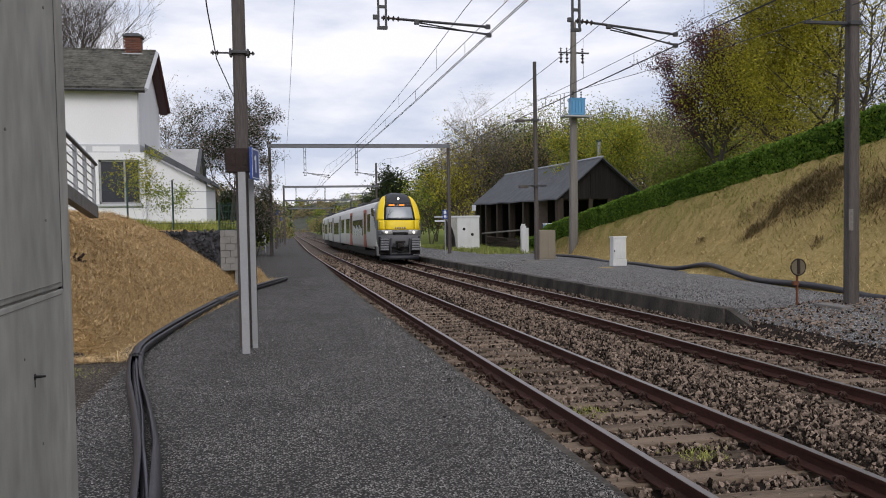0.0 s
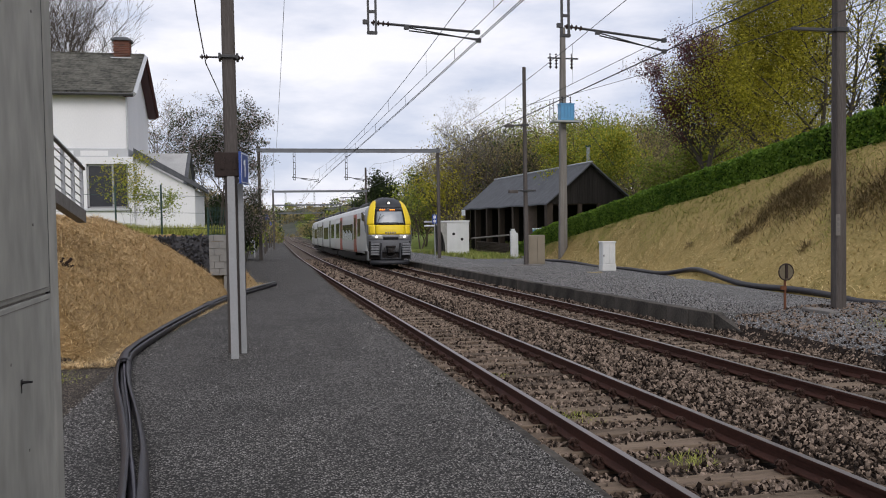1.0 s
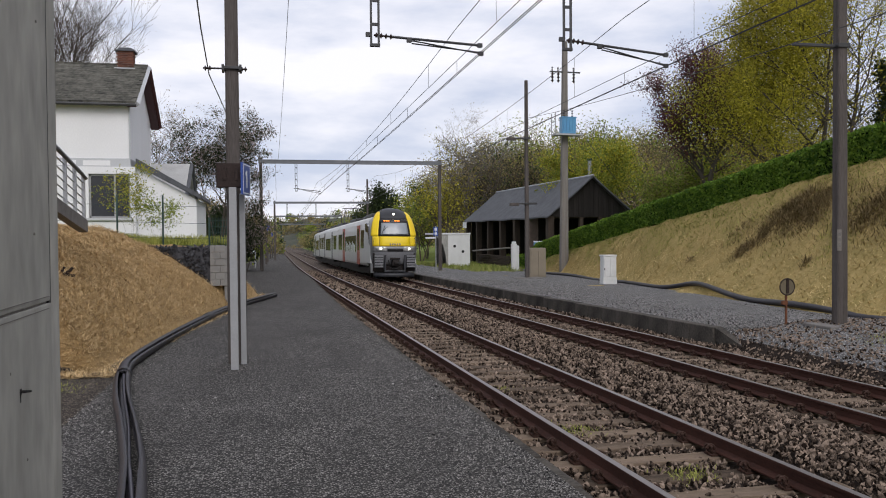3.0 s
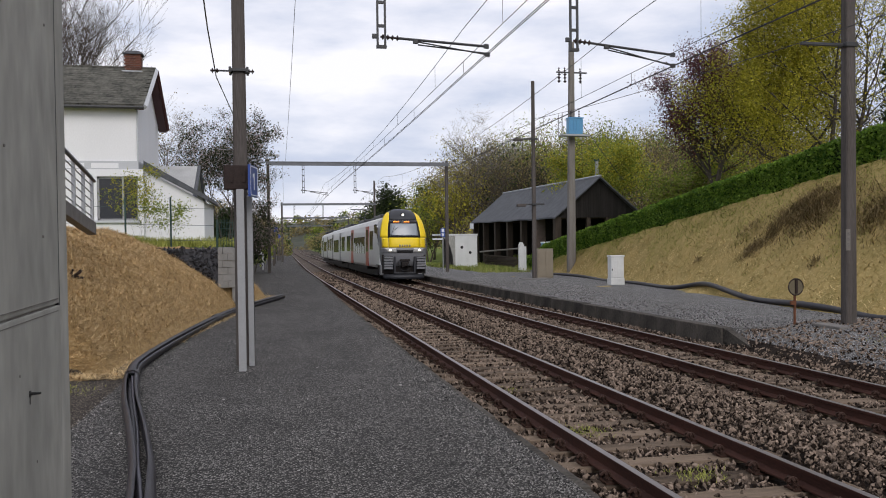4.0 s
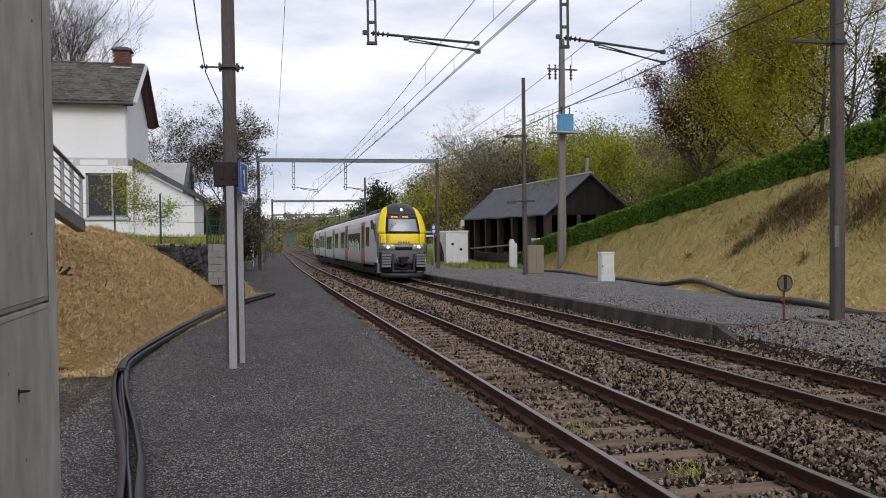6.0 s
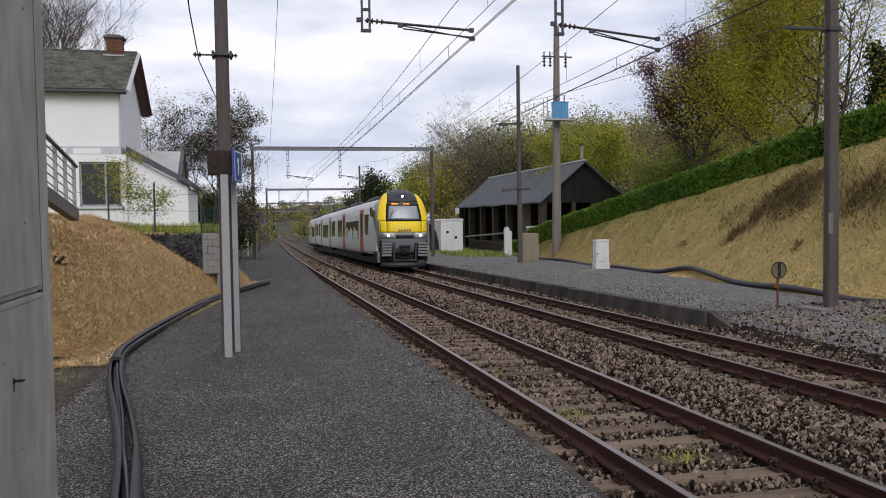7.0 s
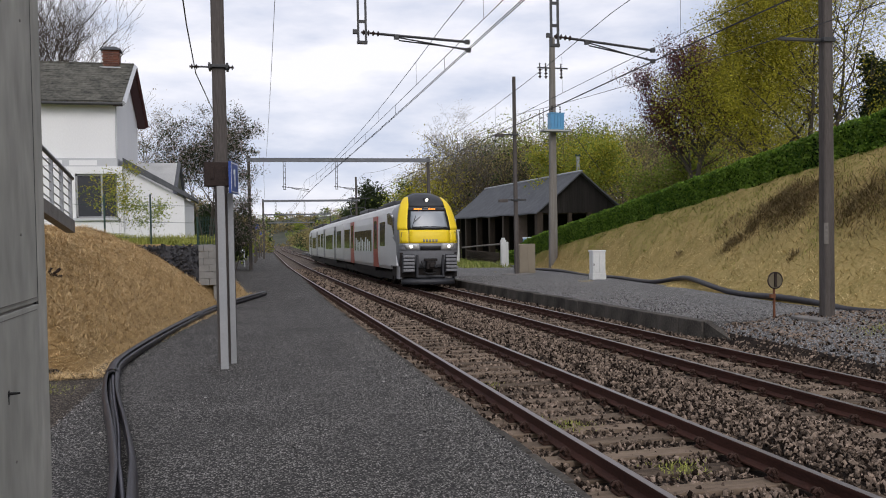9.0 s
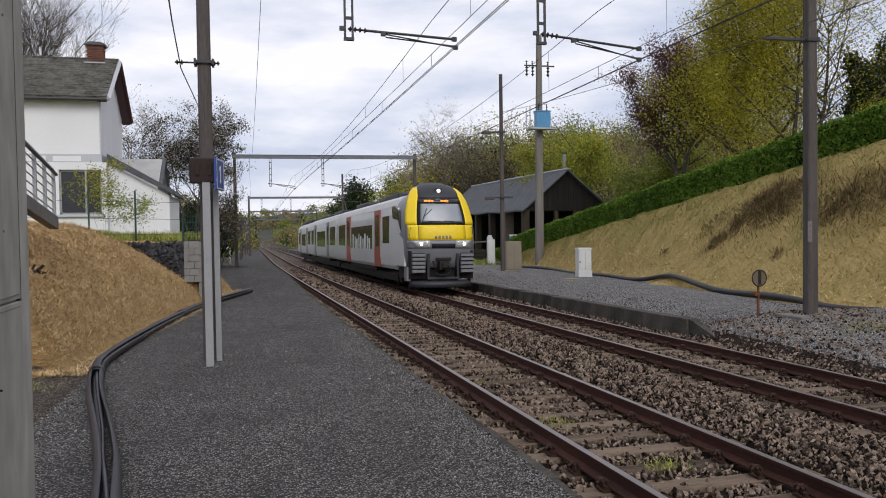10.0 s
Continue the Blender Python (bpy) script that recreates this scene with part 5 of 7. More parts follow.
def roof_slab(y_low, y_ridge, x0, x1, thick=0.12):
    zl = RIDGE_Z - slope * abs(y_ridge - y_low)
    bm = bmesh.new()
    a = [bm.verts.new(p) for p in ((x0, y_low, zl), (x1, y_low, zl), (x1, y_ridge, RIDGE_Z), (x0, y_ridge, RIDGE_Z))]
    b = [bm.verts.new((v.co.x, v.co.y, v.co.z - thick)) for v in a]
    bm.faces.new(a), bm.faces.new(b)
    for k in range(4):
        bm.faces.new((a[k], a[(k + 1) % 4], b[(k + 1) % 4], b[k]))
    return bm


roof_front = part("roof", roof_slab(HY0 - OVER, RIDGE_Y, -15.2, EX), M["slate"], house, "grey slate roof slope")
part("roof", roof_slab(HY1 + OVER, RIDGE_Y, -15.2, EX), M["slate"], house, "grey slate roof slope")
# slates on the seen slope
ang = math.degrees(math.atan(slope))
bm = box(bmesh.new(), -0.165, 0.165, -0.0, 0.34, 0, 0.014)
first = part("slate", bm, M["slate"])
slate_mesh = first.data
bpy.data.objects.remove(first)
run = math.hypot(RIDGE_Y - HY0 + OVER, slope * (RIDGE_Y - HY0 + OVER))
for r in range(int(run / 0.235)):
    for c in range(12):
        d = r * 0.235
        y = HY0 - OVER + d * math.cos(radians(ang))
        x = EX - 0.17 - 0.335 * c - (0.165 if r % 2 else 0)
        if x < -8.9:
            continue
        z = RIDGE_Z - slope * (RIDGE_Y - y) + 0.012
        ob = new("slate", slate_mesh)
        ob.parent = roof_front
        ob.matrix_basis = pose(x + random.uniform(-0.006, 0.006), y, z + random.uniform(0, 0.008), ang - 1.6, random.uniform(-0.6, 0.6), random.uniform(-1, 1))
part("ridge_cap", tube(bmesh.new(), [(-15.2, RIDGE_Y, RIDGE_Z), (EX, RIDGE_Y, RIDGE_Z)], 0.07, 8), M["slate"], house)
for yl in (HY0 - OVER, HY1 + OVER):
    zl = RIDGE_Z - slope * abs(RIDGE_Y - yl)
    part("verge_board", tubes([[(EX + 0.03, yl, zl - 0.07), (EX + 0.03, RIDGE_Y, RIDGE_Z - 0.07)]], 0.10, 4), M["maroon"] if yl > RIDGE_Y else M["grey_band"], house, "painted verge board")
    bm = bmesh.new()
    a = [bm.verts.new(p) for p in ((HX, yl, zl - 0.14), (EX, yl, zl - 0.14), (EX, RIDGE_Y, RIDGE_Z - 0.14), (HX, RIDGE_Y, RIDGE_Z - 0.14))]
    b = [bm.verts.new(v.co - Vector((0, 0, 0.05))) for v in a]
    bm.faces.new(a), bm.faces.new(b)
    for k in range(4):
        bm.faces.new((a[k], a[(k + 1) % 4], b[(k + 1) % 4], b[k]))
    part("soffit", bm, M["maroon"], house, "maroon boarded soffit")
part("gutter", tube(bmesh.new(), [(-15.2, HY0 - OVER - 0.05, EAVE - 0.36), (EX, HY0 - OVER - 0.05, EAVE - 0.36)], 0.06, 8), M["dark_steel"], house, "dark gutter")
part("downpipe", tube(bmesh.new(), [(HX + 0.05, HY0 - 0.05, EAVE - 0.4), (HX + 0.05, HY0 - 0.05, 4.95)], 0.035, 8), M["grey_band"], house, "downpipe")
# chimney of laid bricks
CX0, CX1, CY0, CY1 = -5.95, -5.30, 37.0, 37.6
chimney = part("chimney", boxes((CX0 + 0.02, CX1 - 0.02, CY0 + 0.02, CY1 - 0.02, 8.8, 9.78)), M["mortar"], house, "red brick chimney")
bm = box(bmesh.new(), -0.105, 0.105, -0.05, 0.05, -0.032, 0.032, 0.004)
first = part("brick", bm, M["brick"])
brick_mesh = first.data
bpy.data.objects.remove(first)
for r in range(13):
    z = 8.85 + r * 0.075
    for k in range(3):
        for y, turn in ((CY0 + 0.045, 0),):
            ob = new("brick", brick_mesh)
            ob.parent = chimney
            ob.matrix_basis = pose(CX0 + 0.12 + k * 0.215 - (0.06 if r % 2 else 0) + 0.03, y, z)
        ob = new("brick", brick_mesh)
        ob.parent = chimney
        ob.matrix_basis = pose(CX1 - 0.045, CY0 + 0.12 + k * 0.2, z, 0, 0, 90)
part("chimney_cap", boxes((CX0 - 0.08, CX1 + 0.08, CY0 - 0.08, CY1 + 0.08, 9.78, 9.86), (CX0 + 0.05, CX1 - 0.05, CY0 + 0.05, CY1 - 0.05, 9.86, 9.94), bevel=0.01), M["slate_dark"], house, "dark chimney cap")
part("flashing", boxes((CX0 - 0.09, CX1 + 0.09, CY0 - 0.16, CY1 + 0.1, 8.78, 9.05), bevel=0.02), M["galv"], house, "lead flashing")

# lean-to with its sloping verge
annex = thing("lean_to_annex", Matrix.Identity(4), "white rendered lean-to annex with a dark sloping roof edge", "annex")
bm = prism(bmesh.new(), [(LX, 0.6), (-2.58, 0.6), (-2.58, 3.36), (LX, 4.62)], HY0 + 0.35, HY0 + 6)
part("wall", bm, M["white_wall"], annex, "white rendered wall")
bm = prism(bmesh.new(), [(LX, 4.70), (-2.40, 3.38), (-2.40, 3.56), (LX, 4.98)], HY0 + 0.08, HY0 + 6.2)
part("roof", bm, M["slate_dark"], annex, "dark slate lean-to roof")
part("gutter", tube(bmesh.new(), [(-2.40, HY0 + 0.1, 3.4), (-2.40, HY0 + 6.1, 3.4)], 0.06, 8), M["dark_steel"], annex, "dark gutter")
# rear wing with a slate roof
rear = thing("rear_wing", Matrix.Identity(4), "rear wing of the house under a pale slate roof", "annex")
part("wall", boxes((-7.5, -3.65, 40.6, 46, 0.6, 3.95)), M["white_wall"], rear, "white rendered wall")
bm = bmesh.new()
prof = [(40.2, 3.7), (43.3, 5.53), (46.4, 3.7), (46.4, 3.58), (43.3, 5.41), (40.2, 3.58)]
a = [bm.verts.new((-8, y, z)) for y, z in prof]
b = [bm.verts.new((-3.5, y, z)) for y, z in prof]
bm.faces.new(a), bm.faces.new(b)
for k in range(6):
    bm.faces.new((a[k], a[(k + 1) % 6], b[(k + 1) % 6], b[k]))
part("roof", bm, mat("pale_slate", (0.46, 0.46, 0.45), (0.30, 0.30, 0.29), 0.8, scale=1.5, fine=18, bump=0.4), rear, "pale grey slate roof")
part("verge_board", tubes([[(-3.47, 40.15, 3.65), (-3.47, 43.3, 5.50), (-3.47, 46.4, 3.65)]], 0.10, 4), M["slate_dark"], rear, "dark verge board")

# ---- terrace wall: gabion, block wall, mesh fence ----
gabion = thing("gabion_wall", Matrix.Identity(4), "dark stone gabion retaining the garden terrace", "retaining wall")
part("basket", tubes([[(x, 27.38, 0.3), (x, 27.38, 1.60)] for x in np.arange(-3.9, -1.6, 0.2)] + [[(-3.95, 27.38, z), (-1.65, 27.38, z)] for z in np.arange(0.4, 1.65, 0.2)], 0.003, 4), M["dark_steel"], gabion, "wire basket")
part("core", boxes((-4.2, -1.66, 27.5, 28.2, 0.2, 1.56)), M["gabion"], gabion)
rg = np.random.default_rng(5)
k = 900
st = scatter_stones("gabion_stones", np.stack([rg.uniform(-4.1, -1.68, k), rg.uniform(27.42, 27.56, k), rg.uniform(0.3, 1.58, k)], 1), rg.uniform(0.05, 0.10, k), M["gabion"], "dark stones", "stones")
del st["category"], st["kind"]
st.name, st.parent = "stone_fill", gabion
tagged(st, "dark grey quarry stones", kind="stuff")
blocks = thing("block_wall", Matrix.Identity(4), "pale concrete block wall at the terrace corner", "retaining wall")
for r in range(6):
    for c in range(2):
        x0 = -1.66 + c * 0.32 - (0.16 if r % 2 and c else 0)
        part("block", boxes((x0, (x0 + 0.31) if c or not r % 2 else x0 + 0.15, 27.40, 27.62, 0.28 + r * 0.22, 0.49 + r * 0.22), bevel=0.006), M["block_wall"], blocks)
part("side_wall", boxes((-1.22, -1.0, 27.45, 46, -0.6, 1.56)), M["block_wall"], blocks, "pale rendered side wall")
fence = thing("garden_fence", Matrix.Identity(4), "green wire mesh garden fence on the terrace", "fence")
for x, h in ((-4.55, 1.75), (-3.15, 1.75), (-1.7, 1.0), (-1.1, 1.0)):
    part("post", tube(bmesh.new(), [(x, 27.9, 1.4), (x, 27.9, 1.5 + h)], 0.03, 8), M["fence_green"], fence, "green fence post")
part("wire", tubes([[(-9, 27.9, z), (-1.7, 27.9, z - 0.2)] for z in (3.05, 2.5, 2.0)] + [[(-6.0, 27.9, 2.2), (-4.9, 27.9, 2.2), (-4.7, 27.9, 1.6)]], 0.006, 4), M["fence_green"], fence)
part("mesh_panel", tubes([[(x, 27.9, 1.55), (x, 27.9, 2.5)] for x in np.arange(-1.7, -0.95, 0.05)] + [[(-1.7, 27.9, z), (-1.0, 27.9, z)] for z in np.arange(1.6, 2.55, 0.2)], 0.007, 4), M["fence_green"], fence, "green welded mesh panel")
part("mesh_panel", tubes([[(-1.1, y, 1.5), (-1.1, y, 2.5)] for y in np.arange(28, 44, 0.12)] + [[(-1.1, 28, z), (-1.1, 44, z)] for z in np.arange(1.6, 2.55, 0.3)], 0.008, 4), M["fence_green"], fence, "green welded mesh panel")

# ---- barn ----
barn = thing("open_barn", Matrix.Identity(4), "old open timber barn with dark slate roof and black gable", "barn")
BX0, BX1, BXR, BY0, BY1, BEZ, BRZ = 21.65, 28.75, 25.2, 60.0, 86.0, 3.2, 6.28
for s, name in ((-1, "roof"), (1, "roof")):
    xe = BXR + s * (BXR - BX0 + 0.25)
    ze = BEZ - 0.1
    bm = bmesh.new()
    ny = 14
    top, bot = [], []
    for j in range(ny + 1):
        y = BY0 - 0.5 + (BY1 - BY0 + 1) * j / ny
        wob = 0.04 * math.sin(j * 1.7)
        top.append([bm.verts.new((BXR + (xe - BXR) * q, y, BRZ + (ze - BRZ) * q + wob * q - 0.05 * math.sin(q * 3.14))) for q in (0, 0.33, 0.66, 1)])
        bot.append([bm.verts.new(v.co - Vector((0, 0, 0.12))) for v in top[-1]])
    for g in (top, bot):
        for j in range(ny):
            for i in range(3):
                bm.faces.new((g[j][i], g[j][i + 1], g[j + 1][i + 1], g[j + 1][i]))
    for j in range(ny):
        bm.faces.new((top[j][3], top[j + 1][3], bot[j + 1][3], bot[j][3]))
    for j in (0, ny):
        for i in range(3):
            bm.faces.new((top[j][i], top[j][i + 1], bot[j][i + 1], bot[j][i]))
    part(name, bm, M["slate_dark"], barn, "dark grey slate roof slope")
part("ridge_cap", tube(bmesh.new(), [(BXR, BY0 - 0.5, BRZ + 0.02), (BXR, BY1 + 0.5, BRZ + 0.02)], 0.09, 6), M["galv"], barn, "pale ridge")
gable = new("gable")
gable.parent = barn
nb = 34
for k in range(nb):
    x0 = BX0 + (BX1 - BX0) * k / nb
    x1 = BX0 + (BX1 - BX0) * (k + 1) / nb - 0.012
    zt = [BRZ - 0.12 - (BRZ - BEZ) * abs(x - BXR) / (BXR - BX0) for x in (x0, x1)]
    low = 3.05 + random.uniform(-0.03, 0.03)
    if max(zt) < low + 0.05:
        continue
    d = random.uniform(0, 0.02)
    part("board", prism(bmesh.new(), [(x0, low), (x1, low), (x1, max(zt[1], low + 0.01)), (x0, max(zt[0], low + 0.01))], BY0 - d, BY0 + 0.03), M["dark_wood"], gable)
gz = land(23, 62)[0]
for k, y in enumerate(np.linspace(BY0 + 0.2, BY1 - 0.2, 7)):
    pillar_mat = M["brick"] if k in (1,) else M["old_wood"]
    w = 0.26 if k != 1 else 0.4
    part("pillar", boxes((BX0 + 0.2 - w, BX0 + 0.2 + w, y - w, y + w, gz - 2, BEZ - 0.05), bevel=0.02), M["old_wood"] if k != 1 else mat("grey_brick_pillar", (0.20, 0.15, 0.125), (0.12, 0.095, 0.08), 0.9, fine=20), barn, "weathered pillar")
    part("rafter_tie", boxes((BX0, BX1, y - 0.08, y + 0.08, BEZ - 0.2, BEZ)), M["old_wood"], barn)
for x in (23.2, 24.4, 26.0, 27.4):
    part("pillar", boxes((x - 0.15, x + 0.15, BY0 + 0.02, BY0 + 0.3, gz - 2, 3.1)), M["old_wood"], barn, "old timber post")
part("back_wall", boxes((BX1 - 0.3, BX1, BY0 + 0.3, BY1, gz - 2, BEZ)), M["dark_wood"], barn, "dark boarded back wall")
part("end_wall", boxes((BX0 + 0.6, BX1 - 0.3, BY1 - 0.2, BY1, gz - 2, BEZ)), M["dark_wood"], barn, "dark boarded end wall")
for x, y in ((1.2, 66), (2.2, 74)):
    part("partition", boxes((BX0 + x, BX1 - 0.3, y, y + 0.2, gz - 2, BEZ)), M["dark_wood"], barn, "dark inner partition")
part("eave_sign", boxes((BX0 - 0.45, BX0 - 0.38, BY1 - 1.6, BY1 - 0.2, 2.4, 3.0)), M["sign_white"], barn, "pale plate under the eave")
part("stove_pipe", tubes([[(27.6, 66, 4.0), (27.6, 66, 8.0)]], 0.16, 10), M["galv"], barn, "grey flue pipe")
part("flue_cap", tubes([[(27.6, 66, 8.02), (27.6, 66, 8.2)]], 0.24, 10), M["fence_green"], barn, "green flue cap")
trough = thing("blue_container", pose(21.0, 59.5, land(21, 59.5)[0]), "pale blue plastic container beside the barn", "container")
part("body", boxes((-0.6, 0.5, -0.4, 0.4, 0.0, 1.35), bevel=0.05), M["blue_box"], trough)
part("lid", boxes((-0.62, 0.52, -0.42, 0.42, 1.35, 1.45), bevel=0.02), M["sign_white"], trough)
logs = thing("log_pile", Matrix.Identity(4), "stack of dark split logs by the barn", "log pile")
lz = land(19.8, 70)[0]
bm = box(bmesh.new(), -0.06, 0.06, -1.8, 1.8, -0.05, 0.05, 0.015)
first = part("log", bm, M["old_wood"])
log_mesh = first.data
bpy.data.objects.remove(first)
for r in range(11):
    for c in range(3):
        ob = new("log", log_mesh)
        ob.parent = logs
        ob.matrix_basis = pose(20.0 + random.uniform(-0.05, 0.05), 66.5 + c * 3.2 + random.uniform(-0.3, 0.3), lz - 0.1 + r * 0.115, 0, random.uniform(-15, 15), 0)
gate = thing("gate_post", pose(18.1, 57.5, land(18.1, 57.5)[0]), "white concrete gate post with a long rail", "fence")
part("post", boxes((-0.22, 0.16, -0.15, 0.15, -0.4, 2.05), (-0.16, 0.10, -0.12, 0.12, 2.05, 2.2), bevel=0.03), M["white_box"], gate, "white concrete post")
part("stub", boxes((0.16, 0.34, -0.12, 0.12, -0.4, 1.9), bevel=0.02), M["white_box"], gate)
part("rail", tubes([[(-0.2, 0.1, 1.75), (-0.8, 9, 1.35)]], 0.07, 6), M["timber_pole"], gate, "long weathered rail")

# ---- platform shelter ----
shelter = thing("concrete_shelter", pose(15.4, 70, G(15.4, 70) + 0.27), "white concrete platform shelter with a rounded dark opening", "shelter")
part("side_wall", boxes((0.55, 2.55, 0, 0.16, -0.2, 2.92), bevel=0.03), M["white_box"], shelter, "white concrete wall")
part("hole", tube(bmesh.new(), [(1.15, -0.01, 1.78), (1.15, 0.02, 1.78)], 0.13, 14), M["black"], shelter, "round dark hole")
part("hole", tube(bmesh.new(), [(1.9, -0.01, 1.30), (1.9, 0.02, 1.30)], 0.13, 14), M["black"], shelter, "round dark hole")
part("back_wall", boxes((2.4, 2.55, 0.16, 4.5, -0.2, 2.8)), M["white_box"], shelter, "white concrete back wall")
part("roof", boxes((-0.6, 2.6, -0.05, 4.6, 2.8, 2.95), bevel=0.03), M["white_box"], shelter, "white roof slab")
part("dark_cheek", prism(bmesh.new(), [(-0.5, 2.78), (0.55, 2.78), (0.55, -0.2), (0.45, -0.2), (0.35, 1.0), (0.1, 1.9), (-0.25, 2.35)], 0.02, 0.14), M["concrete"], shelter, "curved grey cheek wall")
part("seat_wall", boxes((0.4, 2.4, 4.4, 4.55, -0.2, 2.8)), M["concrete_dark"], shelter, "dark far wall")
platform_sign = thing("platform_sign", pose(12.05, 56.8, G(12.05, 56.8) + 0.27), "small blue platform sign on a grey post", "sign")
part("post", tube(bmesh.new(), [(0, 0, -0.3), (0, 0, 3.2)], 0.04, 8), M["galv"], platform_sign)
part("panel", boxes((-0.17, 0.17, -0.03, 0.0, 2.5, 3.15), bevel=0.01), M["blue_sign"], platform_sign, "blue enamel panel")
part("figure", boxes((-0.09, 0.09, -0.036, -0.03, 2.88, 3.08), (-0.09, 0.09, -0.036, -0.03, 2.60, 2.76)), M["sign_white"], platform_sign, "plain white bars")
part("arm", boxes((-0.75, 0, -0.03, 0.03, 2.32, 2.42)), M["sign_white"], platform_sign)
# posts and signs far down the near platform
for x, y, h in ((-1.15, 52, 3.2), (0.35, 80, 4.5), (0.55, 92, 4.2), (1.1, 118, 4.5), (1.5, 128, 5.0)):
    p = thing("platform_post", pose(x, y, G(x, y) + 0.26), "slim dark post far along the platform", "post", "posts along the platform")
    part("shaft", tapered(h, 0.2, 0.16), M["pole"], p)
    if y in (80, 118):
        part("panel", boxes((-0.1, 0.4, -0.05, 0.0, h - 1.3, h - 0.75), bevel=0.01), M["blue_sign"], p, "small blue sign panel")
bench = thing("white_notice", pose(-0.55, 66, G(-0.5, 66) + 0.26), "tilted white notice board by the hedge", "notice board")
part("board", boxes((-0.5, 0.4, -0.03, 0.03, 1.2, 1.7), bevel=0.01), M["sign_white"], bench, at=pose(0, 0, 0, 0, -20, 0))
part("leg", boxes((-0.05, 0.05, -0.05, 0.05, 0, 1.4)), M["galv"], bench)
# far roof seen past the big trees
green_house = thing("greenhouse_roof", pose(35, 58, land(35, 58)[0]), "pale sheet roof of a shed behind the hedge", "shed")
part("roof", prism(bmesh.new(), [(-5, 2.0), (0, 4.0), (5, 2.2), (5, 2.1), (0, 3.9), (-5, 1.9)], -3, 8), M["glass_roof"], green_house, "pale corrugated sheet roof")
part("wall", boxes((-4.6, 4.6, -2.6, 7.6, -0.5, 2.05)), M["old_wood"], green_house)
# bungalow corner far up the bank
bung = thing("blue_trim_house", pose(35.6, 27.6, land(35.6, 27.6)[0]), "pale house wall with blue eave trim above the hedge", "house")
part("wall", boxes((0, 8, 0, 6, -1, 2.9)), M["white_wall"], bung, "pale blue-white wall")
part("eave_trim", boxes((-0.3, 8.3, -0.4, 6.4, 2.9, 3.25), bevel=0.02), M["blue_sign"], bung, "blue eave trim")
# ---- plants ----
class Wood:
    """Gathers tapered limbs and leaves for one tree as plain arrays."""

    def __init__(self, seed):
        self.rng = random.Random(seed)
        self.v, self.f, self.tips = [], [], []

    def limb(self, pts, rs, sides):
        base = len(self.v)
        for i, p in enumerate(pts):
            way = (pts[min(i + 1, len(pts) - 1)] - pts[max(i - 1, 0)]).normalized()
            side = way.cross(Vector((0.3, 0.9, 0.1))).normalized()
            up = side.cross(way)
            for k in range(sides):
                a = 2 * math.pi * k / sides
                self.v.append(p + rs[i] * (math.cos(a) * side + math.sin(a) * up))
        for i in range(len(pts) - 1):
            for k in range(sides):
                a, b = base + i * sides, base + (i + 1) * sides
                self.f.append((a + k, a + (k + 1) % sides, b + (k + 1) % sides, b + k))

    def grow(self, p, way, ln, r, level, top, lift, kids):
        rng = self.rng
        seg = 5 if level == 0 else (4 if level == 1 else (2 if level == 2 else 1))
        pts, rs = [p.copy()], [r]
        for i in range(seg):
            way = (way + Vector((rng.uniform(-1, 1), rng.uniform(-1, 1), rng.uniform(-0.5, 0.9) * lift)) * (0.12 + 0.08 * level)).normalized()
            p = p + way * ln / seg
            pts.append(p.copy())
            rs.append(max(r * (1 - 0.72 * (i + 1) / seg), 0.006))
        self.limb(pts, rs, 6 if level == 0 else (4 if level < 2 else 3))
        if level >= top - 1:
            self.tips += [q for q in pts[1:]] + ([pts[0].lerp(pts[-1], 0.5)] if seg == 1 else [])
        if level >= top:
            return
        for k in range(kids[level]):
            s = rng.uniform(0.25 if level else 0.28, 1.0)
            i = min(int(s * seg), seg - 1)
            q = pts[i].lerp(pts[i + 1], s * seg - i)
            turn = rng.uniform(0, 6.283)
            out = Vector((math.cos(turn), math.sin(turn), 0))
            w = (way * rng.uniform(0.4, 0.9) + out * rng.uniform(0.6, 1.1) + Vector((0, 0, 0.25 * lift))).normalized()
            self.grow(q, w, ln * rng.uniform(0.45, 0.72) * (1.1 - 0.35 * s), rs[i] * 0.62, level + 1, top, lift, kids)

    def fit(self, h, radius, taper=0.0):
        """Scale the whole to a height and a radius."""
        zs = max(v.z for v in self.v)
        rr = sorted(math.hypot(v.x, v.y) for v in self.v)[int(len(self.v) * 0.97)]
        for v in self.v + self.tips:
            q = radius / rr
            q *= 1 + taper * (0.45 - max(v.z, 0) / zs) * 1.4
            v.x, v.y, v.z = v.x * q, v.y * q, v.z * h / zs


def quads(points, size, rng, flat=0.0, long=1.0):
    """Small leaf quads, turned at random, at n x 3 points."""
    k = len(points)
    n_ = rng.normal(size=(k, 3))
    n_[:, 2] += flat
    n_ /= np.linalg.norm(n_, axis=1)[:, None]
    t = np.cross(n_, rng.normal(size=(k, 3)))
    t /= np.linalg.norm(t, axis=1)[:, None] + 1e-9
    b = np.cross(n_, t)
    s = (size * rng.uniform(0.55, 1.3, k))[:, None]
    c = np.asarray(points)
    return np.stack([c - t * s * long, c - b * s * 0.55, c + t * s * long, c + b * s * 0.55], 1)


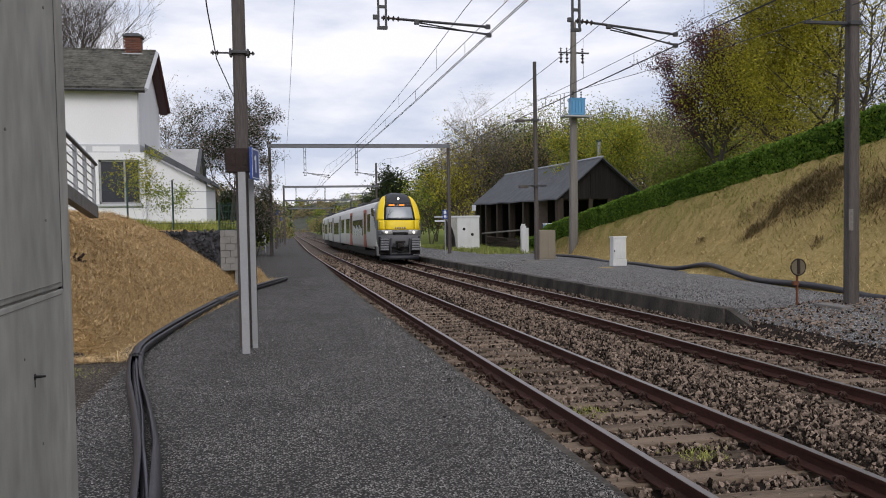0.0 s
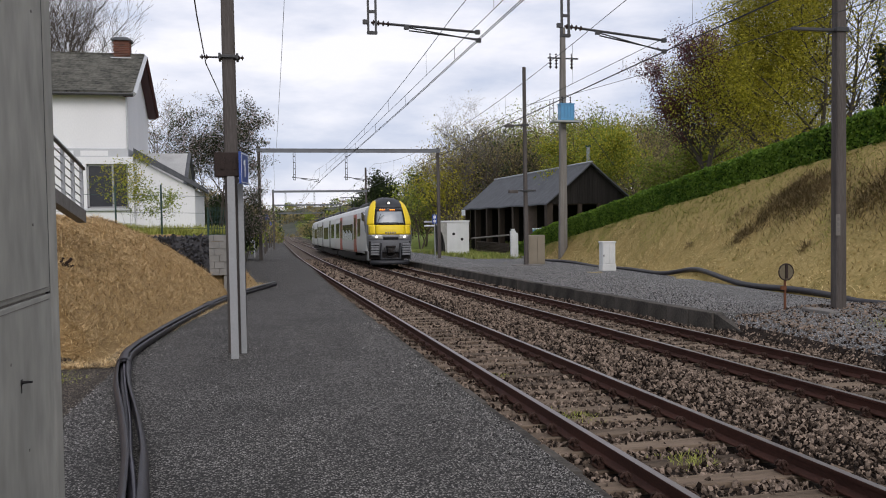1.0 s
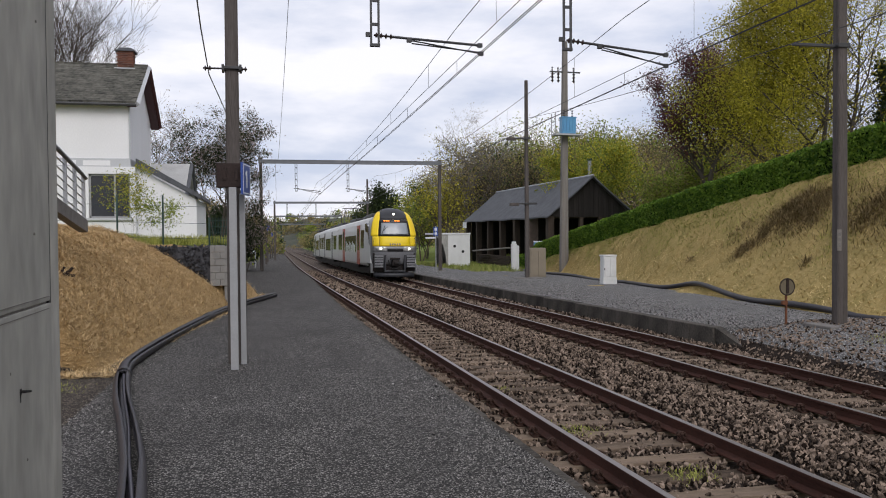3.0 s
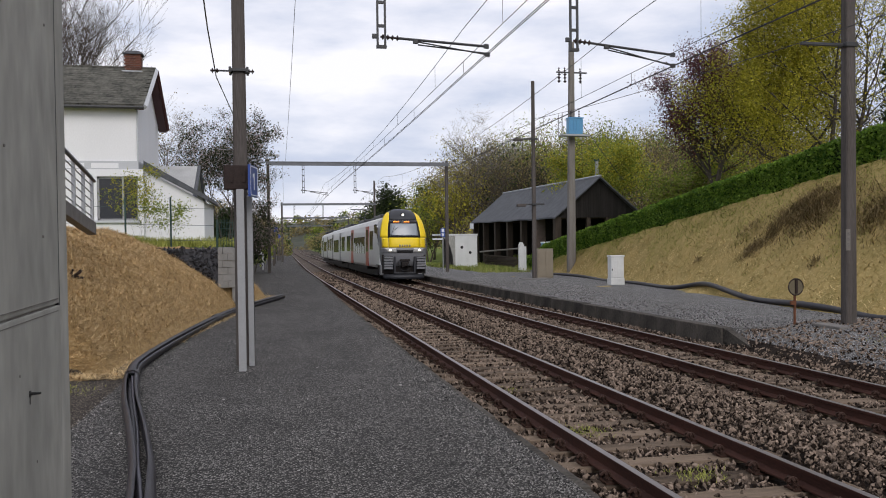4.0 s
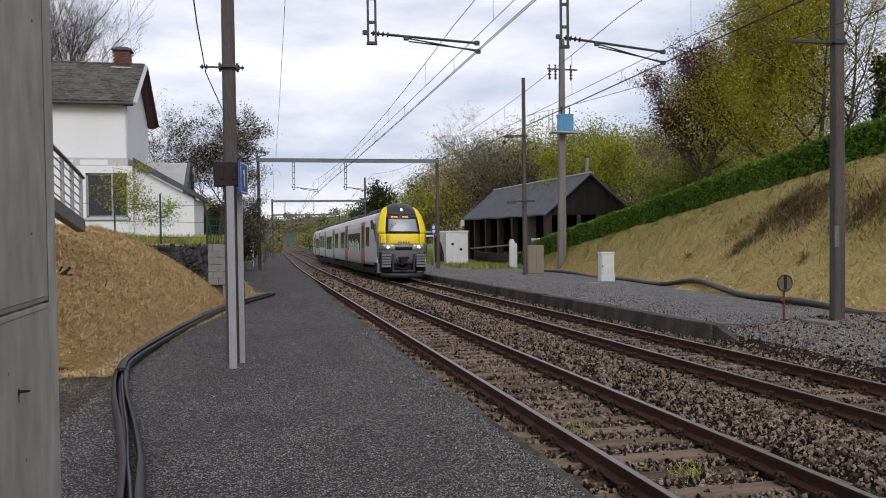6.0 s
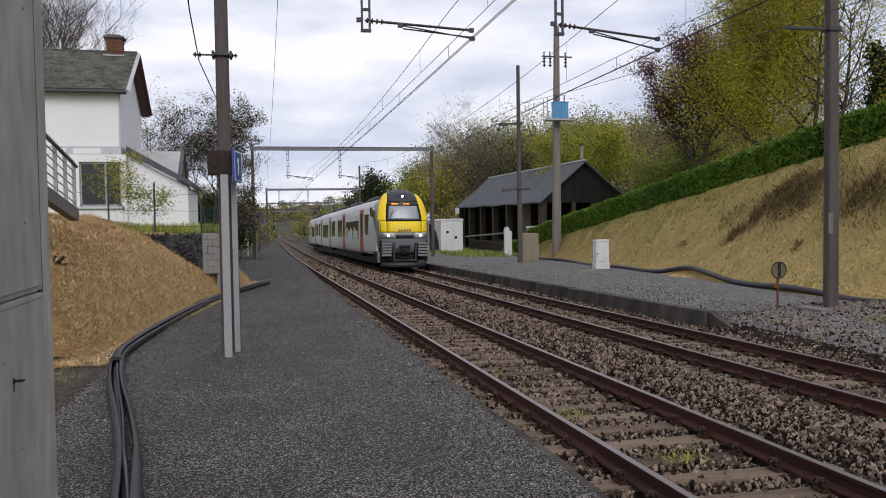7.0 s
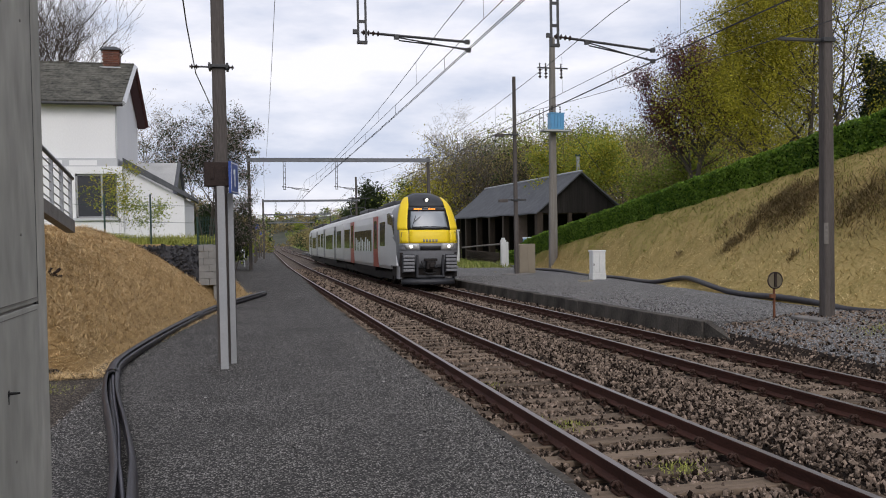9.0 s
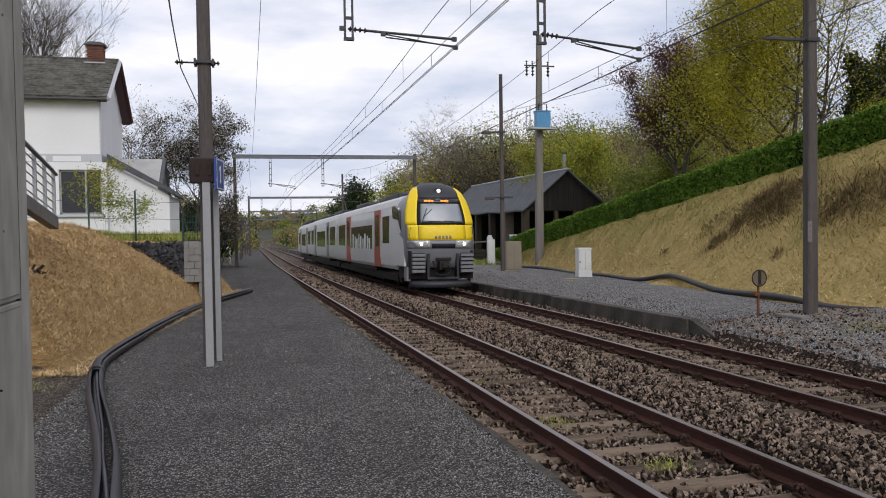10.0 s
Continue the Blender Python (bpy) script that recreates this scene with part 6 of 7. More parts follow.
def quad_mesh(name, q, material):
    k = len(q)
    me = bpy.data.meshes.new(name)
    me.vertices.add(4 * k)
    me.vertices.foreach_set("co", q.reshape(-1).astype(np.float32))
    me.loops.add(4 * k)
    me.loops.foreach_set("vertex_index", np.arange(4 * k, dtype=np.int32))
    me.polygons.add(k)
    me.polygons.foreach_set("loop_start", np.arange(0, 4 * k, 4, dtype=np.int32))
    me.update(calc_edges=True)
    me.materials.append(material)
    return me


def tree_parts(seed, h, radius, top, kids, lift, trunk=0.35, stems=1, taper=0.0):
    w = Wood(seed)
    for s in range(stems):
        a = 6.283 * s / max(stems, 1)
        lean = 0.0 if stems == 1 else 0.28
        w.grow(Vector((0.25 * math.cos(a) * (stems > 1), 0.25 * math.sin(a) * (stems > 1), -0.3)), Vector((lean * math.cos(a), lean * math.sin(a), 1)).normalized(), 10.0, trunk, 0, top, lift, kids)
    w.fit(h, radius, taper)
    return w


def tree(name, x, y, h, radius, label, bark="bark", leaves=(), seed=1, top=3, kids=(9, 6, 5), lift=0.5, stems=1, trunk=0.35, z=None, jitter=0.35, category="tree", taper=0.0, droop=0.0, thin=None, flat=0.4):
    """leaves: rows of (material, how many, leaf size)."""
    w = tree_parts(seed, h, radius, top, kids, lift, trunk, stems, taper)
    t = thing(name, pose(x, y, land(x, y)[0] - 0.1 if z is None else z), label, category)
    me = bpy.data.meshes.new("trunk")
    me.from_pydata([tuple(v) for v in w.v], [], w.f)
    me.materials.append(M[bark])
    ob = new("trunk", me)
    ob.parent = t
    rng_ = np.random.default_rng(seed)
    tips = np.array([tuple(v) for v in w.tips])
    for k, (m, count, size) in enumerate(leaves):
        pick = tips[rng_.integers(0, len(tips), count)] + rng_.normal(scale=jitter, size=(count, 3))
        pick[:, 2] -= droop * rng_.random(count) ** 2
        pick = pick[pick[:, 2] > 0.2]
        if thin:
            across = (pick[:, 0] * thin[0] + pick[:, 1] * thin[1]) / radius
            pick = pick[rng_.random(len(pick)) > thin[2] * np.clip((across + 0.15) / 0.4, 0, 1)]
        cr = new("crown", quad_mesh("crown", quads(pick, size, rng_, flat), M[m]))
        cr.parent = t
    return t


# big trees above the hedge
tree("lime_tree", 30.6, 40.5, 17.5, 7.6, "large spreading tree in fresh yellow-green leaf", leaves=[("leaf_lime", 200000, 0.063)], seed=4, kids=(12, 7, 4), stems=3, trunk=0.14, jitter=0.34, taper=0.8, droop=3.5, thin=(0.8, -0.6, 0.86), flat=0.9)
tree("copper_beech", 30.9, 53.0, 15.0, 4.9, "copper beech with dark purple spring leaves", leaves=[("leaf_purple", 78000, 0.066), ("leaf_green", 2500, 0.06)], seed=9, kids=(16, 8, 4), jitter=0.36, taper=0.1, lift=0.8)
tree("hazel_tree", 30.5, 70.0, 10.5, 5.5, "fresh green rounded tree behind the barn", leaves=[("leaf_lime", 12000, 0.10), ("leaf_green", 16000, 0.10)], seed=12, kids=(10, 6, 5), jitter=0.5)
tree("young_tree", 33.6, 36.2, 5.6, 2.8, "low rounded tree in young yellow-green leaf", leaves=[("leaf_lime", 12000, 0.06), ("leaf_green", 5000, 0.06)], seed=21, kids=(10, 6, 5), jitter=0.3)
tree("conifer", 33.3, 38.4, 9.0, 1.5, "small dark green garden conifer", leaves=[("leaf_dark", 9000, 0.10)], seed=22, kids=(16, 6, 4), lift=0.1, jitter=0.22, taper=0.8)
tree("conifer", 35.2, 38.6, 9.6, 1.6, "tall dark green garden conifer", leaves=[("leaf_dark", 9000, 0.10)], seed=24, kids=(16, 6, 4), lift=0.1, jitter=0.22, taper=0.8)
tree("apple_tree", 34.0, 60.0, 8.5, 5.0, "mid green garden tree", leaves=[("leaf_green", 15000, 0.11), ("leaf_brown", 5000, 0.1)], seed=23, kids=(10, 6, 5), jitter=0.5)
# left side
tree("blossom_tree", -2.4, 49.5, 8.3, 3.6, "tree with dark twigs and fading white blossom", leaves=[("blossom", 12000, 0.045), ("leaf_dark", 11000, 0.06)], seed=31, top=4, kids=(10, 5, 4, 3), stems=4, trunk=0.12, jitter=0.14, taper=0.3)
tree("blossom_tree", -1.3, 57.0, 6.6, 2.9, "smaller tree with dark twigs and white blossom", leaves=[("blossom", 7000, 0.05), ("leaf_dark", 8000, 0.06)], seed=36, top=4, kids=(9, 5, 4, 3), stems=4, trunk=0.1, jitter=0.16, taper=0.3)
tree("bare_tree", -12.6, 52.0, 20.5, 5.4, "tall bare tree behind the house", leaves=[("leaf_brown", 1500, 0.04)], seed=33, top=4, kids=(15, 7, 5, 4), stems=3, trunk=0.12, lift=0.9)
tree("bare_tree", -6.8, 62.0, 12.0, 4.5, "pale bare tree behind the house", bark="bark_pale", leaves=[("leaf_brown", 1500, 0.06)], seed=34, top=4, kids=(10, 5, 4, 4), stems=3, trunk=0.14)
tree("garden_shrub", -4.35, 29.6, 2.9, 0.95, "small garden shrub in yellow-green leaf", leaves=[("leaf_lime", 1300, 0.036), ("leaf_green", 900, 0.036)], seed=41, kids=(6, 4, 3), stems=4, trunk=0.03, jitter=0.08, z=1.5, category="shrub")
tree("garden_shrub", -3.4, 29.4, 2.1, 1.0, "small green garden shrub", leaves=[("leaf_green", 1600, 0.036)], seed=42, kids=(6, 4, 3), stems=4, trunk=0.025, jitter=0.08, z=1.5, category="shrub")
for k, (x, y, h, r, m) in enumerate([(-1.6, 60, 3.6, 1.5, "leaf_dark"), (-1.3, 68, 4.4, 1.6, "leaf_brown"), (-1.2, 76, 3.0, 1.4, "leaf_green"), (-3.0, 56, 4.5, 2.0, "leaf_dark"), (-1.5, 90, 5, 2.2, "leaf_brown"), (-0.8, 110, 6, 2.6, "leaf_brown"), (-0.5, 135, 7, 3, "leaf_green")]):
    tree("trackside_bush", x, y, h, r, "leafy bush beside the platform", leaves=[(m, 2600, 0.13)], seed=50 + k, kids=(7, 5, 3), stems=4, trunk=0.05, jitter=0.3, category="bush", z=G(x, y) + 0.1)
tree("dark_evergreen", 16.2, 112, 10.4, 3.4, "dark evergreen tree beside the line", leaves=[("leaf_dark", 9000, 0.17)], seed=61, kids=(14, 6, 4), jitter=0.45, z=G(14, 104))

# woods behind: several shapes set out many times, joined by kind
rng = np.random.default_rng(8)
protos = []
for s, (tp_, kd) in enumerate([(2, (12, 8)), (2, (13, 7)), (2, (11, 8))]):
    w = tree_parts(70 + s, 1.0, 0.34, tp_, kd, 0.6, 0.16, 1 if s < 2 else 3)
    protos.append((np.array([tuple(v) for v in w.v]), np.array(w.f), np.array([tuple(v) for v in w.tips])))
spots = []
for k in range(118):
    y = rng.uniform(90, 160)
    x = rng.uniform(16, 22) + rng.uniform(0, 1) ** 1.3 * 62 + max(0, (115 - y)) * 0.12
    spots.append((x, y, rng.uniform(11.5, 18) * (0.32 + 0.68 * ease(15, 31, x * 110 / y))))
for k in range(38):
    y = rng.uniform(108, 300)
    spots.append((14.5 + bend(y) + rng.uniform(0, 8), y, rng.uniform(4, 9)))
for k in range(24):
    spots.append((rng.uniform(38, 100), rng.uniform(70, 110), rng.uniform(10, 15)))
for k in range(36):
    y = rng.uniform(120, 300)
    spots.append((bend(y) - rng.uniform(3.5, 30), y, rng.uniform(5, 10)))
vs, fs, off = [], [], 0
leaf_sets = {"leaf_brown": [], "leaf_green": [], "leaf_dark": [], "leaf_lime": []}
for k, (x, y, h) in enumerate(spots):
    pv, pf, pt = protos[k % 3]
    a = rng.uniform(0, 6.28)
    rot = np.array([[math.cos(a), -math.sin(a), 0], [math.sin(a), math.cos(a), 0], [0, 0, 1]])
    sc = np.array([h * rng.uniform(0.85, 1.3)] * 2 + [h])
    base = np.array((x, y, land(x, y)[0] - 0.3 + (0.10 * (y - 92) * min(1, max(0, x - 17) / 12) if x > 16 and y < 180 else 0)))
    vs.append((pv * sc) @ rot.T + base)
    fs.append(pf + off)
    off += len(pv)
    kind = rng.choice(["leaf_brown", "leaf_brown", "leaf_brown", "leaf_brown", "leaf_brown", "leaf_green", "leaf_green", "leaf_lime", "leaf_dark"])
    count = int({"leaf_brown": 1700, "leaf_green": 1700, "leaf_lime": 1500, "leaf_dark": 1700}[kind] * (1.0 if y < 130 else 0.6))
    pts = (pt[rng.integers(0, len(pt), count)] * sc) @ rot.T + base + rng.normal(scale=0.6, size=(count, 3))
    leaf_sets[kind].append((pts, 0.13 if kind == "leaf_brown" else 0.16))
limbs = mesh_ob("woodland", np.concatenate(vs), np.concatenate(fs), M["bark_wood"])
tagged(limbs, "bare and budding trunks and branches of the hillside wood", "woodland", kind="stuff")
for kind, rows in leaf_sets.items():
    q = np.concatenate([quads(p, s, rng, 0.3) for p, s in rows])
    tagged(new("woodland_foliage", quad_mesh("woodland_foliage", q, M[kind])), "young spring foliage of the hillside wood", "foliage", kind="stuff")

tree("bare_tree", 26.0, 100.0, 19.0, 6.5, "tall bare tree standing over the wood", bark="bark_pale", leaves=[("leaf_brown", 2500, 0.07)], seed=81, top=4, kids=(12, 6, 5, 4), stems=2, trunk=0.14)

# distant wooded ridge at the end of the line
verts, faces = [], []
nx = 120
for j, (dist, hh) in enumerate([(420, 0.0), (520, 1.0), (700, 1.9), (1000, 2.2)]):
    for i in range(nx + 1):
        a = -0.9 + 2.0 * i / nx
        x, y = math.sin(a) * dist, math.cos(a) * dist
        crest = 6.3 + 12 * ease(-0.2, 0.35, a) + 10 * ease(0.1, -0.5, a) + 4 * noise.noise((a * 6, j, 0)) + 2.0 * noise.noise((a * 40, j, 4)) + 1.2 * noise.noise((a * 110, j, 8))
        verts.append((x, y, -9 + hh * crest))
for j in range(3):
    for i in range(nx):
        faces.append((j * (nx + 1) + i, j * (nx + 1) + i + 1, (j + 1) * (nx + 1) + i + 1, (j + 1) * (nx + 1) + i))
tagged(mesh_ob("backdrop_hill", verts, faces, M["hill"], True), "distant wooded hill", "hill", kind="structure")


def ball(rng_, k):
    """Points inside a ball, denser towards its skin."""
    d = rng_.normal(size=(k, 3))
    return d / np.linalg.norm(d, axis=1)[:, None] * (rng_.random(k) ** 0.4)[:, None]


rng = np.random.default_rng(31)
far = {"leaf_brown": [], "leaf_dark": [], "leaf_green": []}
for k in range(1300):
    v = Vector(verts[rng.integers(0, 3 * (nx + 1))]).lerp(Vector(verts[rng.integers(0, 2 * (nx + 1))]), 0.0)
    c = np.array((v.x + rng.normal(scale=6), v.y + rng.normal(scale=12), v.z + rng.uniform(0, 4)))
    if not -0.35 < math.atan2(c[0], c[1]) < 0.45:
        continue
    far[rng.choice(["leaf_brown", "leaf_brown", "leaf_dark", "leaf_green"])].append(c + ball(rng, 110) * np.array((4.6, 4.6, 3.6)))
split = {k: len(v) for k, v in far.items()}
for k in range(520):
    y = rng.uniform(170, 560)
    x = bend(y) + rng.choice([-1, 1]) * (7 + 70 * rng.random() ** 1.5) + 7
    c = np.array((x, y, land(x, y)[0] + rng.uniform(1.5, 5.5)))
    far[rng.choice(["leaf_brown", "leaf_brown", "leaf_green", "leaf_dark"])].append(c + ball(rng, 190) * np.array((3.4, 3.4, 3.6)))
for kind, rows in far.items():
    tagged(new("far_woods", quad_mesh("far_woods", np.concatenate([quads(np.concatenate(rows[:split[kind]]), 0.75, rng, 0.3), quads(np.concatenate(rows[split[kind]:]), 0.34, rng, 0.3)]), M[kind])), "far spring woods on the hillside", "woodland", kind="stuff")

# clipped hedge on the bank
rng = np.random.default_rng(15)
HX0, HX1, HTOP = 20.0, 21.1, 1.22
bm = bmesh.new()
rows_ = []
for y in np.arange(6, 64.1, 1.0):
    zf = land(20.3, y)[0] - 0.1
    rows_.append([bm.verts.new((x + 0.06 * noise.noise((y, x, 0)), y, zf + h + 0.04 * noise.noise((y * 0.8, x * 3, h)))) for x, h in ((HX0 + 0.1, 0), (HX0 + 0.06, 0.6), (HX0 + 0.12, HTOP - 0.1), (HX1 - 0.1, HTOP - 0.1), (HX1, 0))])
for a, b in zip(rows_, rows_[1:]):
    for k in range(4):
        bm.faces.new((a[k], a[k + 1], b[k + 1], b[k]))
hedge = thing("clipped_hedge", Matrix.Identity(4), "long clipped dark green hedge along the top of the bank", "hedge")
# solid filler whose near-black colour stands for shade inside the hedge
part("core", bm, M["hedge_core_shade"], hedge, "hedge core coloured near black for the shade between leaves")
k = 70000
y = rng.uniform(8, 64, k)
face = rng.random(k) < 0.66
zf = np.array([land(20.3, v)[0] - 0.1 for v in y])
hh = np.where(face, rng.uniform(0.0, HTOP, k), HTOP + rng.normal(scale=0.03, size=k))
xx = np.where(face, HX0 + rng.normal(scale=0.065, size=k), rng.uniform(HX0, HX1, k))
wave = 0.05 * np.sin(y * 1.3) + 0.04 * np.sin(y * 3.7 + 1)
ob = new("foliage", quad_mesh("foliage", quads(np.stack([xx + wave, y, zf + hh + wave * 0.8], 1), 0.07, rng, 0.2), M["hedge_leaf"]))
ob.parent = hedge
tagged(ob, "small dark green leaves", kind="stuff")


# straw and grass strands
def strands(name, spots, length, width, material, label, category, lie, rng):
    """Thin lying or standing blades at n x 3 spots. lie: 0 upright, 1 flat."""
    k = len(spots)
    a = rng.uniform(0, 6.283, k)
    e = np.clip(rng.normal(1 - lie, 0.25, k), 0.02, 1.0) * 1.4
    d = np.stack([np.cos(a) * np.cos(e), np.sin(a) * np.cos(e), np.sin(e)], 1)
    side = np.stack([-np.sin(a), np.cos(a), np.zeros(k)], 1)
    ln = (length * rng.uniform(0.5, 1.4, k))[:, None]
    w = (width * rng.uniform(0.6, 1.3, k))[:, None]
    p = np.asarray(spots)
    q = np.stack([p - side * w, p + side * w, p + d * ln + side * w * 0.4, p + d * ln - side * w * 0.4], 1)
    return tagged(new(name, quad_mesh(name, q, material)), label, category, kind="stuff")


rng = np.random.default_rng(20)
k = 230000
u, y = rng.uniform(-6.5, 0.3, k), 13.2 + 20 * rng.random(k) ** 1.3
pts = []
for a, b in zip(u, y):
    d = line_at(FOOT_LEFT, b) - a
    if d > -0.35 and (b < 27.7 or a > -1.1):
        if d < 0.1 and rng.random() < 0.6:
            continue
        pts.append((a, b, max(land(a, b)[0], G(a, b) + platform_left(b)) + relief(a, b) + rng.uniform(0.0, 0.03)))
strands("straw_mulch", np.array(pts), 0.12, 0.0052, M["straw_strand"], "loose golden straw covering the bank", "straw", 0.92, rng)
k = 125000
y = 12 + 47 * rng.random(k) ** 1.25
s = rng.random(k)
pts, greens = [], []
for b, t in zip(y, s):
    foot = line_at(RIGHT_FOOT, b)
    a = foot - 0.3 + t * (20.2 - foot)
    spot = (a, b, land(a, b)[0] + relief(a, b) - 0.01)
    lush = 0.5 * noise.noise((a * 0.55, b * 0.4, 11)) + 0.9 * (t - 0.66) + 0.25 * noise.noise((a * 2.2, b * 1.6, 2))
    (greens if lush > -0.04 + 0.25 * (rng.random() - 0.5) else pts).append(spot)
strands("dry_grass", np.array(pts), 0.10, 0.0105, M["dry_strand"], "mown dry yellow grass on the bank", "grass", 0.87, rng)
strands("green_grass", np.array(greens), 0.10, 0.0105, M["green_strand"], "greener grass between the dry swathes of the bank", "grass", 0.78, rng)
# tufts of green weeds by the track and at the bank's foot
spots = []
for cx_, cy_, r, n_ in ((3.55, 9.0, 0.16, 260), (3.95, 7.0, 0.14, 200), (3.5, 11.9, 0.12, 120), (11.2, 12.6, 0.28, 400), (12.9, 12.4, 0.5, 900), (11.9, 11.2, 0.3, 350), (-2.9, 12.2, 0.25, 200), (-1.9, 17.9, 0.2, 150), (16.4, 33.4, 0.3, 250), (2.4, 27, 0.3, 120)):
    for k in range(n_):
        a, b = rng.normal(cx_, r), rng.normal(cy_, r)
        z = land(a, b)[0] if a > 9 or a < -2 else G(a, b) - 0.2
        spots.append((a, b, z))
strands("weeds", np.array(spots), 0.045, 0.005, M["green_strand"], "tufts of green weeds among the stones", "weeds", 0.5, rng)
spots = [(rng.normal(13.2, 0.45), rng.normal(12.3, 0.5)) for k in range(1500)]
strands("grass_patch", np.array([(a, b, land(a, b)[0]) for a, b in spots]), 0.13, 0.008, M["blade"], "patch of green grass at the bank foot", "grass", 0.45, rng)
k = 16000
u, y = rng.uniform(14.5, 30, k), rng.uniform(55, 84, k)
strands("meadow_grass", np.array([(a, b, land(a, b)[0]) for a, b in zip(u, y)]), 0.3, 0.03, M["blade"], "green meadow grass near the barn", "grass", 0.3, rng)
k = 5000
u, y = rng.uniform(-5.2, -1.25, k), rng.uniform(27.9, 33.5, k)
strands("garden_grass", np.array([(a, b, land(a, b)[0]) for a, b in zip(u, y)]), 0.30, 0.012, M["green_strand"], "overgrown garden grass on the terrace", "grass", 0.3, rng)
# patches of dead bramble on the bank
pts = []
for cx_, cy_, rx, ry, n_ in ((18.35, 26.4, 0.34, 0.55, 2000), (18.2, 25.1, 0.36, 0.5, 1900), (18.85, 25.8, 0.3, 0.5, 1500), (18.6, 24.2, 0.36, 0.5, 1700), (17.95, 23.9, 0.3, 0.4, 700), (17.5, 27.3, 0.16, 0.3, 800), (17.8, 26.6, 0.2, 0.3, 500), (17.6, 20.9, 0.42, 0.6, 2300), (18.1, 19.2, 0.5, 0.9, 2300), (16.42, 22.25, 0.07, 0.14, 160), (17.7, 31.5, 0.08, 0.2, 120), (18.3, 28.6, 0.3, 0.6, 450), (18.1, 22.6, 0.55, 1.5, 1500), (17.2, 19.2, 0.5, 0.8, 900)):
    for k in range(n_):
        a, b = rng.normal(cx_, rx), rng.normal(cy_, ry)
        heap = 0.22 * math.exp(-(((a - cx_) / rx) ** 2 + ((b - cy_) / ry) ** 2) / 2)
        pts.append((a, b, land(a, b)[0] + relief(a, b) - 0.03 + heap * rng.random()))
strands("dead_bramble", np.array(pts), 0.2, 0.010, mat("dead_bramble", (0.085, 0.062, 0.030), (0.33, 0.25, 0.125), 0.95, island=0.9, scale=2, fine=12, bump=0, spec=0.1), "brown dead bramble patches on the bank", "bramble", 0.68, rng)
# a torn root beside the wall at the top of the straw
root = thing("tree_root", pose(-3.72, 16.9, land(-3.72, 16.9)[0]), "dark torn root sticking out of the straw bank", "root")
part("root_wood", tubes([[(0, 0, -0.1), (0.04, 0, 0.05), (0.10, -0.04, 0.08), (0.15, -0.03, 0.14)], [(0.03, 0, 0.03), (0.08, 0.05, -0.01), (0.16, 0.04, -0.02)], [(0, 0, 0), (-0.05, 0.02, 0.08), (-0.01, 0.02, 0.15)]], 0.03, 6), M["rust_box"], root)

# ---- black pipes along both banks ----
LEFT_PIPE = [(0.45, 31.9), (0.23, 31.1), (-0.66, 27.8), (-1.25, 24.9), (-1.72, 20.8), (-2.04, 16.9), (-2.16, 14.3), (-2.05, 12.9), (-1.79, 11.1), (-1.41, 9.1), (-1.16, 7.7), (-1.05, 6.95), (-0.88, 5.6), (-0.65, 3.5)]
RIGHT_PIPE = [(19.7, 66, 0.1), (18.6, 57, 0.1), (17.6, 52, 0.05), (17.9, 46.5, 0.12), (17.2, 40.5, 0.05), (16.9, 36.2, 0.05), (16.3, 31.3, 0.15), (16.3, 28.5, 0.35), (15.1, 23.6, 0.15), (14.75, 20.6, 0.1), (14.45, 18.3, 0.05), (14.3, 16.5, 0.05), (14.2, 13, 0.05), (14, 9, 0.05)]


def smooth_path(pts, n_=8):
    pts = [Vector(p) for p in pts]
    out = []
    for i in range(len(pts) - 1):
        p0, p1, p2, p3 = pts[max(i - 1, 0)], pts[i], pts[i + 1], pts[min(i + 2, len(pts) - 1)]
        for k in range(n_):
            t = k / n_
            out.append(0.5 * ((2 * p1) + (p2 - p0) * t + (2 * p0 - 5 * p1 + 4 * p2 - p3) * t * t + (3 * p1 - p0 - 3 * p2 + p3) * t ** 3))
    return out + [pts[-1]]


def ribbed(path, r, wave=0.06):
    bm = bmesh.new()
    tube(bm, path, [r * (1 + wave * (k % 2)) for k in range(len(path))], 12)
    return bm


pipe = thing("black_pipe", Matrix.Identity(4), "split black corrugated pipes lying along the platform edge", "pipe")
path = smooth_path([(x, y, max(G(x, y) + platform_left(y), (land(x, y)[0] + relief(x, y)) if y > 13.5 else -9) + 0.085) for x, y in LEFT_PIPE], 14)


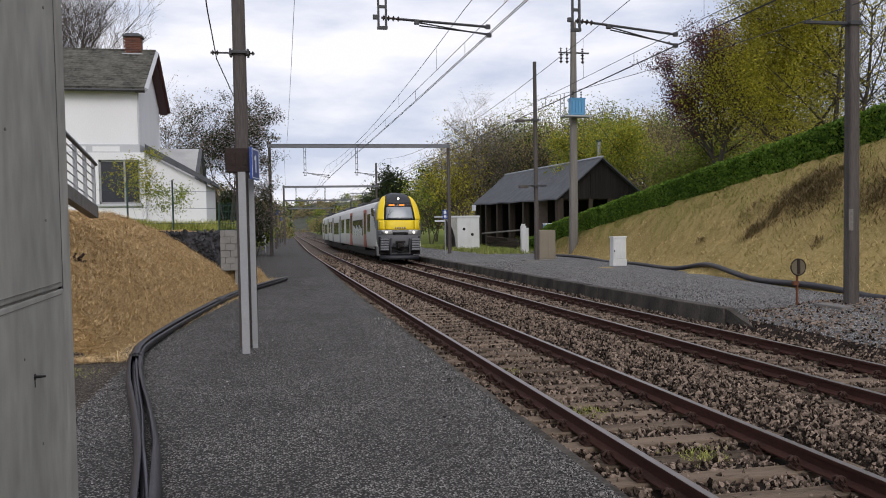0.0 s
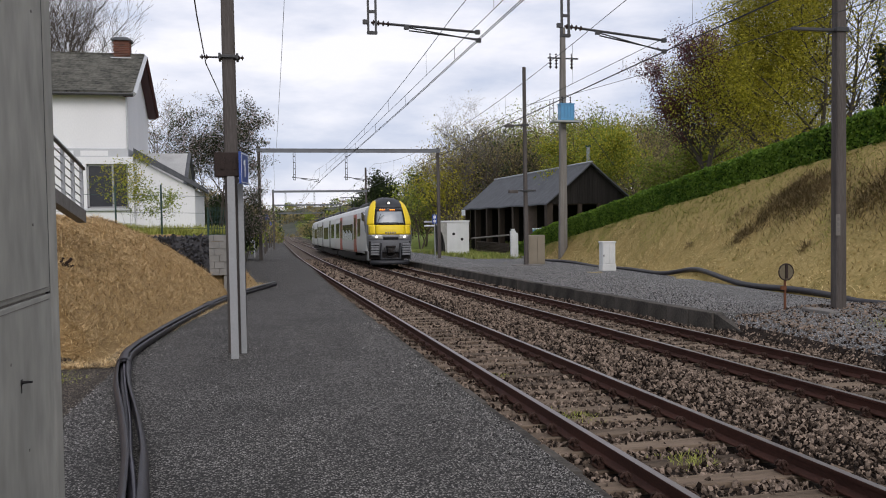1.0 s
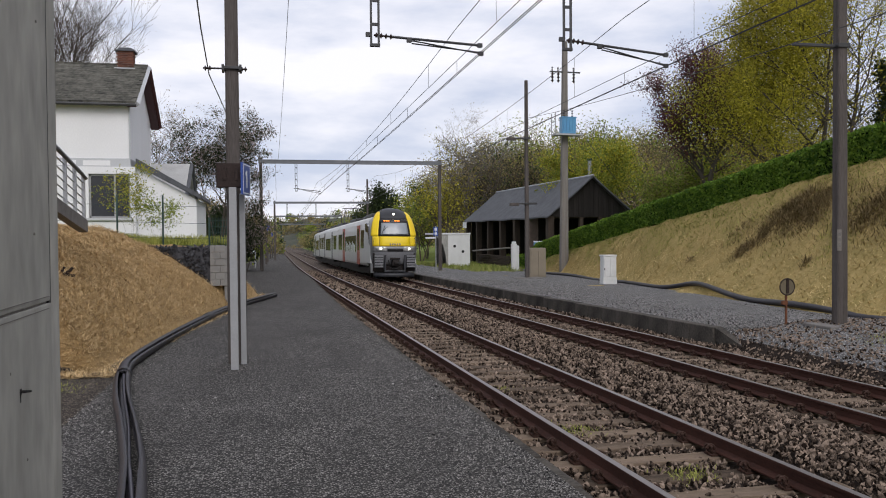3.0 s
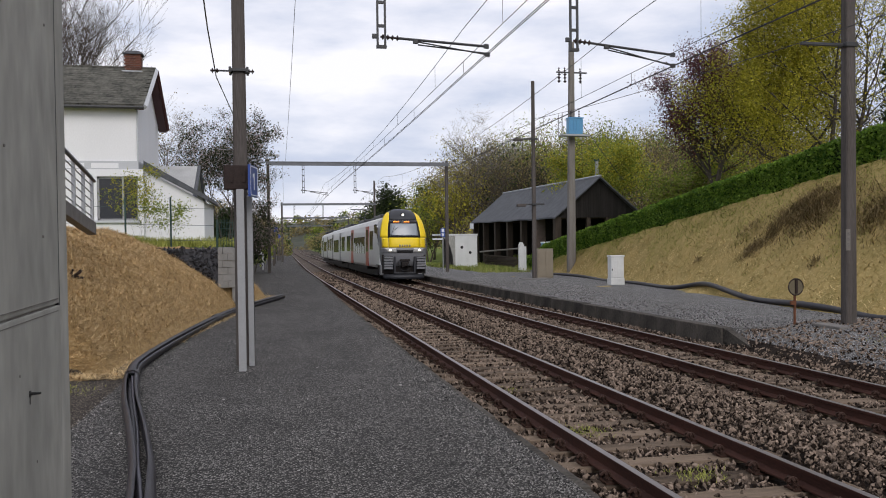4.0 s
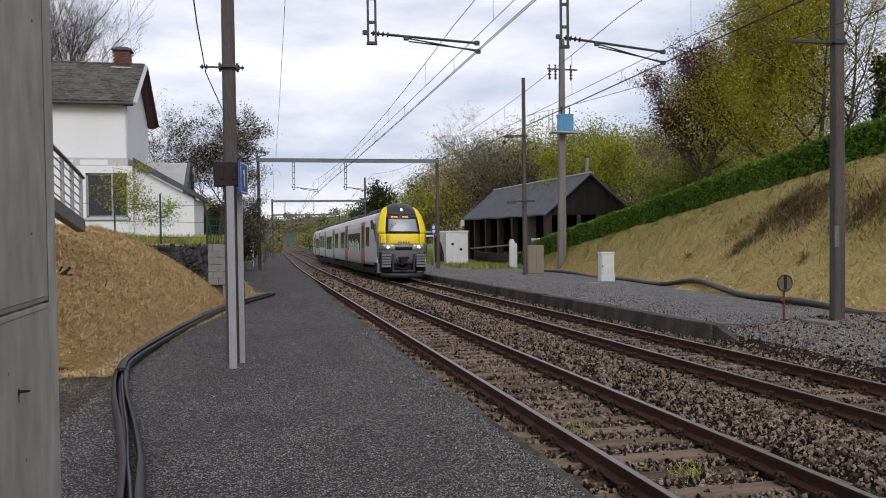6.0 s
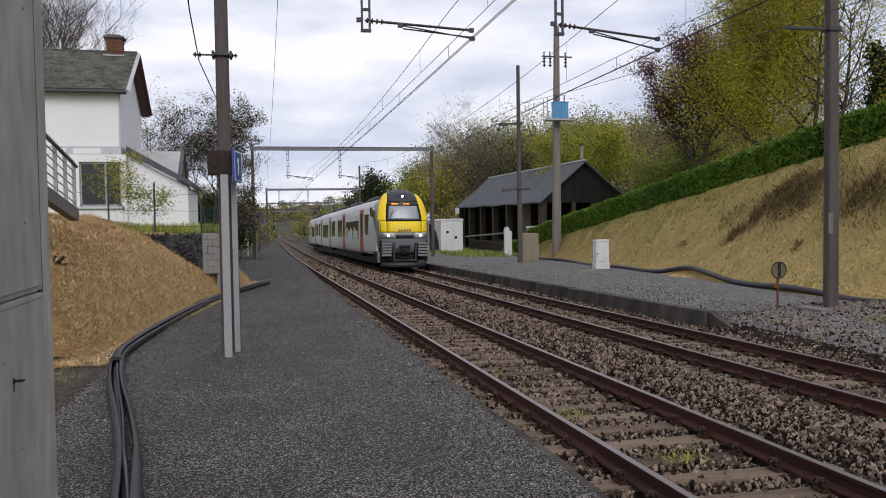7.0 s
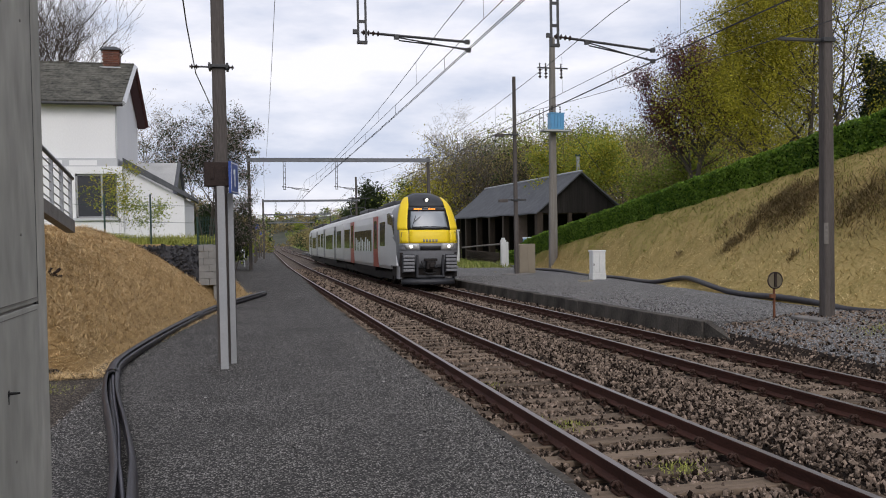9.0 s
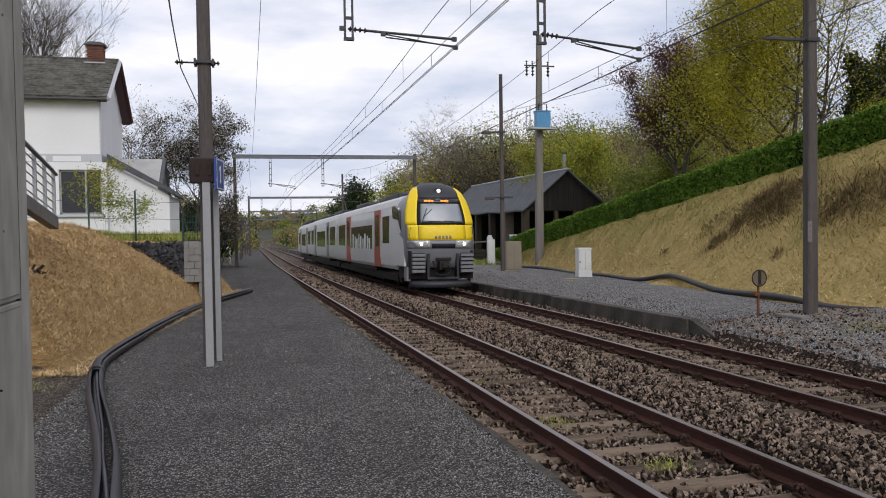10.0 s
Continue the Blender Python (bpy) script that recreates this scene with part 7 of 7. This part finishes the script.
def split_pipe(pts, r, slit, lean, n_=18):
    """A thick-walled pipe slit along its top: slit and lean give its half angle and turn along the way."""
    bm = bmesh.new()
    rings = []
    for i, p in enumerate(pts):
        way = (pts[min(i + 1, len(pts) - 1)] - pts[max(i - 1, 0)]).normalized()
        side = way.cross(Vector((0, 0, 1))).normalized()
        up = side.cross(way)
        half, mid = slit(i), math.pi / 2 + lean(i)
        angles = [mid + half + (2 * math.pi - 2 * half) * k / n_ for k in range(n_ + 1)]
        squeeze = 1 + 0.012 * (i % 2)
        outer = [bm.verts.new(p + squeeze * r * (math.cos(a) * side + math.sin(a) * up)) for a in angles]
        inner = [bm.verts.new(p + 0.86 * r * (math.cos(a) * side + math.sin(a) * up)) for a in reversed(angles)]
        rings.append(outer + inner)
    m_ = len(rings[0])
    for a, b in zip(rings, rings[1:]):
        for k in range(m_):
            bm.faces.new((a[k], a[(k + 1) % m_], b[(k + 1) % m_], b[k]))
    return bm


joint = min(range(len(path)), key=lambda k: abs(path[k].y - 12.9))
far_run, near_run = path[:joint + 3], path[joint - 2:]
part("pipe_run", split_pipe([p + Vector((0, 0, 0.01)) for p in far_run], 0.098, lambda k: 0.10 + 0.10 * math.sin(k * 0.07) ** 2, lambda k: 0.9 + 0.2 * math.sin(k * 0.05)), M["pipe"], pipe, "black plastic pipe with a narrow slit", True)
part("pipe_run", split_pipe(near_run, 0.112, lambda k: 0.46 + 0.10 * math.sin(k * 0.06), lambda k: -0.05 + 0.12 * math.sin(k * 0.05)), M["pipe"], pipe, "black plastic pipe with a wide open slit", True)
part("inner_sheath", ribbed([p + Vector((0.035 * math.sin(k * 0.10), 0, 0.01 + 0.035 * math.sin(k * 0.12 + 1))) for k, p in enumerate(near_run)], 0.02, 0.0), M["pipe_cut"], pipe, "grey inner sheath showing through the slit", True)
part("inner_sheath", ribbed([p + Vector((-0.03 + 0.03 * math.sin(k * 0.11), 0, -0.02)) for k, p in enumerate(near_run)], 0.035, 0.0), M["pipe"], pipe, "black cable inside the pipe", True)
for k in (joint, joint - 50):
    a, b = path[k - 1], path[k + 1]
    part("collar", tube(bmesh.new(), [a + Vector((0, 0, 0.01)), b + Vector((0, 0, 0.01))], 0.118, 16, False), M["pipe"], pipe, "pipe collar", True)
bank_pipe = thing("bank_pipe", Matrix.Identity(4), "black pipe lying at the foot of the grassy bank", "pipe")
path = smooth_path([(x, y, land(x, y)[0] + 0.09 + h * 0.4) for x, y, h in RIGHT_PIPE], 10)
part("pipe_run", ribbed([p + Vector((0.05 * math.sin(k * 0.4), 0, -0.02 + 0.02 * math.sin(k * 0.27))) for k, p in enumerate(path)], 0.09, 0.03), M["pipe"], bank_pipe, "black plastic pipe", True)


def motions():
    walk(train, [(t, pose(TRACKS[1], y, G(TRACKS[1], y), -math.degrees(GRADE), math.degrees(CROSS), 0)) for t, y in TRAIN_ROWS])


motions()
